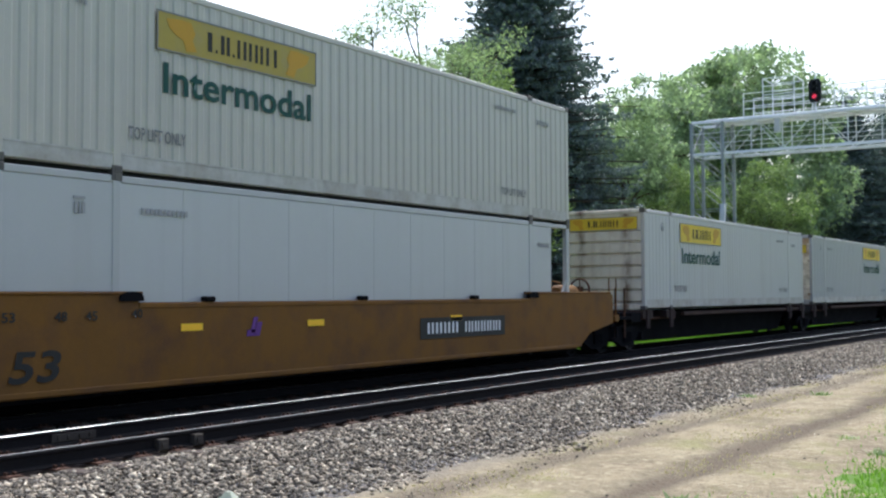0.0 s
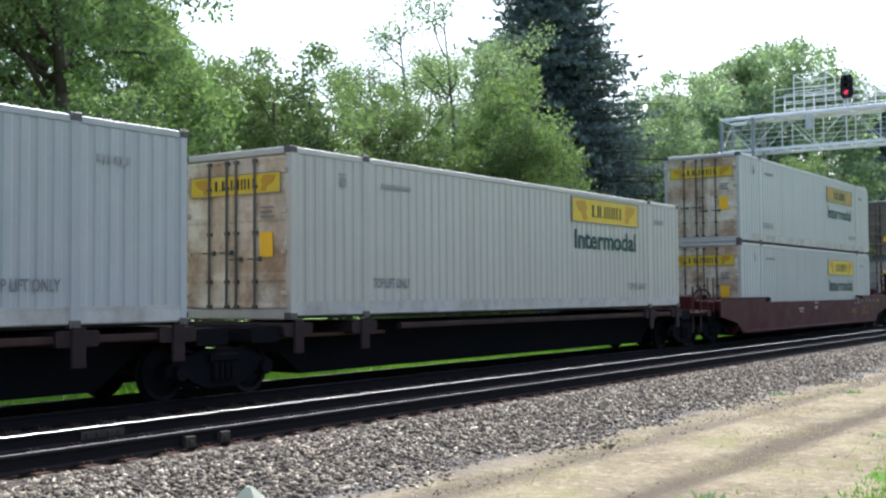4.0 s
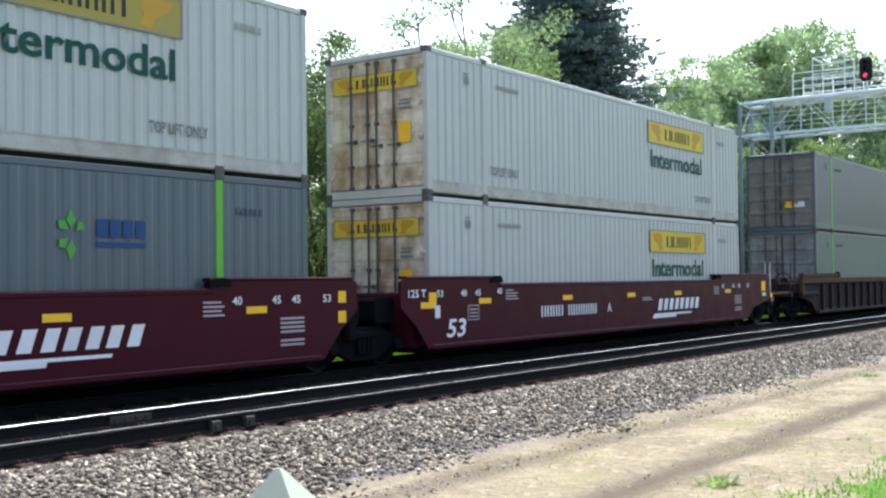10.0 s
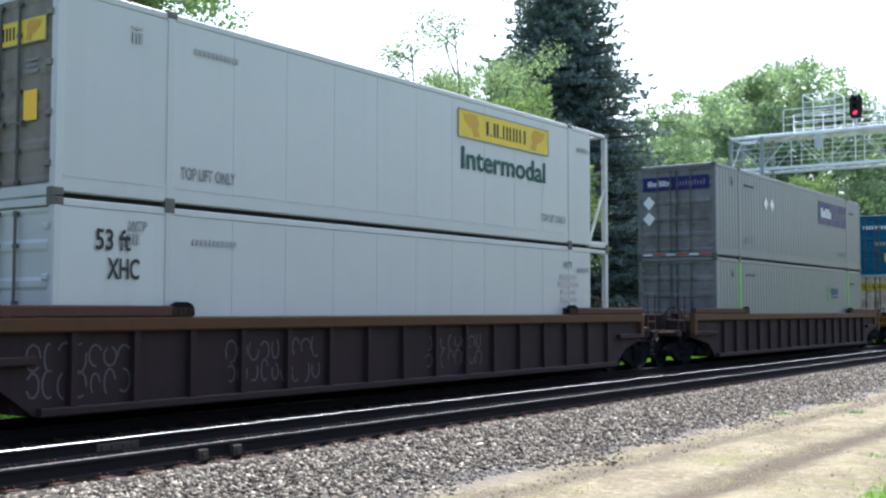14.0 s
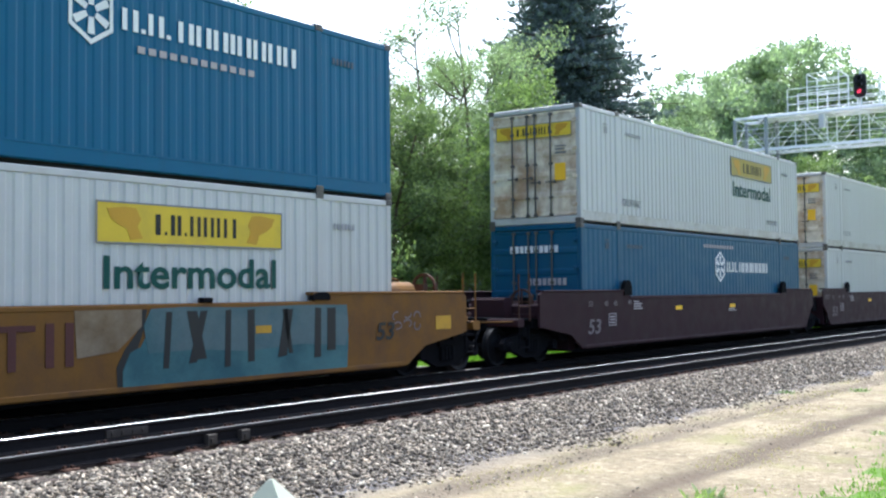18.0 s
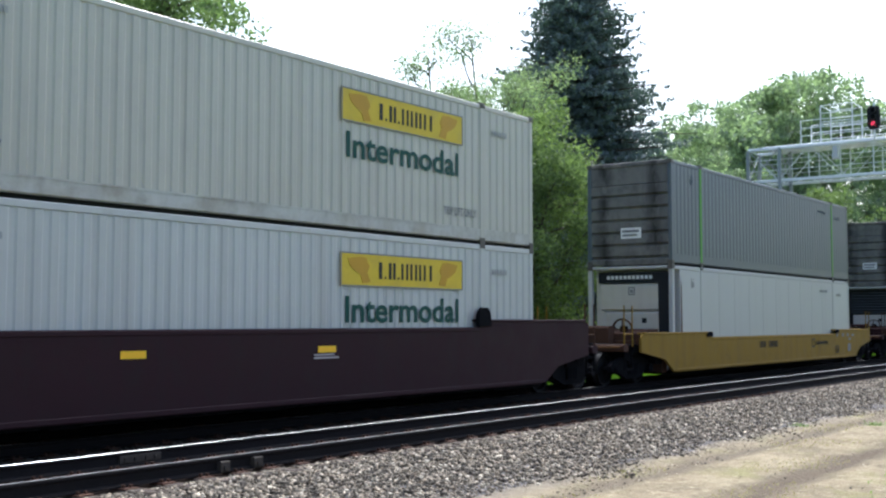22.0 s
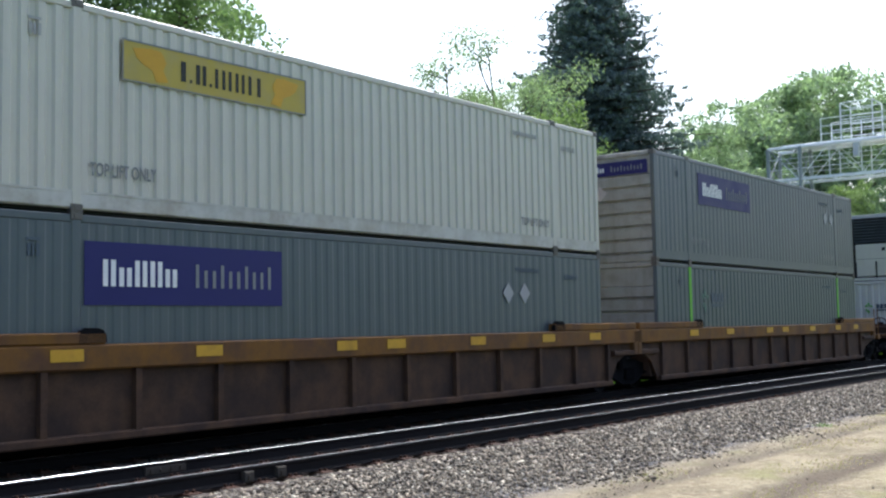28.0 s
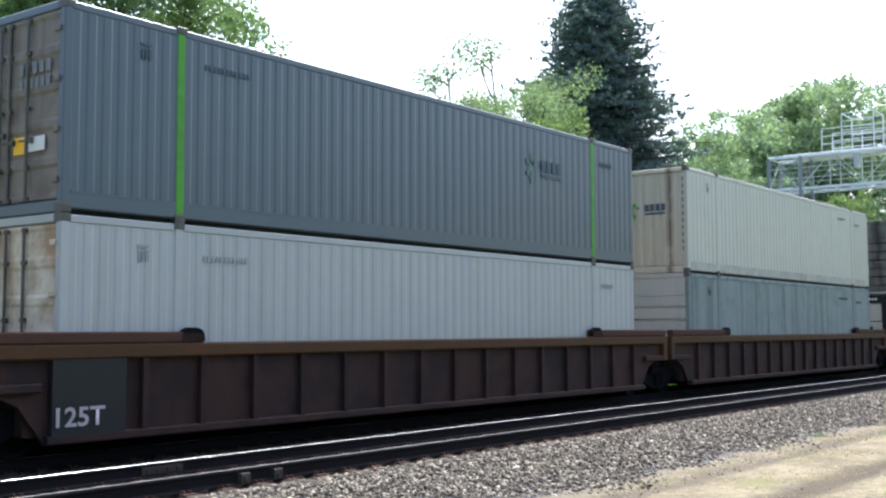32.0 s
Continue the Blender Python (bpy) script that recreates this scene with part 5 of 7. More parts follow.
        part("air_tank", piece(("tank",), lambda: Form().turned([(-0.5, 0.05), (-0.48, 0.14), (-0.4, 0.19), (0.4, 0.19), (0.48, 0.14), (0.5, 0.05)], 18), paint), parent, "air reservoir tank", pose(-9.2, 0.2, 1.55, 0, 0, 90))
    else:
        part("pipe_rail", piece(("piperail", rails.name), lambda: Form().tube((9.0, 0, 1.3), (9.0, 0, 1.95), 0.018).tube((9.0, 0, 1.95), (9.5, 0, 1.9), 0.018).tube((9.5, 0, 1.9), (9.75, 0, 1.7), 0.018).tube((9.75, 0, 1.7), (9.8, 0, 1.1), 0.018), rails), parent, "bent pipe handrail", pose(0, -0.3, 0))
        if paint in (yellow_well, red_brown):
            part("air_tank", piece(("tank", paint.name), lambda: Form().turned([(-0.5, 0.05), (-0.48, 0.16), (-0.4, 0.22), (0.4, 0.22), (0.48, 0.16), (0.5, 0.05)], 18), paint), parent, "painted air reservoir tank", pose(8.85, -0.75, 1.62, 0, 0, 90))
            part("brake_wheel", piece(("brake_wheel",), brake_wheel, rust_plate), parent, "round hand-brake wheel", pose(9.95, -0.65, 1.72, 0, 0, 90))
            part("brake_stand", piece(("bstand3",), lambda: Form().soft(-0.08, 0.08, -0.12, 0.12, 1.3, 1.8, 0.02).tube((0.05, 0, 1.75), (0.3, 0.1, 1.3), 0.03), rust_plate), parent, "low brake stand", pose(9.85, -0.65, 0))
    if hoses:
        part("air_hose", piece(("hose",), lambda: Form().tube((11.0, 0.3, 0.8), (11.3, 0.32, 0.5), 0.03).tube((11.3, 0.32, 0.5), (11.65, 0.3, 0.55), 0.03), rubber), parent, "rubber brake hose", q)


def plate_car(spec, m):
    """Well car with smooth side plates."""
    paint, sill, low, ledge = spec["paint"], spec.get("sill", 1.5), 0.29, spec.get("ledge", 0.15)
    L0 = 9.15 if spec["left"] == "joint" else 10.3
    R0 = 9.15 if spec["right"] == "joint" else 10.3
    c = empty("well_car", m, spec["label"], "rail car", "cars of the freight train")
    for yf in (-1, 1):
        out = side_outline(L0, R0, sill, low, ledge)
        y = -1.44 if yf < 0 else 1.38
        part("side_plate", piece(("side_plate", paint.name, L0, R0, sill, yf), lambda: Form().plate(out, y, y + 0.06), paint), c, "smooth steel side plate")
        yy = -1.45 if yf < 0 else 1.3
        part("top_chord", piece(("chord", paint.name, sill, yf), lambda: Form().soft(-5.8, 5.8, yy, yy + 0.15, sill - 0.09, sill + 0.004, 0.02), paint), c)
        for s in (-1, 1):
            e = L0 if s < 0 else R0
            x0, x1 = sorted((s * 5.75, s * (e - 0.15)))
            part("ledge", piece(("ledge", paint.name, x0, x1, sill, ledge, yf), lambda: Form().soft(x0, x1, yy - 0.01, yy + 0.2, sill + ledge - 0.04, sill + ledge + 0.01, 0.02), paint), c)
            part("bottom_chord", piece(("bchord", paint.name, yf), lambda: Form().soft(-8.2, 8.2, yy - 0.0, yy + 0.15, low - 0.02, low + 0.08, 0.02), paint), c) if s > 0 else None
    if paint in (red_brown, yellow_well):
        half = 0.22 if paint is red_brown else 0.09
        for x in (-4.4, -0.5, 3.4):
            part("pad", piece(("pad", half), lambda: Form().soft(-half, half, -0.07, 0.07, 0, 0.08, 0.03), truck_iron), c, "dark steel guide pad", pose(x, -1.4, sill + 0.004))
    finish_car(c, spec, paint, L0, R0)
    return c


def ribbed_car(spec, m):
    """Well car with a heavy top chord and upright ribs on recessed panels."""
    paint, chord, pitch = spec["paint"], spec.get("chord", ochre_chord), spec.get("pitch", 1.04)
    low, sill = 0.22, 1.5
    L0 = 9.55 if spec["left"] == "joint" else 10.2
    R0 = 9.55 if spec["right"] == "joint" else 9.8
    band = spec.get("band", 0.2)
    c = empty("well_car", m, spec["label"], "rail car", "cars of the freight train")
    for yf in (-1, 1):
        y = -1.35 if yf < 0 else 1.29
        out = side_outline(L0, R0, sill - 0.05, low, 0.0)
        part("side_plate", piece(("rside", paint.name, L0, R0, yf), lambda: Form().plate(out, y, y + 0.06), paint), c, "rusty recessed side panel")
        y0, y1 = (-1.47, -1.29) if yf < 0 else (1.29, 1.47)
        part("top_chord", piece(("rchord", chord.name, L0, R0, yf, band), lambda: Form().soft(-L0, R0, y0, y1, sill - band, sill, 0.025), chord), c, "worn ochre top chord")
        part("bottom_chord", piece(("rbot", paint.name, yf), lambda: Form().soft(-8.3, 8.3, y0 + 0.02, y1, low - 0.02, low + 0.1, 0.02), paint), c)
        for s in (-1, 1):
            e = L0 if s < 0 else R0
            x0, x1 = sorted((s * 5.75, s * (e - 0.1)))
            part("ledge", piece(("rledge", chord.name, x0, x1, yf), lambda: Form().soft(x0, x1, y0, y1, sill + 0.002, sill + 0.16, 0.02), chord if chord is ochre_top else rust_plate), c)
            x0, x1 = sorted((s * 8.4, s * e))
            part("end_chord", piece(("rend", paint.name, x0, x1, yf), lambda: Form().soft(x0, x1, y0 + 0.01, y1, 0.88, 1.0, 0.02), paint), c)
            part("post", piece(("rpost", chord.name, yf), lambda: Form().soft(-0.1, 0.1, y0, y1, 0.9, sill - 0.05, 0.02), chord), c, "", pose(s * (e - 0.1), 0, 0))
        n = int(16.4 / pitch)
        for i in range(n + 1):
            x = -n * pitch / 2 + i * pitch
            part("rib", piece(("rib", paint.name, yf, band), lambda: Form().plate([(-0.05, low + 0.06), (0.05, low + 0.06), (0.05, sill - band), (-0.05, sill - band)], min(y0 + 0.03, y1 - 0.03) if yf < 0 else 1.33, -1.34 if yf < 0 else 1.44), paint), c, "", pose(x, 0, 0))
    finish_car(c, spec, paint, L0, R0)
    return c


def scribble(w, h, seed):
    """Loose sprayed loops and slashes as thin bent strokes within w by h."""
    r = random.Random(seed)
    f = Form()
    n = max(3, int(w / 0.24))
    for row in (0, 1):
        for i in range(n):
            cx, cz = (i + 0.5) * w / n, h * (0.27 + 0.46 * row) + r.uniform(-0.03, 0.03)
            a0, turn, ra, rb = r.uniform(0, 6.28), r.uniform(2.4, 5.6), 0.38 * w / n * r.uniform(0.8, 1.3), 0.2 * h * r.uniform(0.8, 1.25)
            pts = [Vector((cx + ra * math.cos(a0 + turn * j / 7), 0, cz + rb * math.sin(a0 + turn * j / 7))) for j in range(8)]
            for p, q in zip(pts, pts[1:]):
                d = (q - p).normalized() * 0.014
                e = Vector((-d.z, 0, d.x))
                f.plate([tuple((p - e).xz), tuple((q - e).xz), tuple((q + e).xz), tuple((p + e).xz)], -0.005, 0)
    return f


def finish_car(c, spec, paint, L0, R0):
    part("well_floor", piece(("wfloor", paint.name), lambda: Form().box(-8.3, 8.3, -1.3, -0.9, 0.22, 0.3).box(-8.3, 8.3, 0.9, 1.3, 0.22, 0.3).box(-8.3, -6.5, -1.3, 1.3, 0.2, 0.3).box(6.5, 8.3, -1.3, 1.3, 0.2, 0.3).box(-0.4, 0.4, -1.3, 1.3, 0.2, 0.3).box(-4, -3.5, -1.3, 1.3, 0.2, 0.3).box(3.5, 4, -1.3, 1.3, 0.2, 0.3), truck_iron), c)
    big = 1.15 if paint in (maroon_dull, red_brown) else 0.6 if spec["kind"] is ribbed_car else 0.42
    for s in (-1, 1):
        for yy in (-1.42, 1.42):
            part("guide_block", piece(("guide", big), lambda: Form().plate([(-0.22, 0), (0.22, 0), (0.21, 0.18 * big), (0.16, 0.28 * big), (0.07, 0.33 * big), (-0.07, 0.33 * big), (-0.16, 0.27 * big), (-0.21, 0.17 * big)], -0.05, 0.05), truck_iron), c, "dark container guide block", pose(s * 5.95, yy, spec.get("sill", 1.5) + 0.02))
    for s, kind in ((-1, spec["left"]), (1, spec["right"])):
        if kind == "joint":
            q = Matrix() if s > 0 else pose(0, 0, 0, 0, 0, 180)
            part("end_platform", piece(("jplat", paint.name), lambda: Form().soft(8.35, 9.7, -0.45, 0.45, 0.78, 1.1, 0.03).soft(8.3, 8.55, -1.25, 1.25, 0.3, 1.35, 0.03), paint), c, "articulated end casting", q)
            part("end_gear", piece(("jgear",), lambda: Form().soft(9.0, 9.55, -1.15, 1.15, 0.82, 1.28, 0.06).soft(9.15, 9.45, -1.22, -0.8, 0.55, 1.42, 0.05).tube((8.9, -0.9, 1.45), (9.7, -0.7, 1.4), 0.035), truck_iron), c, "dark linkage and hoses between the cars", q)
            if paint is maroon:
                if s < 0:
                    part("marker", piece(("endplate",), lambda: Form().plate([(0, 0), (0.5, 0), (0.5, 0.3), (0.26, 0.3), (0.26, 0.12), (0, 0.12)], -0.004, 0), yellow_plate), c, "yellow reflective placard", pose(-8.55, -1.442, 1.05))
                for zz in (1.22, 0.88) if s > 0 else ():
                    part("marker", piece(("endplacard",), lambda: Form().box(0, 0.2, -0.004, 0, 0, 0.2), yellow_plate), c, "small yellow reflective placard", pose(s * 8.75 - 0.1, -1.442, zz))
            if s > 0:
                truck(c, 9.76)
        else:
            truck(c, s * 10.1)
            coupler(c, s * 10.9, s)
            end_gear(c, s, 11.1, spec.get("end_paint", paint), spec.get("rails", bright_steel), paint is maroon)
    y = -1.452
    for x in spec.get("tabs", ()):
        part("marker", piece(("tab", "chord" in spec), lambda: Form().box(0, 0.44, -0.004, 0.0, 0, 0.11) if "chord" not in spec else Form().box(0, 0.5, -0.004, 0.0, 0, 0.16), faded_marker if "chord" in spec else yellow_plate), c, "yellow reflective marker", pose(x, y - 0.024 if "chord" in spec else y + 0.006, spec.get("tab_z", 1.07)))
    for word, x, z, w, h, ink in spec.get("words", ()):
        part("lettering", words(word, w, h, ink, 0.004, 0.22 if word == "53" and h > 0.3 else 0.0), c, "painted marking", pose(x, y + spec.get("inset", 0.008) - 0.01, z))
    for i, (key, rects, x, z, ink, slant) in enumerate(spec.get("blocks", ())):
        letters(c, rects, ink, pose(x, y + spec.get("inset", 0.008) - (0.007 if key in ("numbers", "panelno", "tslab") else 0.0), z), slant, key in ("roadno", "panelno", "numbers", "ylno", "yword"))
    for x, z, w, h, seed, ink in spec.get("scribbles", ()):
        part("spray_paint", piece(("scribble", w, h, seed), lambda: scribble(w, h, seed), ink), c, "thin sprayed scrawl", pose(x, y + spec.get("inset", 0.008), z))
    for x0, x1, z0, z1 in spec.get("patches", ()):
        part("patch", piece(("patch", x0, z0), lambda: Form().box(x0, x1, -1.448, -1.352, z0, z1), black_ink), c, "black painted panel")
    for key, outline, x, z, ink in spec.get("paint_marks", ()):
        part("spray_paint", piece(("spray", key), lambda: Form().plate(outline, -0.005, 0), ink), c, "spray-painted shape", pose(x, y + 0.008 - {"stroke": 0.004, "over": 0.008, "shade": -0.004}.get(key.rstrip("0123456789").split("_")[0], 0.0), z))


def spine_car(spec, m):
    """Skeleton car: one central beam, end plates and four saddles."""
    c = empty("spine_car", m, spec["label"], "rail car", "cars of the freight train")
    part("centre_beam", piece(("spine",), lambda: Form().plate([(-8.9, 0.78), (-7.6, 0.62), (-7.0, 0.2), (7.0, 0.2), (7.6, 0.62), (8.9, 0.78), (8.9, 1.06), (-8.9, 1.06)], -0.55, 0.55), truck_iron), c, "dark welded centre beam")
    for x in (-6.15, 6.15, -7.9, 7.9):
        part("saddle", piece(("saddle",), lambda: Form().soft(-0.35, 0.35, -1.3, 1.3, 0.9, 1.12, 0.03).soft(-0.12, 0.12, -1.33, -1.27, 0.62, 1.16, 0.02), brown_well), c, "rusty container saddle", pose(x, 0, 0))
    for y in (-1.2, 1.2):
        part("side_rail", piece(("srail",), lambda: Form().soft(-5.0, 7.8, -0.06, 0.06, 0.94, 1.05, 0.02), rust_brown), c, "brown-yellow side beam", pose(0, y, 0))
        part("walkway", piece(("swalk",), lambda: Form().soft(-8.9, -5.3, -0.2, 0.2, 0.86, 0.92, 0.02), rust_plate), c, "", pose(0, y * 0.75, 0))
    for s, kind in ((-1, spec["left"]), (1, spec["right"])):
        part("end_plate", piece(("splate",), lambda: Form().soft(8.3, 8.95, -1.25, 1.25, 0.82, 1.08, 0.03), truck_iron), c, "", Matrix() if s > 0 else pose(0, 0, 0, 0, 0, 180))
        if kind == "joint":
            if s > 0:
                truck(c, 9.0)
        else:
            truck(c, s * 8.9)
            coupler(c, s * 9.9, s)
            for xx in (9.3, 9.9):
                for yy in (-1.2, 1.2):
                    part("grab_post", piece(("sgrab",), lambda: Form().tube((0, 0, 0.4), (0, 0, 1.75), 0.03), rust_plate), c, "rusty upright post", pose(s * xx, yy, 0))
            part("end_platform", piece(("splat2",), lambda: Form().soft(8.9, 10.4, -1.25, 1.25, 0.9, 0.98, 0.02).soft(8.9, 10.4, -0.4, 0.4, 0.7, 0.95, 0.03), truck_iron), c, "", Matrix() if s > 0 else pose(0, 0, 0, 0, 0, 180))
    return c

# ---- the train ----
TRAIN_Y = 14.0


# seconds, metres: small surges of the slack train about its even roll
SURGE = ((0, -0.15), (1, -0.14), (2, -0.02), (3, 0.0), (4, -0.03), (6, -0.1), (8, -0.15), (10, -0.02), (12, 0.08), (14, -0.06), (17.5, -0.12), (19, -0.02), (21.5, 0.1), (25, 0.08), (28, 0.0), (29, -0.05), (30, -0.33), (31, -0.05), (32, 0.0))


def run(t):
    """Metres that the train has gone: a steady roll that eases a little."""
    s = (t - 16.0) / 16.0
    return 14.177 * t + 9.02 * s * s - 1.82 * s ** 3 + float(np.interp(t, *zip(*SURGE)))


MOVING = []


def rolls(ob, x):
    """Puts a thing of the train at x (metres down the train) and keeps it for motions()."""
    z = ob.matrix_basis.translation.z
    ob.matrix_basis = pose(x - run(0), TRAIN_Y, z)
    MOVING.append((ob, x, z))
    return ob


def haul(nose, label, **k):
    d = dict(paint=white_paint, end=door_cream, side="ribs", nose=nose, mark="haul", label=label, category="shipping container")
    d.update(k)
    return d


def leafy_box(nose, label, paint, **k):
    d = dict(paint=paint, end=grey_door, side="ribs", nose=nose, mark="leaf", label=label, pitch=0.27, deep=0.01)
    d.update(k)
    return d


def reefer_box(nose, label, **k):
    d = dict(paint=clean_white, end=clean_white, side="reefer", nose=nose, mark="none", label=label, name="refrigerated_container", category="refrigerated container")
    d.update(k)
    return d


MARKS = [("40", -5.95, 1.28, 0.2, 0.13, white_ink), ("45", -6.75, 1.26, 0.2, 0.13, white_ink), ("48", -7.25, 1.26, 0.2, 0.13, white_ink), ("53", -8.05, 1.26, 0.2, 0.13, white_ink)]
ROAD_NO = ("roadno", [(0.25 * i, 0.25 * i + 0.19, 0, 0.24) for i in range(4)] + [(1.2 + 0.235 * i, 1.2 + 0.235 * i + 0.17, 0, 0.24) for i in range(6)], -4.15, 0.75, white_ink, 0.0)
RAIL_LOGO = ("raillogo", [(a + b, a + b + 0.21, 0.2, 0.5) for a in (0.0, 0.7, 1.38, 2.06) for b in (0.0, 0.35)] + [(-0.2, 2.2, 0.07, 0.12), (-0.25, 1.2, 0.0, 0.07)], 1.75, 0.52, white_ink, 0.35)
SMALL = ("small", [(0.0, 0.5, 0.0, 0.03), (0.0, 0.42, 0.06, 0.09), (0.0, 0.48, 0.12, 0.15), (0.0, 0.3, 0.18, 0.21)], -5.6, 1.16, faint_ink, 0.0)
SMALL2 = ("small2", [(0.0, 0.62, 0.0, 0.03), (0.0, 0.5, 0.05, 0.08)], 0.9, 1.0, faint_ink, 0.0)
SMALL3 = ("small3", [(0.0, 0.4, 0.0, 0.02), (0.0, 0.4, 0.28, 0.3), (0.0, 0.02, 0.02, 0.28), (0.38, 0.4, 0.02, 0.28), (0.06, 0.34, 0.06, 0.09), (0.06, 0.34, 0.13, 0.16), (0.06, 0.34, 0.2, 0.23)], -7.0, 0.78, faint_ink, 0.0)


LINES_A = ("lines_a", [(0, 0.55, 0.07 * i, 0.07 * i + 0.035) for i in range(7) if i != 2], 7.25, 0.56, faint_ink, 0.0)
LINES_B = ("lines_b", [(0, 0.42 - 0.06 * (i % 2), 0.065 * i, 0.065 * i + 0.03) for i in range(4)], 5.62, 1.08, faint_ink, 0.0)


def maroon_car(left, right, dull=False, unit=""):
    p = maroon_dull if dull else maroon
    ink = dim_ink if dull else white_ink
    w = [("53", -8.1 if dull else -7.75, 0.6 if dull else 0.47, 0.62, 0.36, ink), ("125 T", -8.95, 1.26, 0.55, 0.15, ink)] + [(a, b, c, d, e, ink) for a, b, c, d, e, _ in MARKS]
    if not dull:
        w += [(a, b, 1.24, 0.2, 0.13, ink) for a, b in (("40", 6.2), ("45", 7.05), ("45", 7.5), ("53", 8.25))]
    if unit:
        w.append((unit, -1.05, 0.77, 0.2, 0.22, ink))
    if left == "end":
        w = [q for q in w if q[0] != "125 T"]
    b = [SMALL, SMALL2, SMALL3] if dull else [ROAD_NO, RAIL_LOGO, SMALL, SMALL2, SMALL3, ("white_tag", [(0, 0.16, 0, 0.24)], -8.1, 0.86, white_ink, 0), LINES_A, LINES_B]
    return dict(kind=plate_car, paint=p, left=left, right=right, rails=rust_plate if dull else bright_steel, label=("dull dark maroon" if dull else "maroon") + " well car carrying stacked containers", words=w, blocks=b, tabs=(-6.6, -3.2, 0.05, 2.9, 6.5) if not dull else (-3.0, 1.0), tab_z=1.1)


def brown(left, right, **k):
    d = dict(kind=ribbed_car, paint=brown_well, left=left, right=right, label="rusty brown ribbed well car carrying stacked containers", pitch=1.04, rails=rust_plate, inset=0.1)
    d.update(k)
    return d


def ochre(left, right, **k):
    d = dict(kind=ribbed_car, paint=ochre_panel, chord=ochre_top, end_paint=ochre_top, left=left, right=right, label="brown and ochre ribbed well car carrying stacked containers", pitch=1.48, band=0.34, rails=yellow_well, tabs=(-6.6, -4.2, -1.2, 0.1, 2.6, 5.2, 7.2), tab_z=1.28, inset=0.1)
    d.update(k)
    return d


def graffiti():
    """A teal throw-up: a pale upper band of block letters that cannot be read over a deeper teal foot."""
    r = random.Random(4)

    def rough(pts, d=0.02):
        return [(a + r.uniform(-d, d), b + r.uniform(-d, d)) for a, b in pts]
    x, z = 1.85, 0.29
    foot = rough([(0.0, 0.04), (1.2, 0.03), (2.6, 0.04), (3.8, 0.03), (4.75, 0.04), (4.8, 0.6), (4.72, 1.0), (2.4, 1.05), (0.5, 1.02), (0.4, 0.8), (0.3, 0.6), (0.1, 0.52), (-0.03, 0.3)])
    band = rough([(0.42, 0.5), (1.3, 0.54), (2.4, 0.47), (3.6, 0.5), (4.72, 0.45), (4.78, 0.8), (4.74, 1.13), (3.6, 1.16), (2.2, 1.14), (1.1, 1.17), (0.46, 1.16), (0.36, 0.9)])
    out = [("field", foot, x, z, teal_spray), ("stroke_band", band, x, z, pale_teal), ("shade", [(-0.1, 0.02), (0.02, 0.02), (0.35, 0.85), (0.42, 1.17), (0.34, 1.17), (0.24, 0.82), (0.02, 0.58), (-0.12, 0.34)], x, z, black_ink)]
    for i, (a, lean, h) in enumerate(((0.75, 0.05, 0.8), (1.25, 0.22, 0.75), (1.42, -0.18, 0.7), (1.95, 0.02, 0.85), (2.45, 0.0, 0.8), (3.15, 0.16, 0.75), (3.35, -0.14, 0.7), (4.0, 0.02, 0.8), (4.35, 0.0, 0.7))):
        w = 0.05 + 0.025 * (i % 3)
        out.append(("over%d" % i, rough([(a - w, 1.08 - h), (a + w, 1.08 - h), (a + w + lean, 1.1), (a - w + lean, 1.1)], 0.01), x, z, black_ink))
    out.append(("over_spot", [(2.55, 0.72), (2.9, 0.72), (2.9, 0.84), (2.55, 0.84)], x, z, faded_marker))
    # a ghosted emblem in thin dull red bars beside it, and a pale primed patch
    for i, (a, b, c, d) in enumerate(((-2.75, -2.15, 0.86, 0.94), (-2.5, -2.38, 0.36, 0.86), (-2.05, -1.4, 0.88, 0.96), (-1.8, -1.68, 0.38, 0.88), (-1.25, -1.12, 0.4, 0.98), (-0.95, -0.82, 0.4, 0.98))):
        out.append(("stroke_bar%d" % i, [(a, c), (b, c), (b, d), (a, d)], x, z, ghost_red))
    out.append(("field_patch", rough([(-0.75, 0.5), (-0.1, 0.55), (0.3, 0.9), (0.33, 1.18), (-0.8, 1.15)]), x, z, primer))
    return out


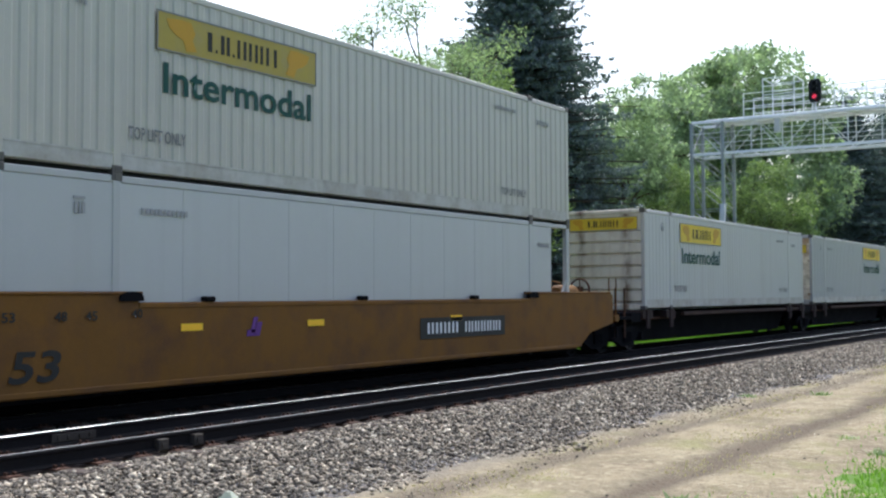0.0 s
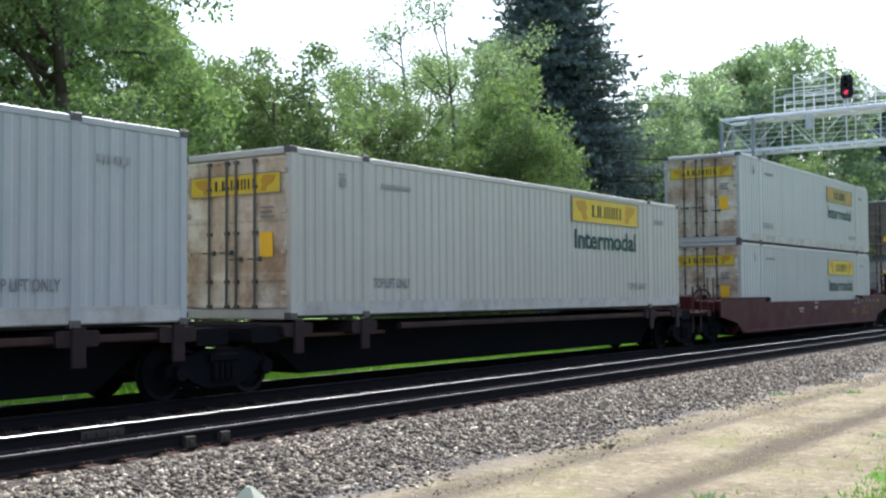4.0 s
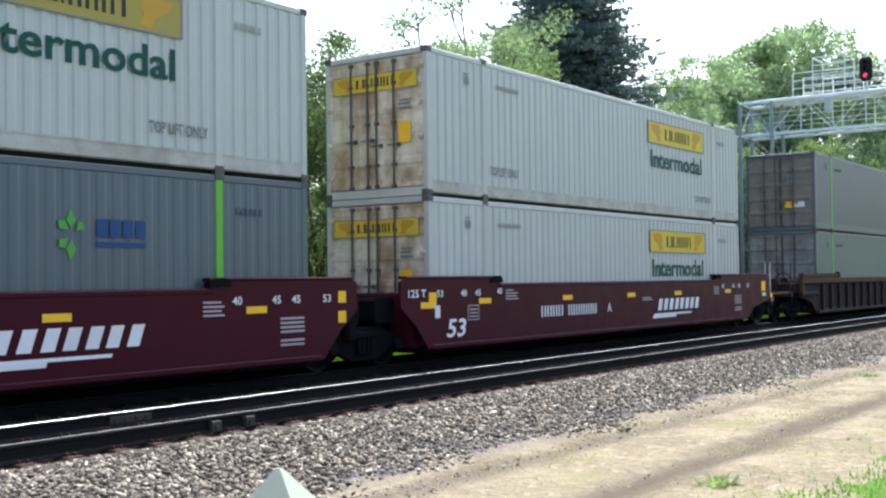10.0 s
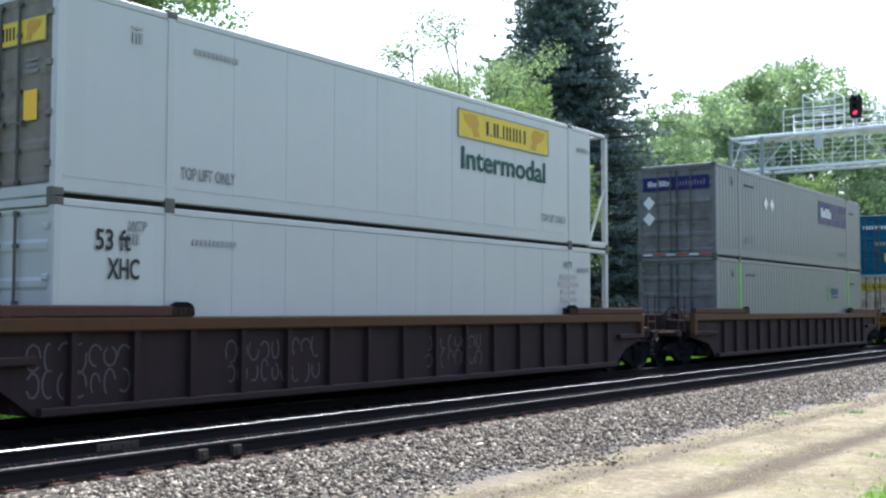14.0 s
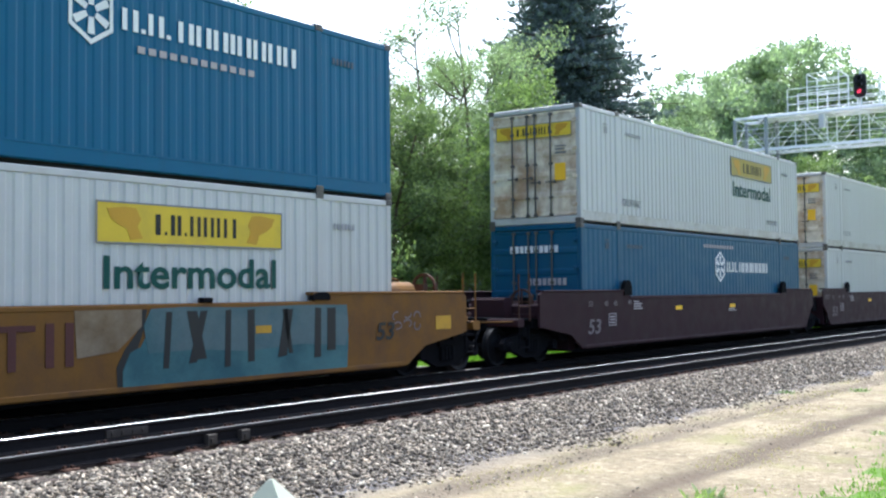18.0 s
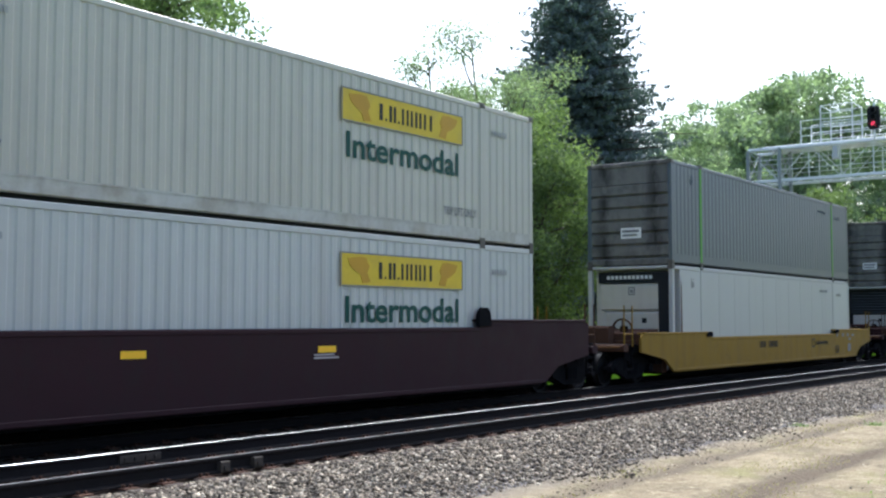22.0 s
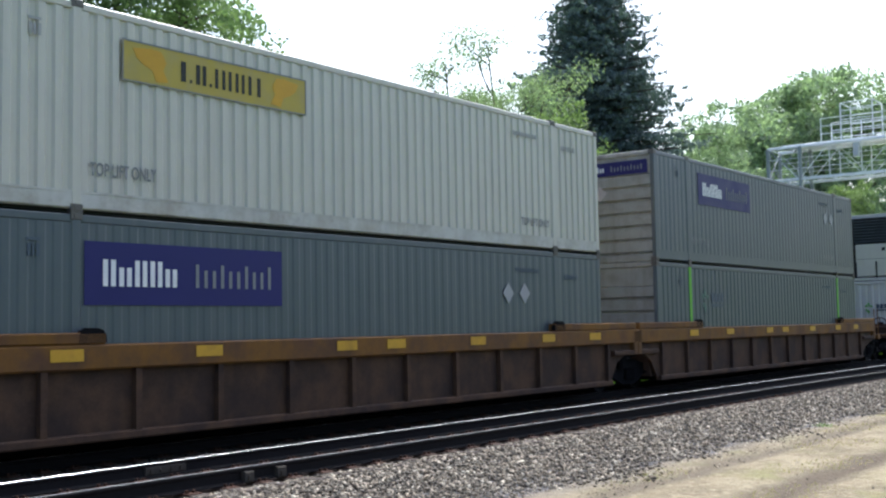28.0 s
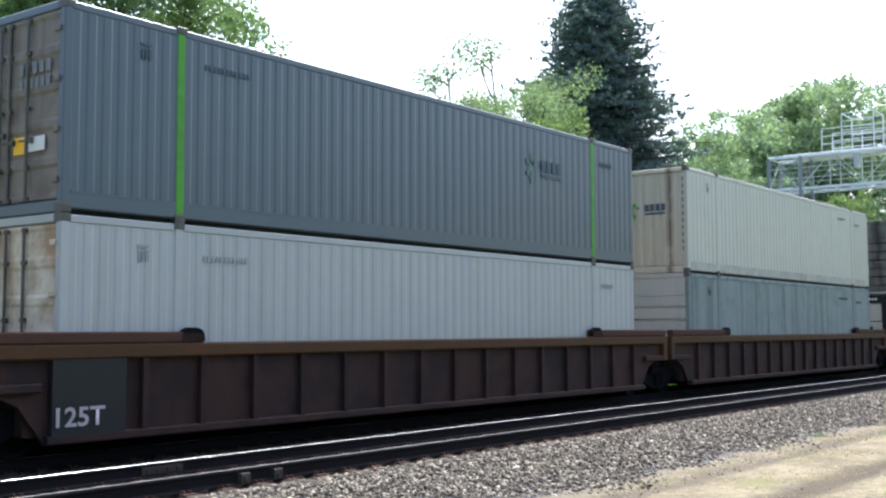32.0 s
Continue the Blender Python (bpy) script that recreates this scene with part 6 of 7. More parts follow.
YELLOW_W = [("53", -7.95, 0.47, 0.75, 0.42, black_ink)] + [(a, b, c, d, e, black_ink) for a, b, c, d, e, _ in MARKS]
CARS = [
    # metres down the train, height of the upper container's foot, car, lower container, upper container
    (19.6, 3.33, dict(kind=plate_car, paint=yellow_well, left="end", right="end", label="dull yellow well car carrying two stacked containers", words=YELLOW_W, tabs=(-5.0, -2.1, 2.4), rails=yellow_well,
                       blocks=[("panel", [(0, 3.3, 0, 0.42)], 1.3, 0.72, black_ink, 0), ("panelno", [(0.25 + 0.3 * i, 0.46 + 0.3 * i, 0.1, 0.32) for i in range(4)] + [(1.65 + 0.25 * i, 1.84 + 0.25 * i, 0.1, 0.32) for i in range(6)], 1.3, 0.722, white_ink, 0.0), ("scrawl", [(0, 0.3, 0, 0.1), (0.08, 0.18, 0.05, 0.3), (0.16, 0.3, 0.1, 0.22)], -3.6, 0.95, violet_ink, 0.3)]),
     reefer_box(1, "smooth white refrigerated container with an open rear frame"), haul(-1, "cream ribbed container with a yellow sign and green lettering", paint=cream_paint, sign=faded_sign)),
    (40.48, 1.14, dict(kind=spine_car, left="end", right="joint", label="dark skeleton car carrying one container"), None, haul(-1, "white container with rusty streaks on its ribbed nose", pitch=0.24, deep=0.01, end=rusty_nose, sign_at=(0.03, 0.1))),
    (58.06, 1.14, dict(kind=spine_car, left="joint", right="joint", label="dark skeleton car carrying one container"), None, haul(1, "grey-white ribbed container with a yellow sign", sign_at=(-0.7, 0.16), paint=dull_white)),
    (76.47, 1.17, dict(kind=spine_car, left="joint", right="end", label="dark skeleton car carrying one container"), None, haul(1, "off-white ribbed container with rust-stained cream doors", paint=cream_paint, sign_at=(0.0, 0.2))),
    (97.69, 3.22, dict(kind=plate_car, paint=maroon_faded, left="end", right="end", sill=1.25, ledge=0.16, label="faded maroon well car carrying two stacked containers", rails=rust_plate,
                       words=[("53", 5.95, 0.62, 0.5, 0.36, ochre_ink)],
                       blocks=[("fline", [(0.0, 0.8, 0, 0.05), (0.05, 0.7, 0.1, 0.15)], 4.4, 0.72, ochre_ink, 0.0), ("ftags", [(0, 0.22, 0, 0.26), (0.45, 0.95, 0.02, 0.26), (1.2, 1.38, 0.08, 0.22), (1.95, 2.15, 0.08, 0.22), (2.5, 2.7, 0.08, 0.22), (3.1, 3.3, 0.08, 0.22)], 4.85, 1.06, dim_ink, 0.0), ("fbox", [(0, 0.5, 0, 0.03), (0, 0.5, 0.27, 0.3), (0, 0.03, 0.03, 0.27), (0.47, 0.5, 0.03, 0.27)], 6.6, 0.66, ochre_ink, 0.15),
                               ("fend", [(0, 0.4, 0, 0.14)], 8.6, 1.12, ochre_ink, 0.0), ("frow", [(0, 0.6, 0.1, 0.16), (0.1, 0.5, 0, 0.05), (1.9, 2.4, 0.3, 0.36), (1.95, 2.3, 0.1, 0.2)], -2.6, 0.85, faint_ink, 0.0)]), haul(1, "white ribbed container in the well"), haul(1, "grey-white ribbed container with a faded sign, stacked on another", sign=faded_sign)),
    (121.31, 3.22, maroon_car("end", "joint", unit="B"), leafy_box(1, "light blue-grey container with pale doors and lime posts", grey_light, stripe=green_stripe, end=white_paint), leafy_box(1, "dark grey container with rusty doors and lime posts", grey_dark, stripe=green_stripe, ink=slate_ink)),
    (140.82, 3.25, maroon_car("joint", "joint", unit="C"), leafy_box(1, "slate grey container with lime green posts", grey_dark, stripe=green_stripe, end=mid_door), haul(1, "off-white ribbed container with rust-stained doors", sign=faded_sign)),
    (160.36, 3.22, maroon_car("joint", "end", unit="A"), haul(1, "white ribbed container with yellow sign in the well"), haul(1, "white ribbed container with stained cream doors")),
    (184.21, 3.24, brown("end", "end"), leafy_box(1, "blue-grey container with pale doors and lime posts", grey_blue, stripe=green_stripe, end=pale_door), leafy_box(1, "dark slate container with brown stained doors", grey_dark, stripe=green_stripe)),
    (207.64, 3.12, brown("end", "end", scribbles=[(-8.5, 0.4, 1.7, 0.8, 11, ghost_ink), (-5.0, 0.4, 2.2, 0.8, 12, ghost_ink), (0.2, 0.45, 2.0, 0.7, 13, ghost_ink)]), reefer_box(1, "smooth white refrigerated container in the well", words=[("53 ft", -7.4, 2.2, 0.6, 0.3, black_ink), ("XHC", -7.2, 1.8, 0.56, 0.3, black_ink), ("WTP", -6.85, 2.5, 0.34, 0.14, grey_ink), ("WTP", 5.75, 2.35, 0.42, 0.17, grey_ink)], lines=(5.5, 1.55)), haul(1, "smooth white container with dark grimy doors", paint=clean_white, side="reefer", end=grey_door, sign_at=(-0.3, 0.08), name="refrigerated_container", category="refrigerated container")),
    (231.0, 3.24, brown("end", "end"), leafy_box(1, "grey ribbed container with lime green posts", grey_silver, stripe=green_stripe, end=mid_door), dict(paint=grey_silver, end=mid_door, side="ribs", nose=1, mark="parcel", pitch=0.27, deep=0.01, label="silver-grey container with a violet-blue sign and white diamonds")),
    (255.32, 3.36, dict(kind=plate_car, paint=yellow_well, left="end", right="end", label="yellow well car with teal spray-painted letters", words=YELLOW_W + [("53", 7.4, 0.78, 0.5, 0.32, black_ink)], tabs=(-5.0, -2.1), rails=yellow_well,
                        blocks=[("panel", [(0, 2.6, 0, 0.36)], -4.4, 0.85, black_ink, 0), ("panelno", [(0.2 + 0.24 * i, 0.38 + 0.24 * i, 0.1, 0.28) for i in range(4)] + [(1.3 + 0.19 * i, 1.44 + 0.19 * i, 0.1, 0.28) for i in range(6)], -4.4, 0.852, white_ink, 0.0),
                                ("end_tag", [(0, 0.5, 0, 0.26)], 9.25, 0.92, faded_marker, 0.0)], scribbles=[(7.9, 0.95, 0.9, 0.36, 21, dim_ink)], paint_marks=graffiti()),
     haul(1, "white ribbed container with a yellow sign in the well", sign_at=(-0.22, -0.03)), dict(paint=blue_glare, end=blue_glare, side="ribs", nose=1, mark="broker", pitch=0.27, deep=0.01, label="deep blue container with a white ring emblem", toplift=False)),
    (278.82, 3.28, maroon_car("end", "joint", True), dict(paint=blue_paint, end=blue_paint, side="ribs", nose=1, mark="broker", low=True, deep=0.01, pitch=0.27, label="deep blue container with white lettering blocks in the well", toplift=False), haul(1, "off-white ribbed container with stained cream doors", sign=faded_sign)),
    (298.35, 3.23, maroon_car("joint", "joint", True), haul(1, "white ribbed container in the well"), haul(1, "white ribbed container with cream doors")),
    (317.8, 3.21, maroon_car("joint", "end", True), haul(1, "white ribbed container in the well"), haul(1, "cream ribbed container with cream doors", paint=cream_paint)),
    # end_paint swaps yellow for dark rust_plate: shade at the car ends done by colour
    (341.17, 3.17, dict(kind=plate_car, paint=yellow_bright, left="end", right="end", sill=1.17, end_paint=rust_plate, label="golden yellow well car with low sides", tabs=(), rails=yellow_bright, words=[("53", 5.75, 0.45, 0.4, 0.3, black_ink)],
                        blocks=[("ylno", [(0.2 * i, 0.2 * i + 0.15, 0, 0.2) for i in range(3)] + [(0.8 + 0.17 * i, 0.93 + 0.17 * i, 0, 0.2) for i in range(5)], -2.0, 0.8, black_ink, 0.0), ("yring", [(0, 0.3, 0.26, 0.3), (0, 0.3, 0, 0.04), (0, 0.04, 0.04, 0.26), (0.26, 0.3, 0.04, 0.26)], 3.1, 0.72, black_ink, 0.0), ("yword", [(0.16 * i, 0.16 * i + 0.12, 0.05, 0.17) for i in range(9)], 3.5, 0.75, black_ink, 0.0), ("ytag", [(0, 0.35, 0, 0.28), (0.1, 0.4, 0.42, 0.5)], 7.3, 0.5, grey_ink, 0.0), ("yrow", [(0.0, 0.16, 0, 0.12), (0.7, 0.9, 0, 0.14), (1.3, 1.5, 0, 0.12), (1.9, 2.2, 0, 0.1)], 5.9, 1.05, grey_ink, 0.0)]),
     reefer_box(-1, "white refrigerated container with its cooling unit in an open frame"), leafy_box(-1, "slate grey container with a grimy ribbed nose", grey_dark, stripe=dull_stripe, ink=slate_ink, nose_mark="plate", end=nose_grey, mark="none")),
    (364.9, 3.2, dict(kind=plate_car, paint=red_brown, left="end", right="end", scribbles=[(-7.95, 0.52, 0.95, 0.62, 5, faint_ink), (0.35, 1.12, 1.3, 0.3, 8, faint_ink)], paint_marks=[("field_rust", [(2.0, 0.34), (6.0, 0.34), (6.0, 1.4), (2.05, 1.42)], 0, 0, rust_field), ("stroke_silver", [(0.4, 0.75), (0.62, 0.62), (1.0, 0.92), (1.86, 1.02), (1.84, 0.4), (1.6, 0.3), (1.5, 0.84), (1.05, 0.7), (0.72, 0.42), (0.46, 0.5)], 0, 0, silver_spray), ("field_red", [(0.5, 0.9), (1.8, 1.02), (1.8, 1.2), (0.5, 1.22)], 0, 0, rust_field)] + [("over%d" % i, [(a, c), (b, c), (b, d), (a, d)], 0, 0, overspray) for i, (a, b, c, d) in enumerate(((-5.75, -5.42, 1.16, 1.36), (-4.15, -3.05, 1.18, 1.38), (-2.8, -1.7, 1.18, 1.42), (-3.7, -3.0, 0.45, 0.7), (-2.7, -1.55, 0.52, 0.7), (-5.9, -5.0, 0.5, 0.7)))], label="dark red-brown well car with spray paint and a block emblem", rails=rust_plate, tabs=(-2.0, 4.9), tab_z=0.85,
                      blocks=[("numpanel", [(0, 3.2, 0, 0.44)], -4.75, 0.72, black_ink, 0.0), ("numbers", [(0.25 + 0.25 * i, 0.43 + 0.25 * i, 0.12, 0.34) for i in range(4)] + [(1.55 + 0.25 * i, 1.73 + 0.25 * i, 0.12, 0.34) for i in range(6)], -4.75, 0.722, faint_ink, 0.0), ("tpanel", [(0, 2.7, 0, 0.62)], 2.3, 0.72, black_ink, 0), ("tslab", [(0.2, 0.85, 0.14, 0.5), (1.02, 1.67, 0.14, 0.5), (1.84, 2.49, 0.14, 0.5)], 2.3, 0.722, white_ink, 0.0)]),
     reefer_box(-1, "white refrigerated container with a black condenser on its end", dark_top=True, code=(-7.3, 2.2), deep_end=0.66), leafy_box(-1, "slate grey container with a dirty ribbed nose", grey_dark, stripe=dull_stripe, ink=slate_ink, nose_mark="plate", end=nose_grey, mark="none")),
    (388.95, 3.25, ochre("end", "joint"), reefer_box(-1, "off-white refrigerated container with its cooling unit", paint=warm_white), leafy_box(-1, "aged white ribbed container with a leaf emblem on its nose", warm_white, end=drip_nose, upright=True, nose_mark="leaf", mark="none")),
    (408.0, 3.26, ochre("joint", "joint"), dict(paint=grey_mid, end=nose_pale, side="ribs", nose=-1, mark="parcel", pitch=0.27, deep=0.01, label="blue-grey container with a violet-blue sign", toplift=False), haul(-1, "cream ribbed container with a yellow sign and no lettering", paint=cream_paint, end=door_cream, intermodal=False, sign=faded_sign, deep=0.032)),
    (427.1, 3.22, ochre("joint", "end"), leafy_box(-1, "blue-grey container with a green leaf emblem", grey_mid, end=nose_pale, stripe=green_stripe, ink=slate_ink, deep=0.018, nose_mark="none"), dict(paint=grey_mid, end=nose_pale, side="ribs", nose=-1, mark="parcel", pitch=0.27, deep=0.01, label="silver-grey container with a violet-blue sign", shift=0.55)),
    (450.3, 3.24, brown("end", "joint", paint=rust_brown), leafy_box(-1, "white corrugated container with a leaf emblem", white_paint, end=white_paint, upright=True, nose_mark="leaf", mark="none"), reefer_box(-1, "white refrigerated container with a black condenser", dark_top=True)),
    (469.33, 3.25, brown("joint", "joint", paint=rust_brown, inset=0.0, words=[("125T", -8.2, 0.42, 0.75, 0.26, faint_ink)], patches=[(-8.25, -7.1, 0.27, 1.3)]), leafy_box(1, "white corrugated container with cream doors", dull_white, end=door_cream, mark="none"), leafy_box(1, "dark slate container with dirty grey doors and lime posts", grey_dark, stripe=dull_stripe, ink=slate_ink)),
    (488.67, 3.21, brown("joint", "joint", paint=rust_brown), leafy_box(-1, "grey-green weathered container in the well", grey_green, end=white_paint, side="flat", nose_mark="none", mark="none"), leafy_box(-1, "aged white container with a leaf emblem on its nose", warm_white, end=drip_nose, upright=True, nose_mark="leaf", mark="none")),
    (508.0, 3.21, brown("joint", "end", paint=rust_brown), reefer_box(-1, "white refrigerated container with its cooling unit"), leafy_box(-1, "dark slate container with lime posts", grey_dark, stripe=dull_stripe, ink=slate_ink, nose_mark="plate", end=nose_grey, mark="none")),
]


def build_train():
    for u, z, spec, low, top in CARS:
        x = u + HX
        rolls(spec["kind"](spec, pose(0, 0, 0)), x)
        if low:
            rolls(container(low, pose(0, 0, z - CH)), x)
        rolls(container(top, pose(0, 0, z + (0.004 if low else 0.0))), x)


build_train()


def motions():
    times = range(33)
    for ob, x, z in MOVING:
        walk(ob, [(t, pose(x - run(t), TRAIN_Y, z)) for t in times])
    # wheels roll on the rails: one row for each thirtieth of a second
    steps = [i / 30 for i in range(0, 961)]
    for w in WHEELS:
        x = w.matrix_basis.translation.x
        walk(w, [(t, pose(x, 0, 0.42, 0, -math.degrees((run(t) - run(0)) / 0.42), 0)) for t in steps])

# ---- trees ----
def leaf_mesh(name, centres, spread, per, size, material, seed, flat=0.0):
    """Leaves as small four-cornered blades in clumps round the centres."""
    r = np.random.RandomState(seed)
    c = np.repeat(np.asarray(centres, float), per, axis=0)
    n = len(c)
    s = np.repeat(np.broadcast_to(np.asarray(spread, float), (len(centres),)), per)
    d = r.normal(size=(n, 3))
    d /= np.linalg.norm(d, axis=1, keepdims=True)
    p = c + d * (s * r.uniform(0.15, 1.0, n) ** 0.6)[:, None] * np.array([1, 1, 0.8])
    u = r.normal(size=(n, 3))
    u[:, 2] -= 0.35
    u /= np.linalg.norm(u, axis=1, keepdims=True)
    w = np.cross(u, r.normal(size=(n, 3)))
    w /= np.linalg.norm(w, axis=1, keepdims=True) + 1e-9
    q = (size * r.uniform(0.6, 1.35, n))[:, None]
    v = np.stack([p - u * q * 0.5, p + w * q * 0.32, p + u * q * 0.5, p - w * q * 0.32], 1).reshape(-1, 3)
    me = bpy.data.meshes.new(name)
    me.vertices.add(n * 4)
    me.vertices.foreach_set("co", v.ravel())
    me.loops.add(n * 4)
    me.loops.foreach_set("vertex_index", np.arange(n * 4, dtype=np.int32))
    me.polygons.add(n)
    me.polygons.foreach_set("loop_start", np.arange(0, n * 4, 4, dtype=np.int32))
    me.materials.append(material)
    me.update(calc_edges=True)
    return me


maple_leaf = leafy("maple_leaf", (0.08, 0.12, 0.062), (0.23, 0.3, 0.14), 0.55)
willow_leaf = leafy("willow_leaf", (0.08, 0.11, 0.055), (0.21, 0.265, 0.125), 0.5)
fresh_leaf = leafy("fresh_leaf", (0.09, 0.125, 0.055), (0.22, 0.28, 0.12), 0.5)
# distant grove and spruce greens are paled, with haze mixed into the leaf colour
hazy_leaf = leafy("hazy_leaf", (0.14, 0.18, 0.125), (0.34, 0.405, 0.285), 0.5)
spruce_leaf = leafy("spruce_needles", (0.09, 0.12, 0.13), (0.19, 0.235, 0.24), 0.25)
twig_leaf = leafy("twig_leaf", (0.14, 0.18, 0.115), (0.31, 0.37, 0.235), 0.55)


def limb(f, a, b, r0, r1, rnd, bend=0.12):
    """A bent, tapering limb in three lengths."""
    a, b = Vector(a), Vector(b)
    pts = [a]
    for k in (0.35, 0.7):
        o = Vector((rnd.uniform(-1, 1), rnd.uniform(-1, 1), rnd.uniform(-0.4, 0.6))) * (b - a).length * bend
        pts.append(a.lerp(b, k) + o)
    pts.append(b)
    for i in range(3):
        q0, q1 = r0 + (r1 - r0) * i / 3, r0 + (r1 - r0) * (i + 1) / 3
        f.tube(pts[i], pts[i + 1], q0, q1, k=7)
    return pts


def broadleaf(key, h, rad, foot, leaf, per, size, seed, stems=1, clumps=130, open_=0.0, spread=0.75):
    """Meshes of a tree: limbs that fork, and clumps of leaves on and round their tips."""
    rnd = random.Random(seed)
    f = Form()
    tips = []
    for s in range(stems):
        a = 2 * math.pi * s / stems + rnd.uniform(-0.4, 0.4)
        base = Vector((0.25 * math.cos(a), 0.25 * math.sin(a), -0.3)) * (1 if stems > 1 else 0)
        lean = rad * (0.45 if stems > 1 else 0.08)
        top = Vector((lean * math.cos(a), lean * math.sin(a), h * rnd.uniform(0.62, 0.75)))
        r0 = 0.017 * h / (stems ** 0.35)
        trunk = limb(f, base, top, r0, r0 * 0.35, rnd, 0.05)
        for i in range(int(16 / stems) + 3):
            k = rnd.uniform(0.3, 1.0)
            o = trunk[0].lerp(trunk[-1], k)
            an = rnd.uniform(0, 2 * math.pi)
            el = rnd.uniform(-0.1, 0.9)
            ln = rad * rnd.uniform(0.55, 0.95) * (1.1 - 0.35 * k)
            e = o + Vector((math.cos(an) * math.cos(el), math.sin(an) * math.cos(el), math.sin(el) + 0.15)) * ln
            b = limb(f, o, e, r0 * 0.33, r0 * 0.08, rnd)
            tips += [b[2], e]
            for j in range(3):
                q = b[1].lerp(e, rnd.uniform(0.2, 0.9))
                e2 = q + Vector((rnd.uniform(-1, 1), rnd.uniform(-1, 1), rnd.uniform(-0.3, 0.9))).normalized() * ln * rnd.uniform(0.3, 0.5)
                f.tube(q, e2, r0 * 0.09, r0 * 0.03, k=5)
                tips.append(e2)
    # fill an uneven crown
    cz, rz = (foot + h) / 2, (h - foot) / 2
    while len(tips) < clumps:
        p = Vector((rnd.gauss(0, 1), rnd.gauss(0, 1), rnd.gauss(0, 1))).normalized() * rnd.uniform(0.45, 1.0) ** 0.5
        lump = 0.72 + 0.45 * noise.noise(p * 2.1 + Vector((seed, 0, 0)))
        q = Vector((p.x * rad * lump, p.y * rad * lump, cz + p.z * rz * (0.75 + 0.3 * lump)))
        if noise.noise(q * 0.7 + Vector((0, seed, 0))) > -0.28 + open_:
            tips.append(q)
    tips = [t for t in tips if t.z > foot * 0.8]
    sp = [spread * rnd.uniform(0.55, 1.25) for _ in tips]
    return f.mesh("trunk", bark, smooth=True), leaf_mesh("crown", [tuple(t) for t in tips], sp, per, size, leaf, seed)


TREE_KINDS = {}


def plant(kind, x, y, turn, s, label, name="tree", make=None):
    if kind not in TREE_KINDS:
        TREE_KINDS[kind] = make()
    trunk, crown = TREE_KINDS[kind]
    ob = empty(name, pose(x, y, -0.5 - 0.0078 * math.hypot(x, y), 0, 0, turn) @ Matrix.Scale(s, 4), label, "tree", "trees behind the line")
    part("trunk", trunk, ob, "rough grey-brown trunk and limbs")
    part("crown", crown, ob, "many small green leaves")
    return ob


def spruce(h, rad, seed):
    """Tiers of drooping boughs with upturned tips, close together and shorter towards the top."""
    rnd = random.Random(seed)
    f = Form()
    f.tube((0, 0, -0.3), (0, 0, h), 0.014 * h, 0.02, k=9)
    cent, spr = [], []
    z = h * 0.05
    while z < h - 0.2:
        k = 1 - z / h
        r = rad * k ** 0.58 * rnd.uniform(0.76, 1.06) + 0.1
        n = int(10 + 8 * k)
        a0 = rnd.uniform(0, 6.28)
        for i in range(n):
            a = a0 + 2 * math.pi * i / n + rnd.uniform(-0.2, 0.2)
            rr = r * rnd.uniform(0.72, 1.12)
            d = Vector((math.cos(a), math.sin(a), 0))
            side = Vector((-d.y, d.x, 0))
            zz = z + rnd.uniform(-0.15, 0.15)

            def bough(q):
                return Vector((0, 0, zz)) + d * rr * q + Vector((0, 0, rr * (0.02 * q - 0.5 * q * q + 0.36 * q ** 4)))
            for q0, q1 in ((0.0, 0.5), (0.5, 1.0)):
                f.tube(bough(q0), bough(q1), 0.012 * rr * (1.2 - q0) + 0.006, 0.012 * rr * (1.2 - q1) + 0.003, k=4)
            for q in np.linspace(0.15, 1.0, max(4, int(rr * 4.4))):
                w = 0.34 * rr * (1 - q) ** 0.8 * min(1, q * 3)
                for e in (-1, 0, 1) if w > 0.25 else (0,):
                    p = bough(q) + side * e * w + Vector((0, 0, -0.12 - 0.12 * abs(e)))
                    cent.append(tuple(p + Vector((rnd.uniform(-0.1, 0.1), rnd.uniform(-0.1, 0.1), rnd.uniform(-0.08, 0.05)))))
                    spr.append(0.13 + 0.2 * (1 - q))
        z += 0.34 + 0.3 * k
    return f.mesh("trunk", bark), leaf_mesh("crown", cent, spr, 9, 0.17, spruce_leaf, seed)


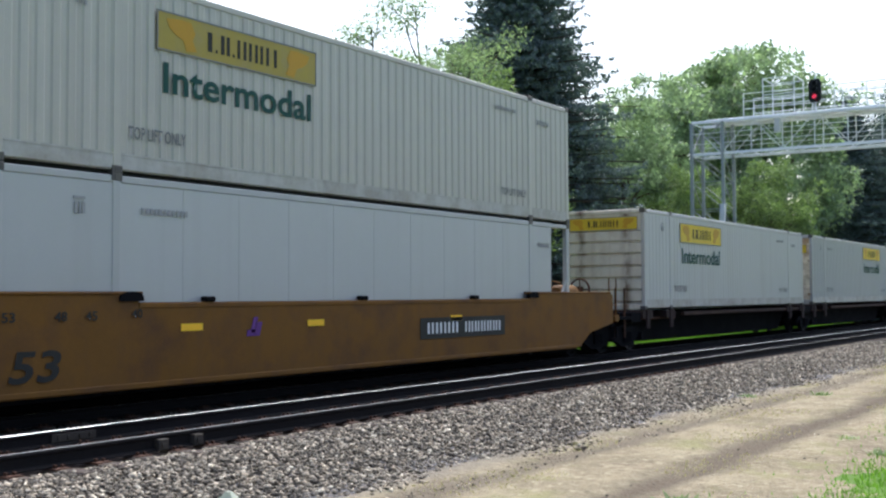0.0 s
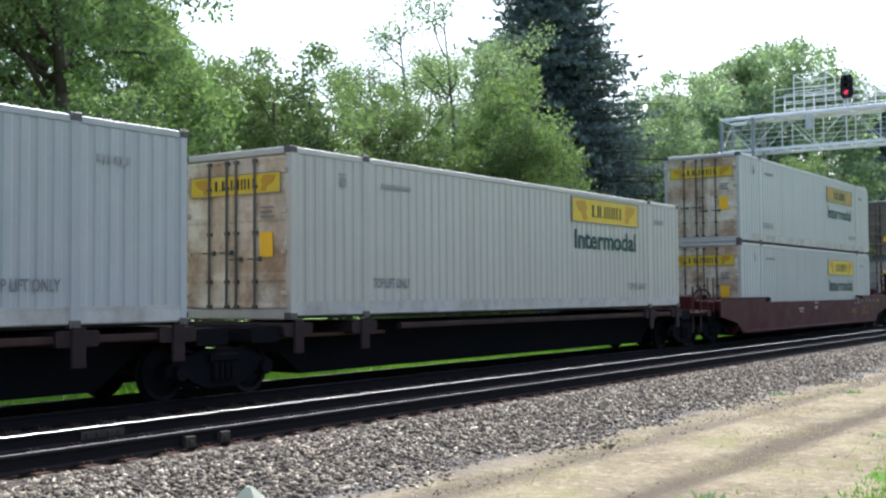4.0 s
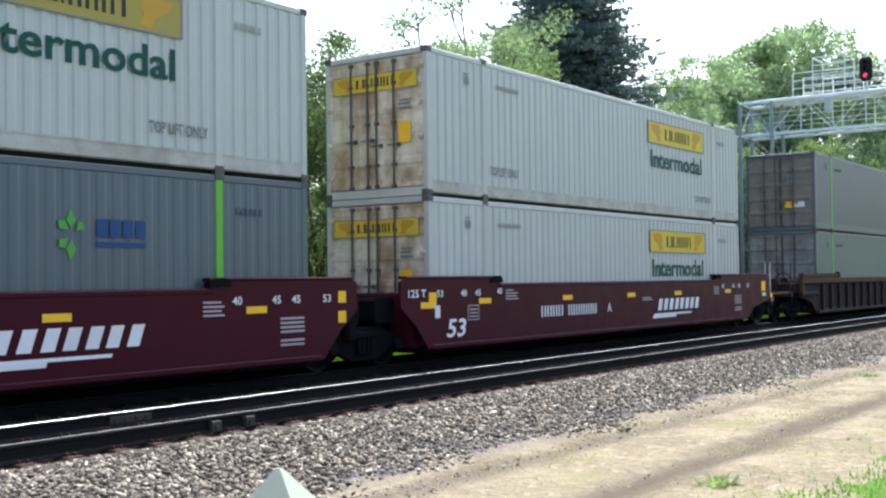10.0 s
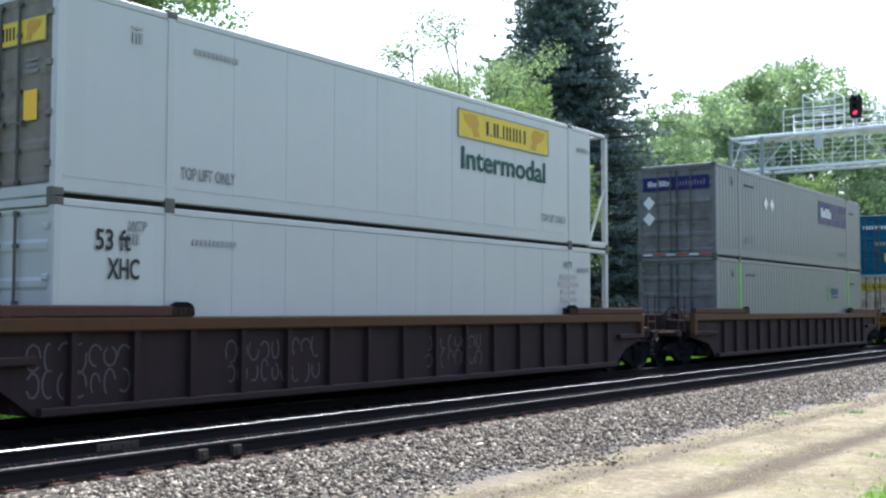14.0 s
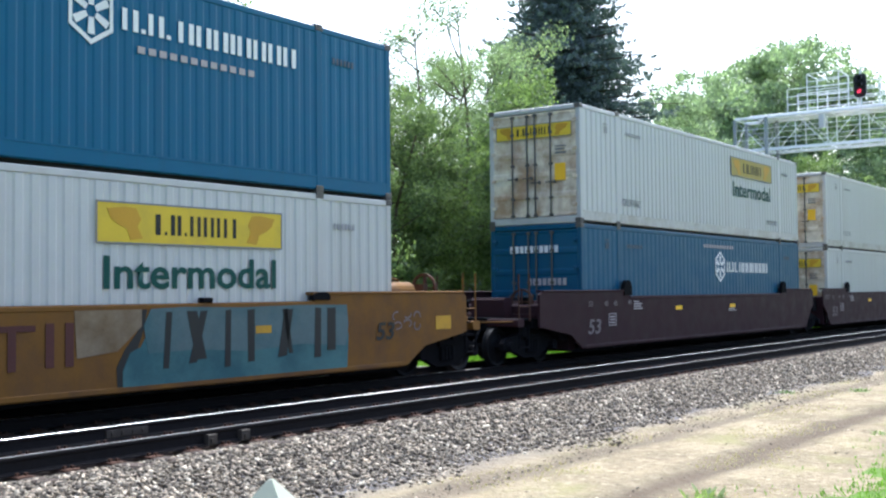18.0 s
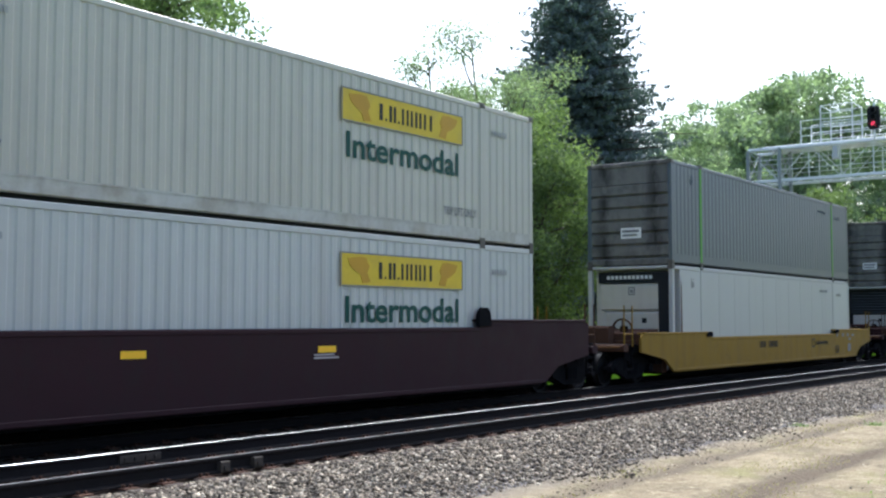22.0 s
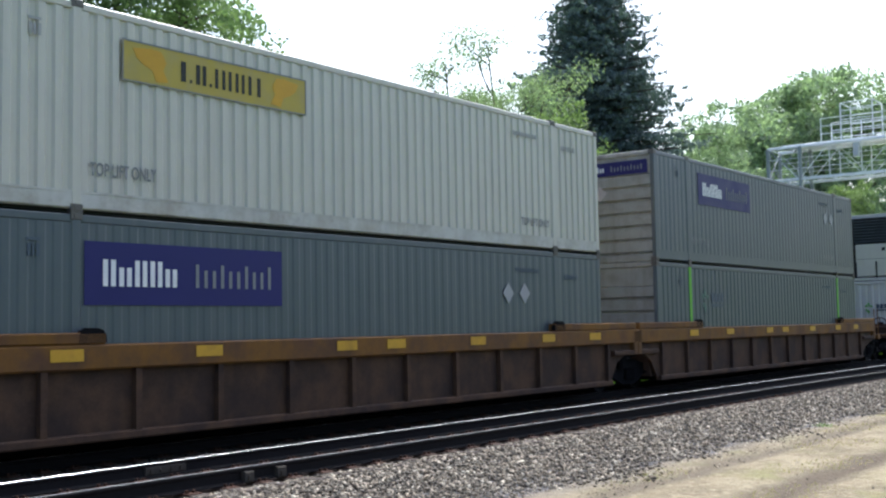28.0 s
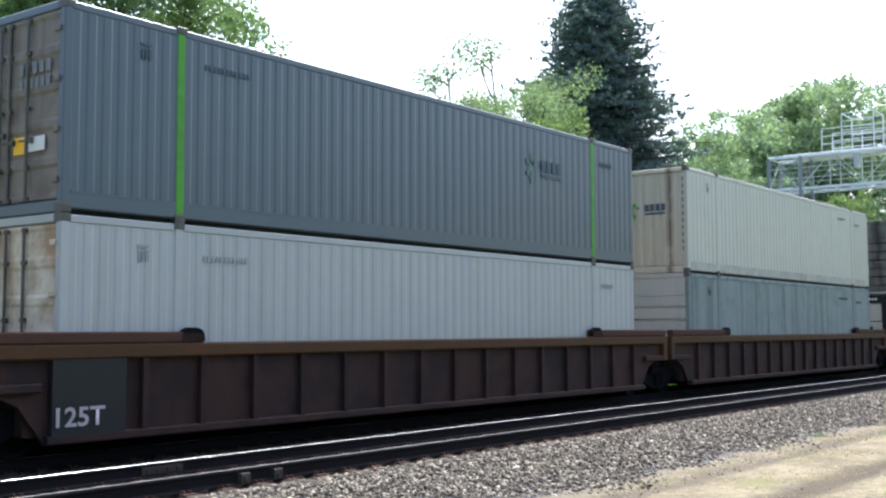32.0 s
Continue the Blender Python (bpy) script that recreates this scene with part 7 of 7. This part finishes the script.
def fan_tree(h, rad, seed):
    """Many bare rising stems that fork into fine twigs with a thin veil of small leaves."""
    rnd = random.Random(seed)
    f = Form()
    tips = []
    for s in range(7):
        a = 2 * math.pi * s / 7 + rnd.uniform(-0.3, 0.3)
        lean = rad * rnd.uniform(0.3, 0.75)
        top = Vector((lean * math.cos(a), lean * math.sin(a), h * rnd.uniform(0.78, 0.98)))
        stem = limb(f, (0.2 * math.cos(a), 0.2 * math.sin(a), -0.3), top, 0.13, 0.025, rnd, 0.05)
        for i in range(15):
            k = rnd.uniform(0.22, 1.0)
            o = stem[0].lerp(stem[-1], k)
            an, ln = rnd.uniform(0, 6.28), rnd.uniform(1.0, 2.6) * (1.2 - 0.6 * k)
            d = Vector((math.cos(an), math.sin(an), rnd.uniform(0.5, 1.6))).normalized()
            b = limb(f, o, o + d * ln, 0.04, 0.012, rnd)
            for j in range(6):
                q = b[1].lerp(b[3], rnd.uniform(0.0, 1.0))
                e = q + (d + Vector((rnd.uniform(-1, 1), rnd.uniform(-1, 1), rnd.uniform(-0.2, 0.9)))).normalized() * rnd.uniform(0.5, 1.0)
                f.tube(q, e, 0.013, 0.006, k=4)
                tips += [q.lerp(e, 0.45), e]
    return f.mesh("trunk", bark), leaf_mesh("crown", [tuple(t) for t in tips], 0.72, 36, 0.105, twig_leaf, seed)


def big():
    return broadleaf("big", 14.0, 5.2, 0.3, maple_leaf, 250, 0.12, 11, clumps=430, open_=0.17, spread=0.72)


def bushy():
    return broadleaf("bushy", 9.5, 3.4, 0.9, willow_leaf, 150, 0.11, 23, stems=5, clumps=250, open_=0.24, spread=0.55)


def airy():
    return fan_tree(13.0, 4.4, 31)


def fresh():
    return broadleaf("fresh", 11.0, 3.4, 0.8, fresh_leaf, 180, 0.13, 41, clumps=220, open_=0.12, spread=0.8)


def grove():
    return broadleaf("grove", 14.0, 5.5, 0.8, hazy_leaf, 150, 0.2, 53, clumps=300, open_=0.24, spread=0.8)


def at(az, rng):
    return rng * math.cos(radians(az)), rng * math.sin(radians(az))


for kind, az, rng, turn, s, label, make in (
        ("big", 54.5, 26.5, 10, 1.0, "tall dense green maple behind the tracks", big),
        ("big", 61.5, 29.0, 130, 1.0, "tall dense green maple behind the tracks", big),
        ("big", 51.0, 38.0, 250, 0.95, "broad green maple on the lawn", big),
        ("bushy", 43.3, 30.5, 0, 1.02, "many-stemmed willow with narrow leaves", bushy),
        ("bushy", 47.2, 33.0, 140, 0.95, "many-stemmed willow with narrow leaves", bushy),
        ("bushy", 39.3, 38.0, 75, 1.1, "rounded light green many-stemmed willow", bushy),
        ("airy", 34.4, 46.0, 0, 1.06, "airy young tree with open branches", airy),
        ("airy", 37.4, 49.0, 160, 0.97, "airy young tree with open branches", airy),
        ("fresh", 31.3, 40.0, 30, 0.98, "bright fresh green young tree", fresh),
        ("fresh", 36.5, 41.0, 200, 0.72, "bright fresh green young tree", fresh),
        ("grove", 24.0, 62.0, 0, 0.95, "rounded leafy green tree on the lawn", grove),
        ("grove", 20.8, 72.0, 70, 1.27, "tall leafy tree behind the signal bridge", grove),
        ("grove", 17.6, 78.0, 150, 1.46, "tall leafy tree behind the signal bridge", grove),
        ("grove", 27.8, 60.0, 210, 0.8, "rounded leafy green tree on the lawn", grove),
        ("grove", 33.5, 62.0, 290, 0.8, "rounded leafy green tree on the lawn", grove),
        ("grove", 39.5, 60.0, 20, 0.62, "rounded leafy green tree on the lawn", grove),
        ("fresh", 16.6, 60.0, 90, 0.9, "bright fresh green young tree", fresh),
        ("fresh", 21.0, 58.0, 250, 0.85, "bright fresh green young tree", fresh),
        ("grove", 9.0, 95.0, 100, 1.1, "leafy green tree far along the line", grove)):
    plant(kind, *at(az, rng), turn, s, label, "tree", make)
for az, rng, turn, s, label in ((29.2, 55.0, 0, 1.0, "tall dark blue-green spruce with drooping boughs"), (13.2, 84.0, 60, 0.79, "dark spruce beside the line"), (10.8, 88.0, 160, 0.87, "dark spruce beside the line"), (22.5, 98.0, 100, 0.85, "slim dark spruce far behind")):
    plant("spruce", *at(az, rng), turn, s, label, "spruce_tree", lambda: spruce(21.6, 8.6, 7))


# ---- signal bridge ----
def signal_bridge():
    bx, by = 50.9, 17.4
    b = empty("signal_bridge", pose(bx, by, -0.38), "galvanised lattice cantilever signal bridge over the tracks", "signal bridge")
    z0, z1, w = 8.45, 9.95, 0.75
    for sx in (-w, w):
        for sy in (0.0, 1.5):
            part("column", piece(("bcol",), lambda: Form().soft(-0.075, 0.075, -0.075, 0.075, -0.9, z1, 0.02), shaded_steel), b, "galvanised mast leg", pose(sx, sy, 0))
    for i in range(7):
        za, zb = -0.5 + i * 1.28, -0.5 + (i + 1) * 1.28
        lace = [((sx, 0.0, za), (sx, 1.5, zb)) for sx in (-w, w)] + [((sx, 0, zb), (sx, 1.5, zb)) for sx in (-w, w)] + [((-w, sy, zb), (w, sy, za)) for sy in (0.0, 1.5)]
        for p, q in lace:
            part("mast_bar", Form().strut(p, q, 0.04).mesh("mast_bar", shaded_steel), b)
    for sx in (-w, w):
        for p, q in (((sx, 0.0, z0), (sx, 1.5, z1)), ((sx, 1.5, z0), (sx, 0.0, z1))):
            part("mast_bar", Form().strut(p, q, 0.045).mesh("mast_bar", shaded_steel), b)
    for sy in (0.0, 1.5):
        for p, q in (((-w, sy, z0), (w, sy, z1)), ((w, sy, z0), (-w, sy, z1))):
            part("mast_bar", Form().strut(p, q, 0.045).mesh("mast_bar", shaded_steel), b)
    span = -15.5
    for sx in (-w, w):
        for z in (z0, z1):
            part("chord", piece(("bchord2",), lambda: Form().soft(-0.06, 0.06, span, 1.5, -0.07, 0.07, 0.015), galvanised), b, "truss chord", pose(sx, 0, z))
        n = 12
        for i in range(n):
            ya, yb = span + (1.5 - span) * i / n, span + (1.5 - span) * (i + 1) / n
            for p, q, t in (((0, ya, z0), (0, ya, z1), 0.04), ((0, ya, z0 if i % 2 else z1), (0, yb, z1 if i % 2 else z0), 0.03), ((0, ya, z0 + 0.5), (0, yb, z0 + 0.5), 0.025), ((0, ya, z0 + 0.98), (0, yb, z0 + 0.98), 0.025)):
                part("truss_bar", Form().strut(p, q, t).mesh("truss_bar", galvanised), b, "", pose(sx, 0, 0))
    for i in range(13):
        y = span + (1.5 - span) * i / 12
        bars_ = [((-w, y, z0), (w, y, z0)), ((-w, y, z1), (w, y, z1))]
        if i < 12:
            bars_.append(((-w, y, z0), (w, y + (1.5 - span) / 12, z0)))
        for p, q in bars_:
            part("cross_bar", Form().strut(p, q, 0.035).mesh("cross_bar", galvanised), b)
    part("walkway", piece(("walkway",), lambda: Form().soft(-w, w, span, 0.8, z1 + 0.07, z1 + 0.11, 0.01), galvanised), b, "grated walkway")
    for sx in (-w, w):
        def fence():
            f = Form()
            y = -1.0
            while y > span:
                f.strut((0, y, z1 + 0.1), (0, y, z1 + 1.15), 0.04)
                y -= 1.35
            for z in (0.45, 0.8, 1.15):
                f.strut((0, -1.0, z1 + z), (0, span, z1 + z), 0.035)
            return f
        part("handrail", piece(("fence",), fence, galvanised), b, "pipe handrail", pose(sx, 0, 0))
    cage = []
    for x in (-w, w):
        for y in (-1.9, -3.3):
            cage.append(((x, y, z1), (x, y, z1 + 1.75), 0.045))
        for z in (1.0, 1.4, 1.75):
            cage.append(((x, -1.9, z1 + z), (x, -3.3, z1 + z), 0.035))
    for y in (-1.9, -3.3):
        cage.append(((-w, y, z1 + 1.75), (w, y, z1 + 1.75), 0.035))
    for p, q, t in cage:
        part("cage_bar", Form().strut(p, q, t).mesh("cage_bar", galvanised), b)
    s = part("signal_head", piece(("head",), lambda: Form().plate([(-0.16, 0.0), (0.16, 0.0), (0.27, 0.16), (0.27, 0.88), (0.18, 1.03), (-0.18, 1.03), (-0.27, 0.88), (-0.27, 0.16)], -0.04, 0.04), signal_black), b, "black oval signal backboard", pose(-w - 0.15, -4.25, z1 + 0.42, 0, 0, -90))
    part("mast", piece(("smast",), lambda: Form().tube((0, 0.06, -0.42), (0, 0.06, 1.2), 0.05), galvanised), s)
    red = bpy.data.materials.new("red_signal_lamp")
    red.use_nodes = True
    e = red.node_tree.nodes["Principled BSDF"]
    e.inputs["Base Color"].default_value, e.inputs["Emission Color"].default_value, e.inputs["Emission Strength"].default_value = (0.6, 0.02, 0.03, 1), (1.0, 0.06, 0.12, 1), 1.1
    for i, m in enumerate((red, rubber, rubber)):
        l = part("lens", piece(("lens", i), lambda: Form().turned([(-0.06, 0.07), (-0.06, 0.1), (0.0, 0.11), (0.0, 0.02)], 18), m), s, "glowing red lens" if i == 0 else "dark lens", pose(0, -0.045, 0.24 + 0.29 * i))
        part("hood", piece(("hood",), lambda: Form().turned([(-0.18, 0.12), (-0.18, 0.135), (0, 0.135), (0, 0.12), (-0.18, 0.12)], 18, caps=False), signal_black), l, "", pose(0, -0.05, 0.02))
    box = part("equipment_box", piece(("ebox",), lambda: Form().soft(-0.14, 0.14, -0.13, 0.13, 0, 0.6, 0.03), bright_steel), b, "white equipment case", pose(-w - 0.2, -2.6, z0 + 0.75))
    part("cable_conduit", piece(("conduit",), lambda: Form().tube((0, 0, -0.5), (0, 0, 6.0), 0.04), galvanised), b, "", pose(-w - 0.12, 0.1, 0))
    part("case", piece(("mcase",), lambda: Form().soft(-0.12, 0.12, -0.12, 0.12, 0, 0.9, 0.03), bright_steel), b, "", pose(-w - 0.2, 0.0, 5.2, 0, 8, 0))
    return b


signal_bridge()

# ---- cable pedestal in the foreground ----
def pedestal():
    x, y = 4.03, 3.89
    p = empty("cable_pedestal", pose(x, y, height(x, y), 0, 0, 20), "pale green telephone cable pedestal with a gabled cap", "pedestal")
    part("body", piece(("pbody",), lambda: Form().soft(-0.12, 0.12, -0.11, 0.11, -0.05, 0.64, 0.02), pedestal_green), p, "pale green post body")
    def cap():
        h0, h1, h2, r = 0.63, 0.67, 0.85, 0.15
        vs = [(sx * r, sy * r, z) for z in (h0, h1) for sx, sy in ((-1, -1), (1, -1), (1, 1), (-1, 1))] + [(sx * 0.012, sy * 0.012, h2) for sx, sy in ((-1, -1), (1, -1), (1, 1), (-1, 1))]
        return Form().add(vs, [(3, 2, 1, 0)] + [(i + k, (i + 1) % 4 + k, (i + 1) % 4 + k + 4, i + k + 4) for k in (0, 4) for i in range(4)] + [(8, 9, 10, 11)])
    part("cap", piece(("pcap",), cap, pedestal_green), p, "sloped cap")


pedestal()


# ---- grass ----
def blades(name, pts, size, material, label, seed):
    r = np.random.RandomState(seed)
    n = len(pts)
    a = r.uniform(0, 6.28, n)
    h = r.uniform(size[0], size[1], n)
    w = 0.006 + 0.04 * h
    lean = r.normal(size=(n, 2)) * 0.35 * h[:, None]
    d = np.stack([np.cos(a), np.sin(a)], 1) * w[:, None]
    v = np.zeros((n, 3, 3))
    v[:, 0], v[:, 1], v[:, 2] = pts, pts, pts
    v[:, 0, :2] -= d
    v[:, 1, :2] += d
    v[:, 2, :2] += lean
    v[:, 2, 2] += h
    me = bpy.data.meshes.new(name)
    me.vertices.add(n * 3)
    me.vertices.foreach_set("co", v.ravel())
    me.loops.add(n * 3)
    me.loops.foreach_set("vertex_index", np.arange(n * 3, dtype=np.int32))
    me.polygons.add(n)
    me.polygons.foreach_set("loop_start", np.arange(0, n * 3, 3, dtype=np.int32))
    me.materials.append(material)
    me.update(calc_edges=True)
    return tagged(new(name, me), label, "grass", kind="stuff")


def verge(r, n):
    x = r.uniform(3, 26, n)
    y = r.uniform(-0.5, 3.6, n)
    lim = 2.72 + 0.02 * (x - 9) + 0.25 * np.sin(x * 1.3) * np.sin(x * 0.37 + 2) + r.normal(size=n) * 0.16 + 0.8 * (r.uniform(0, 1, n) < 0.008)
    k = y < lim
    return np.stack([x, y, np.full(n, -0.15)], 1)[k]


grass_leaf = leafy("grass_blade", (0.07, 0.15, 0.015), (0.17, 0.3, 0.03), 0.45)
weed_leaf = leafy("weed_leaf", (0.13, 0.18, 0.07), (0.26, 0.32, 0.14), 0.4)
dry_leaf = leafy("dry_grass", (0.3, 0.25, 0.13), (0.44, 0.38, 0.21), 0.3)
rs = np.random.RandomState(5)
blades("grass", verge(rs, 90000), (0.02, 0.065), grass_leaf, "short green grass at the edge of the dirt track", 6)
lawn_pts = np.stack([rs.uniform(5, 70, 40000), 16.0 + 8 * rs.uniform(0, 1, 40000) ** 1.5, np.zeros(40000)], 1)
lawn_pts[:, 2] = np.interp(lawn_pts[:, 1], (15.5, 16.2, 17.5, 24.0), (-0.22, -0.2, -0.3, -0.31))
blades("lawn_grass", lawn_pts, (0.08, 0.25), grass_leaf, "bright lawn grass behind the tracks", 7)
dry = np.stack([rs.uniform(5, 30, 16000), rs.uniform(2.4, 6.2, 16000), np.full(16000, -0.17)], 1)
dry = dry[np.sin(dry[:, 0] * 1.9 + dry[:, 1] * 2.7) + np.sin(dry[:, 0] * 0.7 - dry[:, 1] * 3.1) > 0.6]
blades("dry_grass", dry, (0.012, 0.032), dry_leaf, "sparse dry straw on the dirt", 8)


def weeds():
    for x, y, s in ((9.1, 3.7, 1.0), (14.2, 3.5, 0.6), (13.0, 2.9, 0.7), (20.2, 5.4, 0.9), (19.3, 6.4, 0.7)):
        r = random.Random(int(x * 10))
        ob = empty("weed", pose(x, y, height(x, y) - 0.02), "low leafy green weed on the dirt", "weed", "weeds")
        f = Form()
        for i in range(70):
            a, l = r.uniform(0, 6.28), s * r.uniform(0.05, 0.17)
            d, e = Vector((math.cos(a), math.sin(a), r.uniform(0.3, 1.4))).normalized() * l, Vector((-math.sin(a), math.cos(a), 0)) * l * 0.13
            o = Vector((r.uniform(-0.13, 0.13), r.uniform(-0.13, 0.13), 0))
            f.add([tuple(o), tuple(o + d * 0.55 + e), tuple(o + d), tuple(o + d * 0.55 - e)], [(0, 1, 2, 3)])
        part("leaves", f.mesh("leaves", weed_leaf), ob)


weeds()

motions()
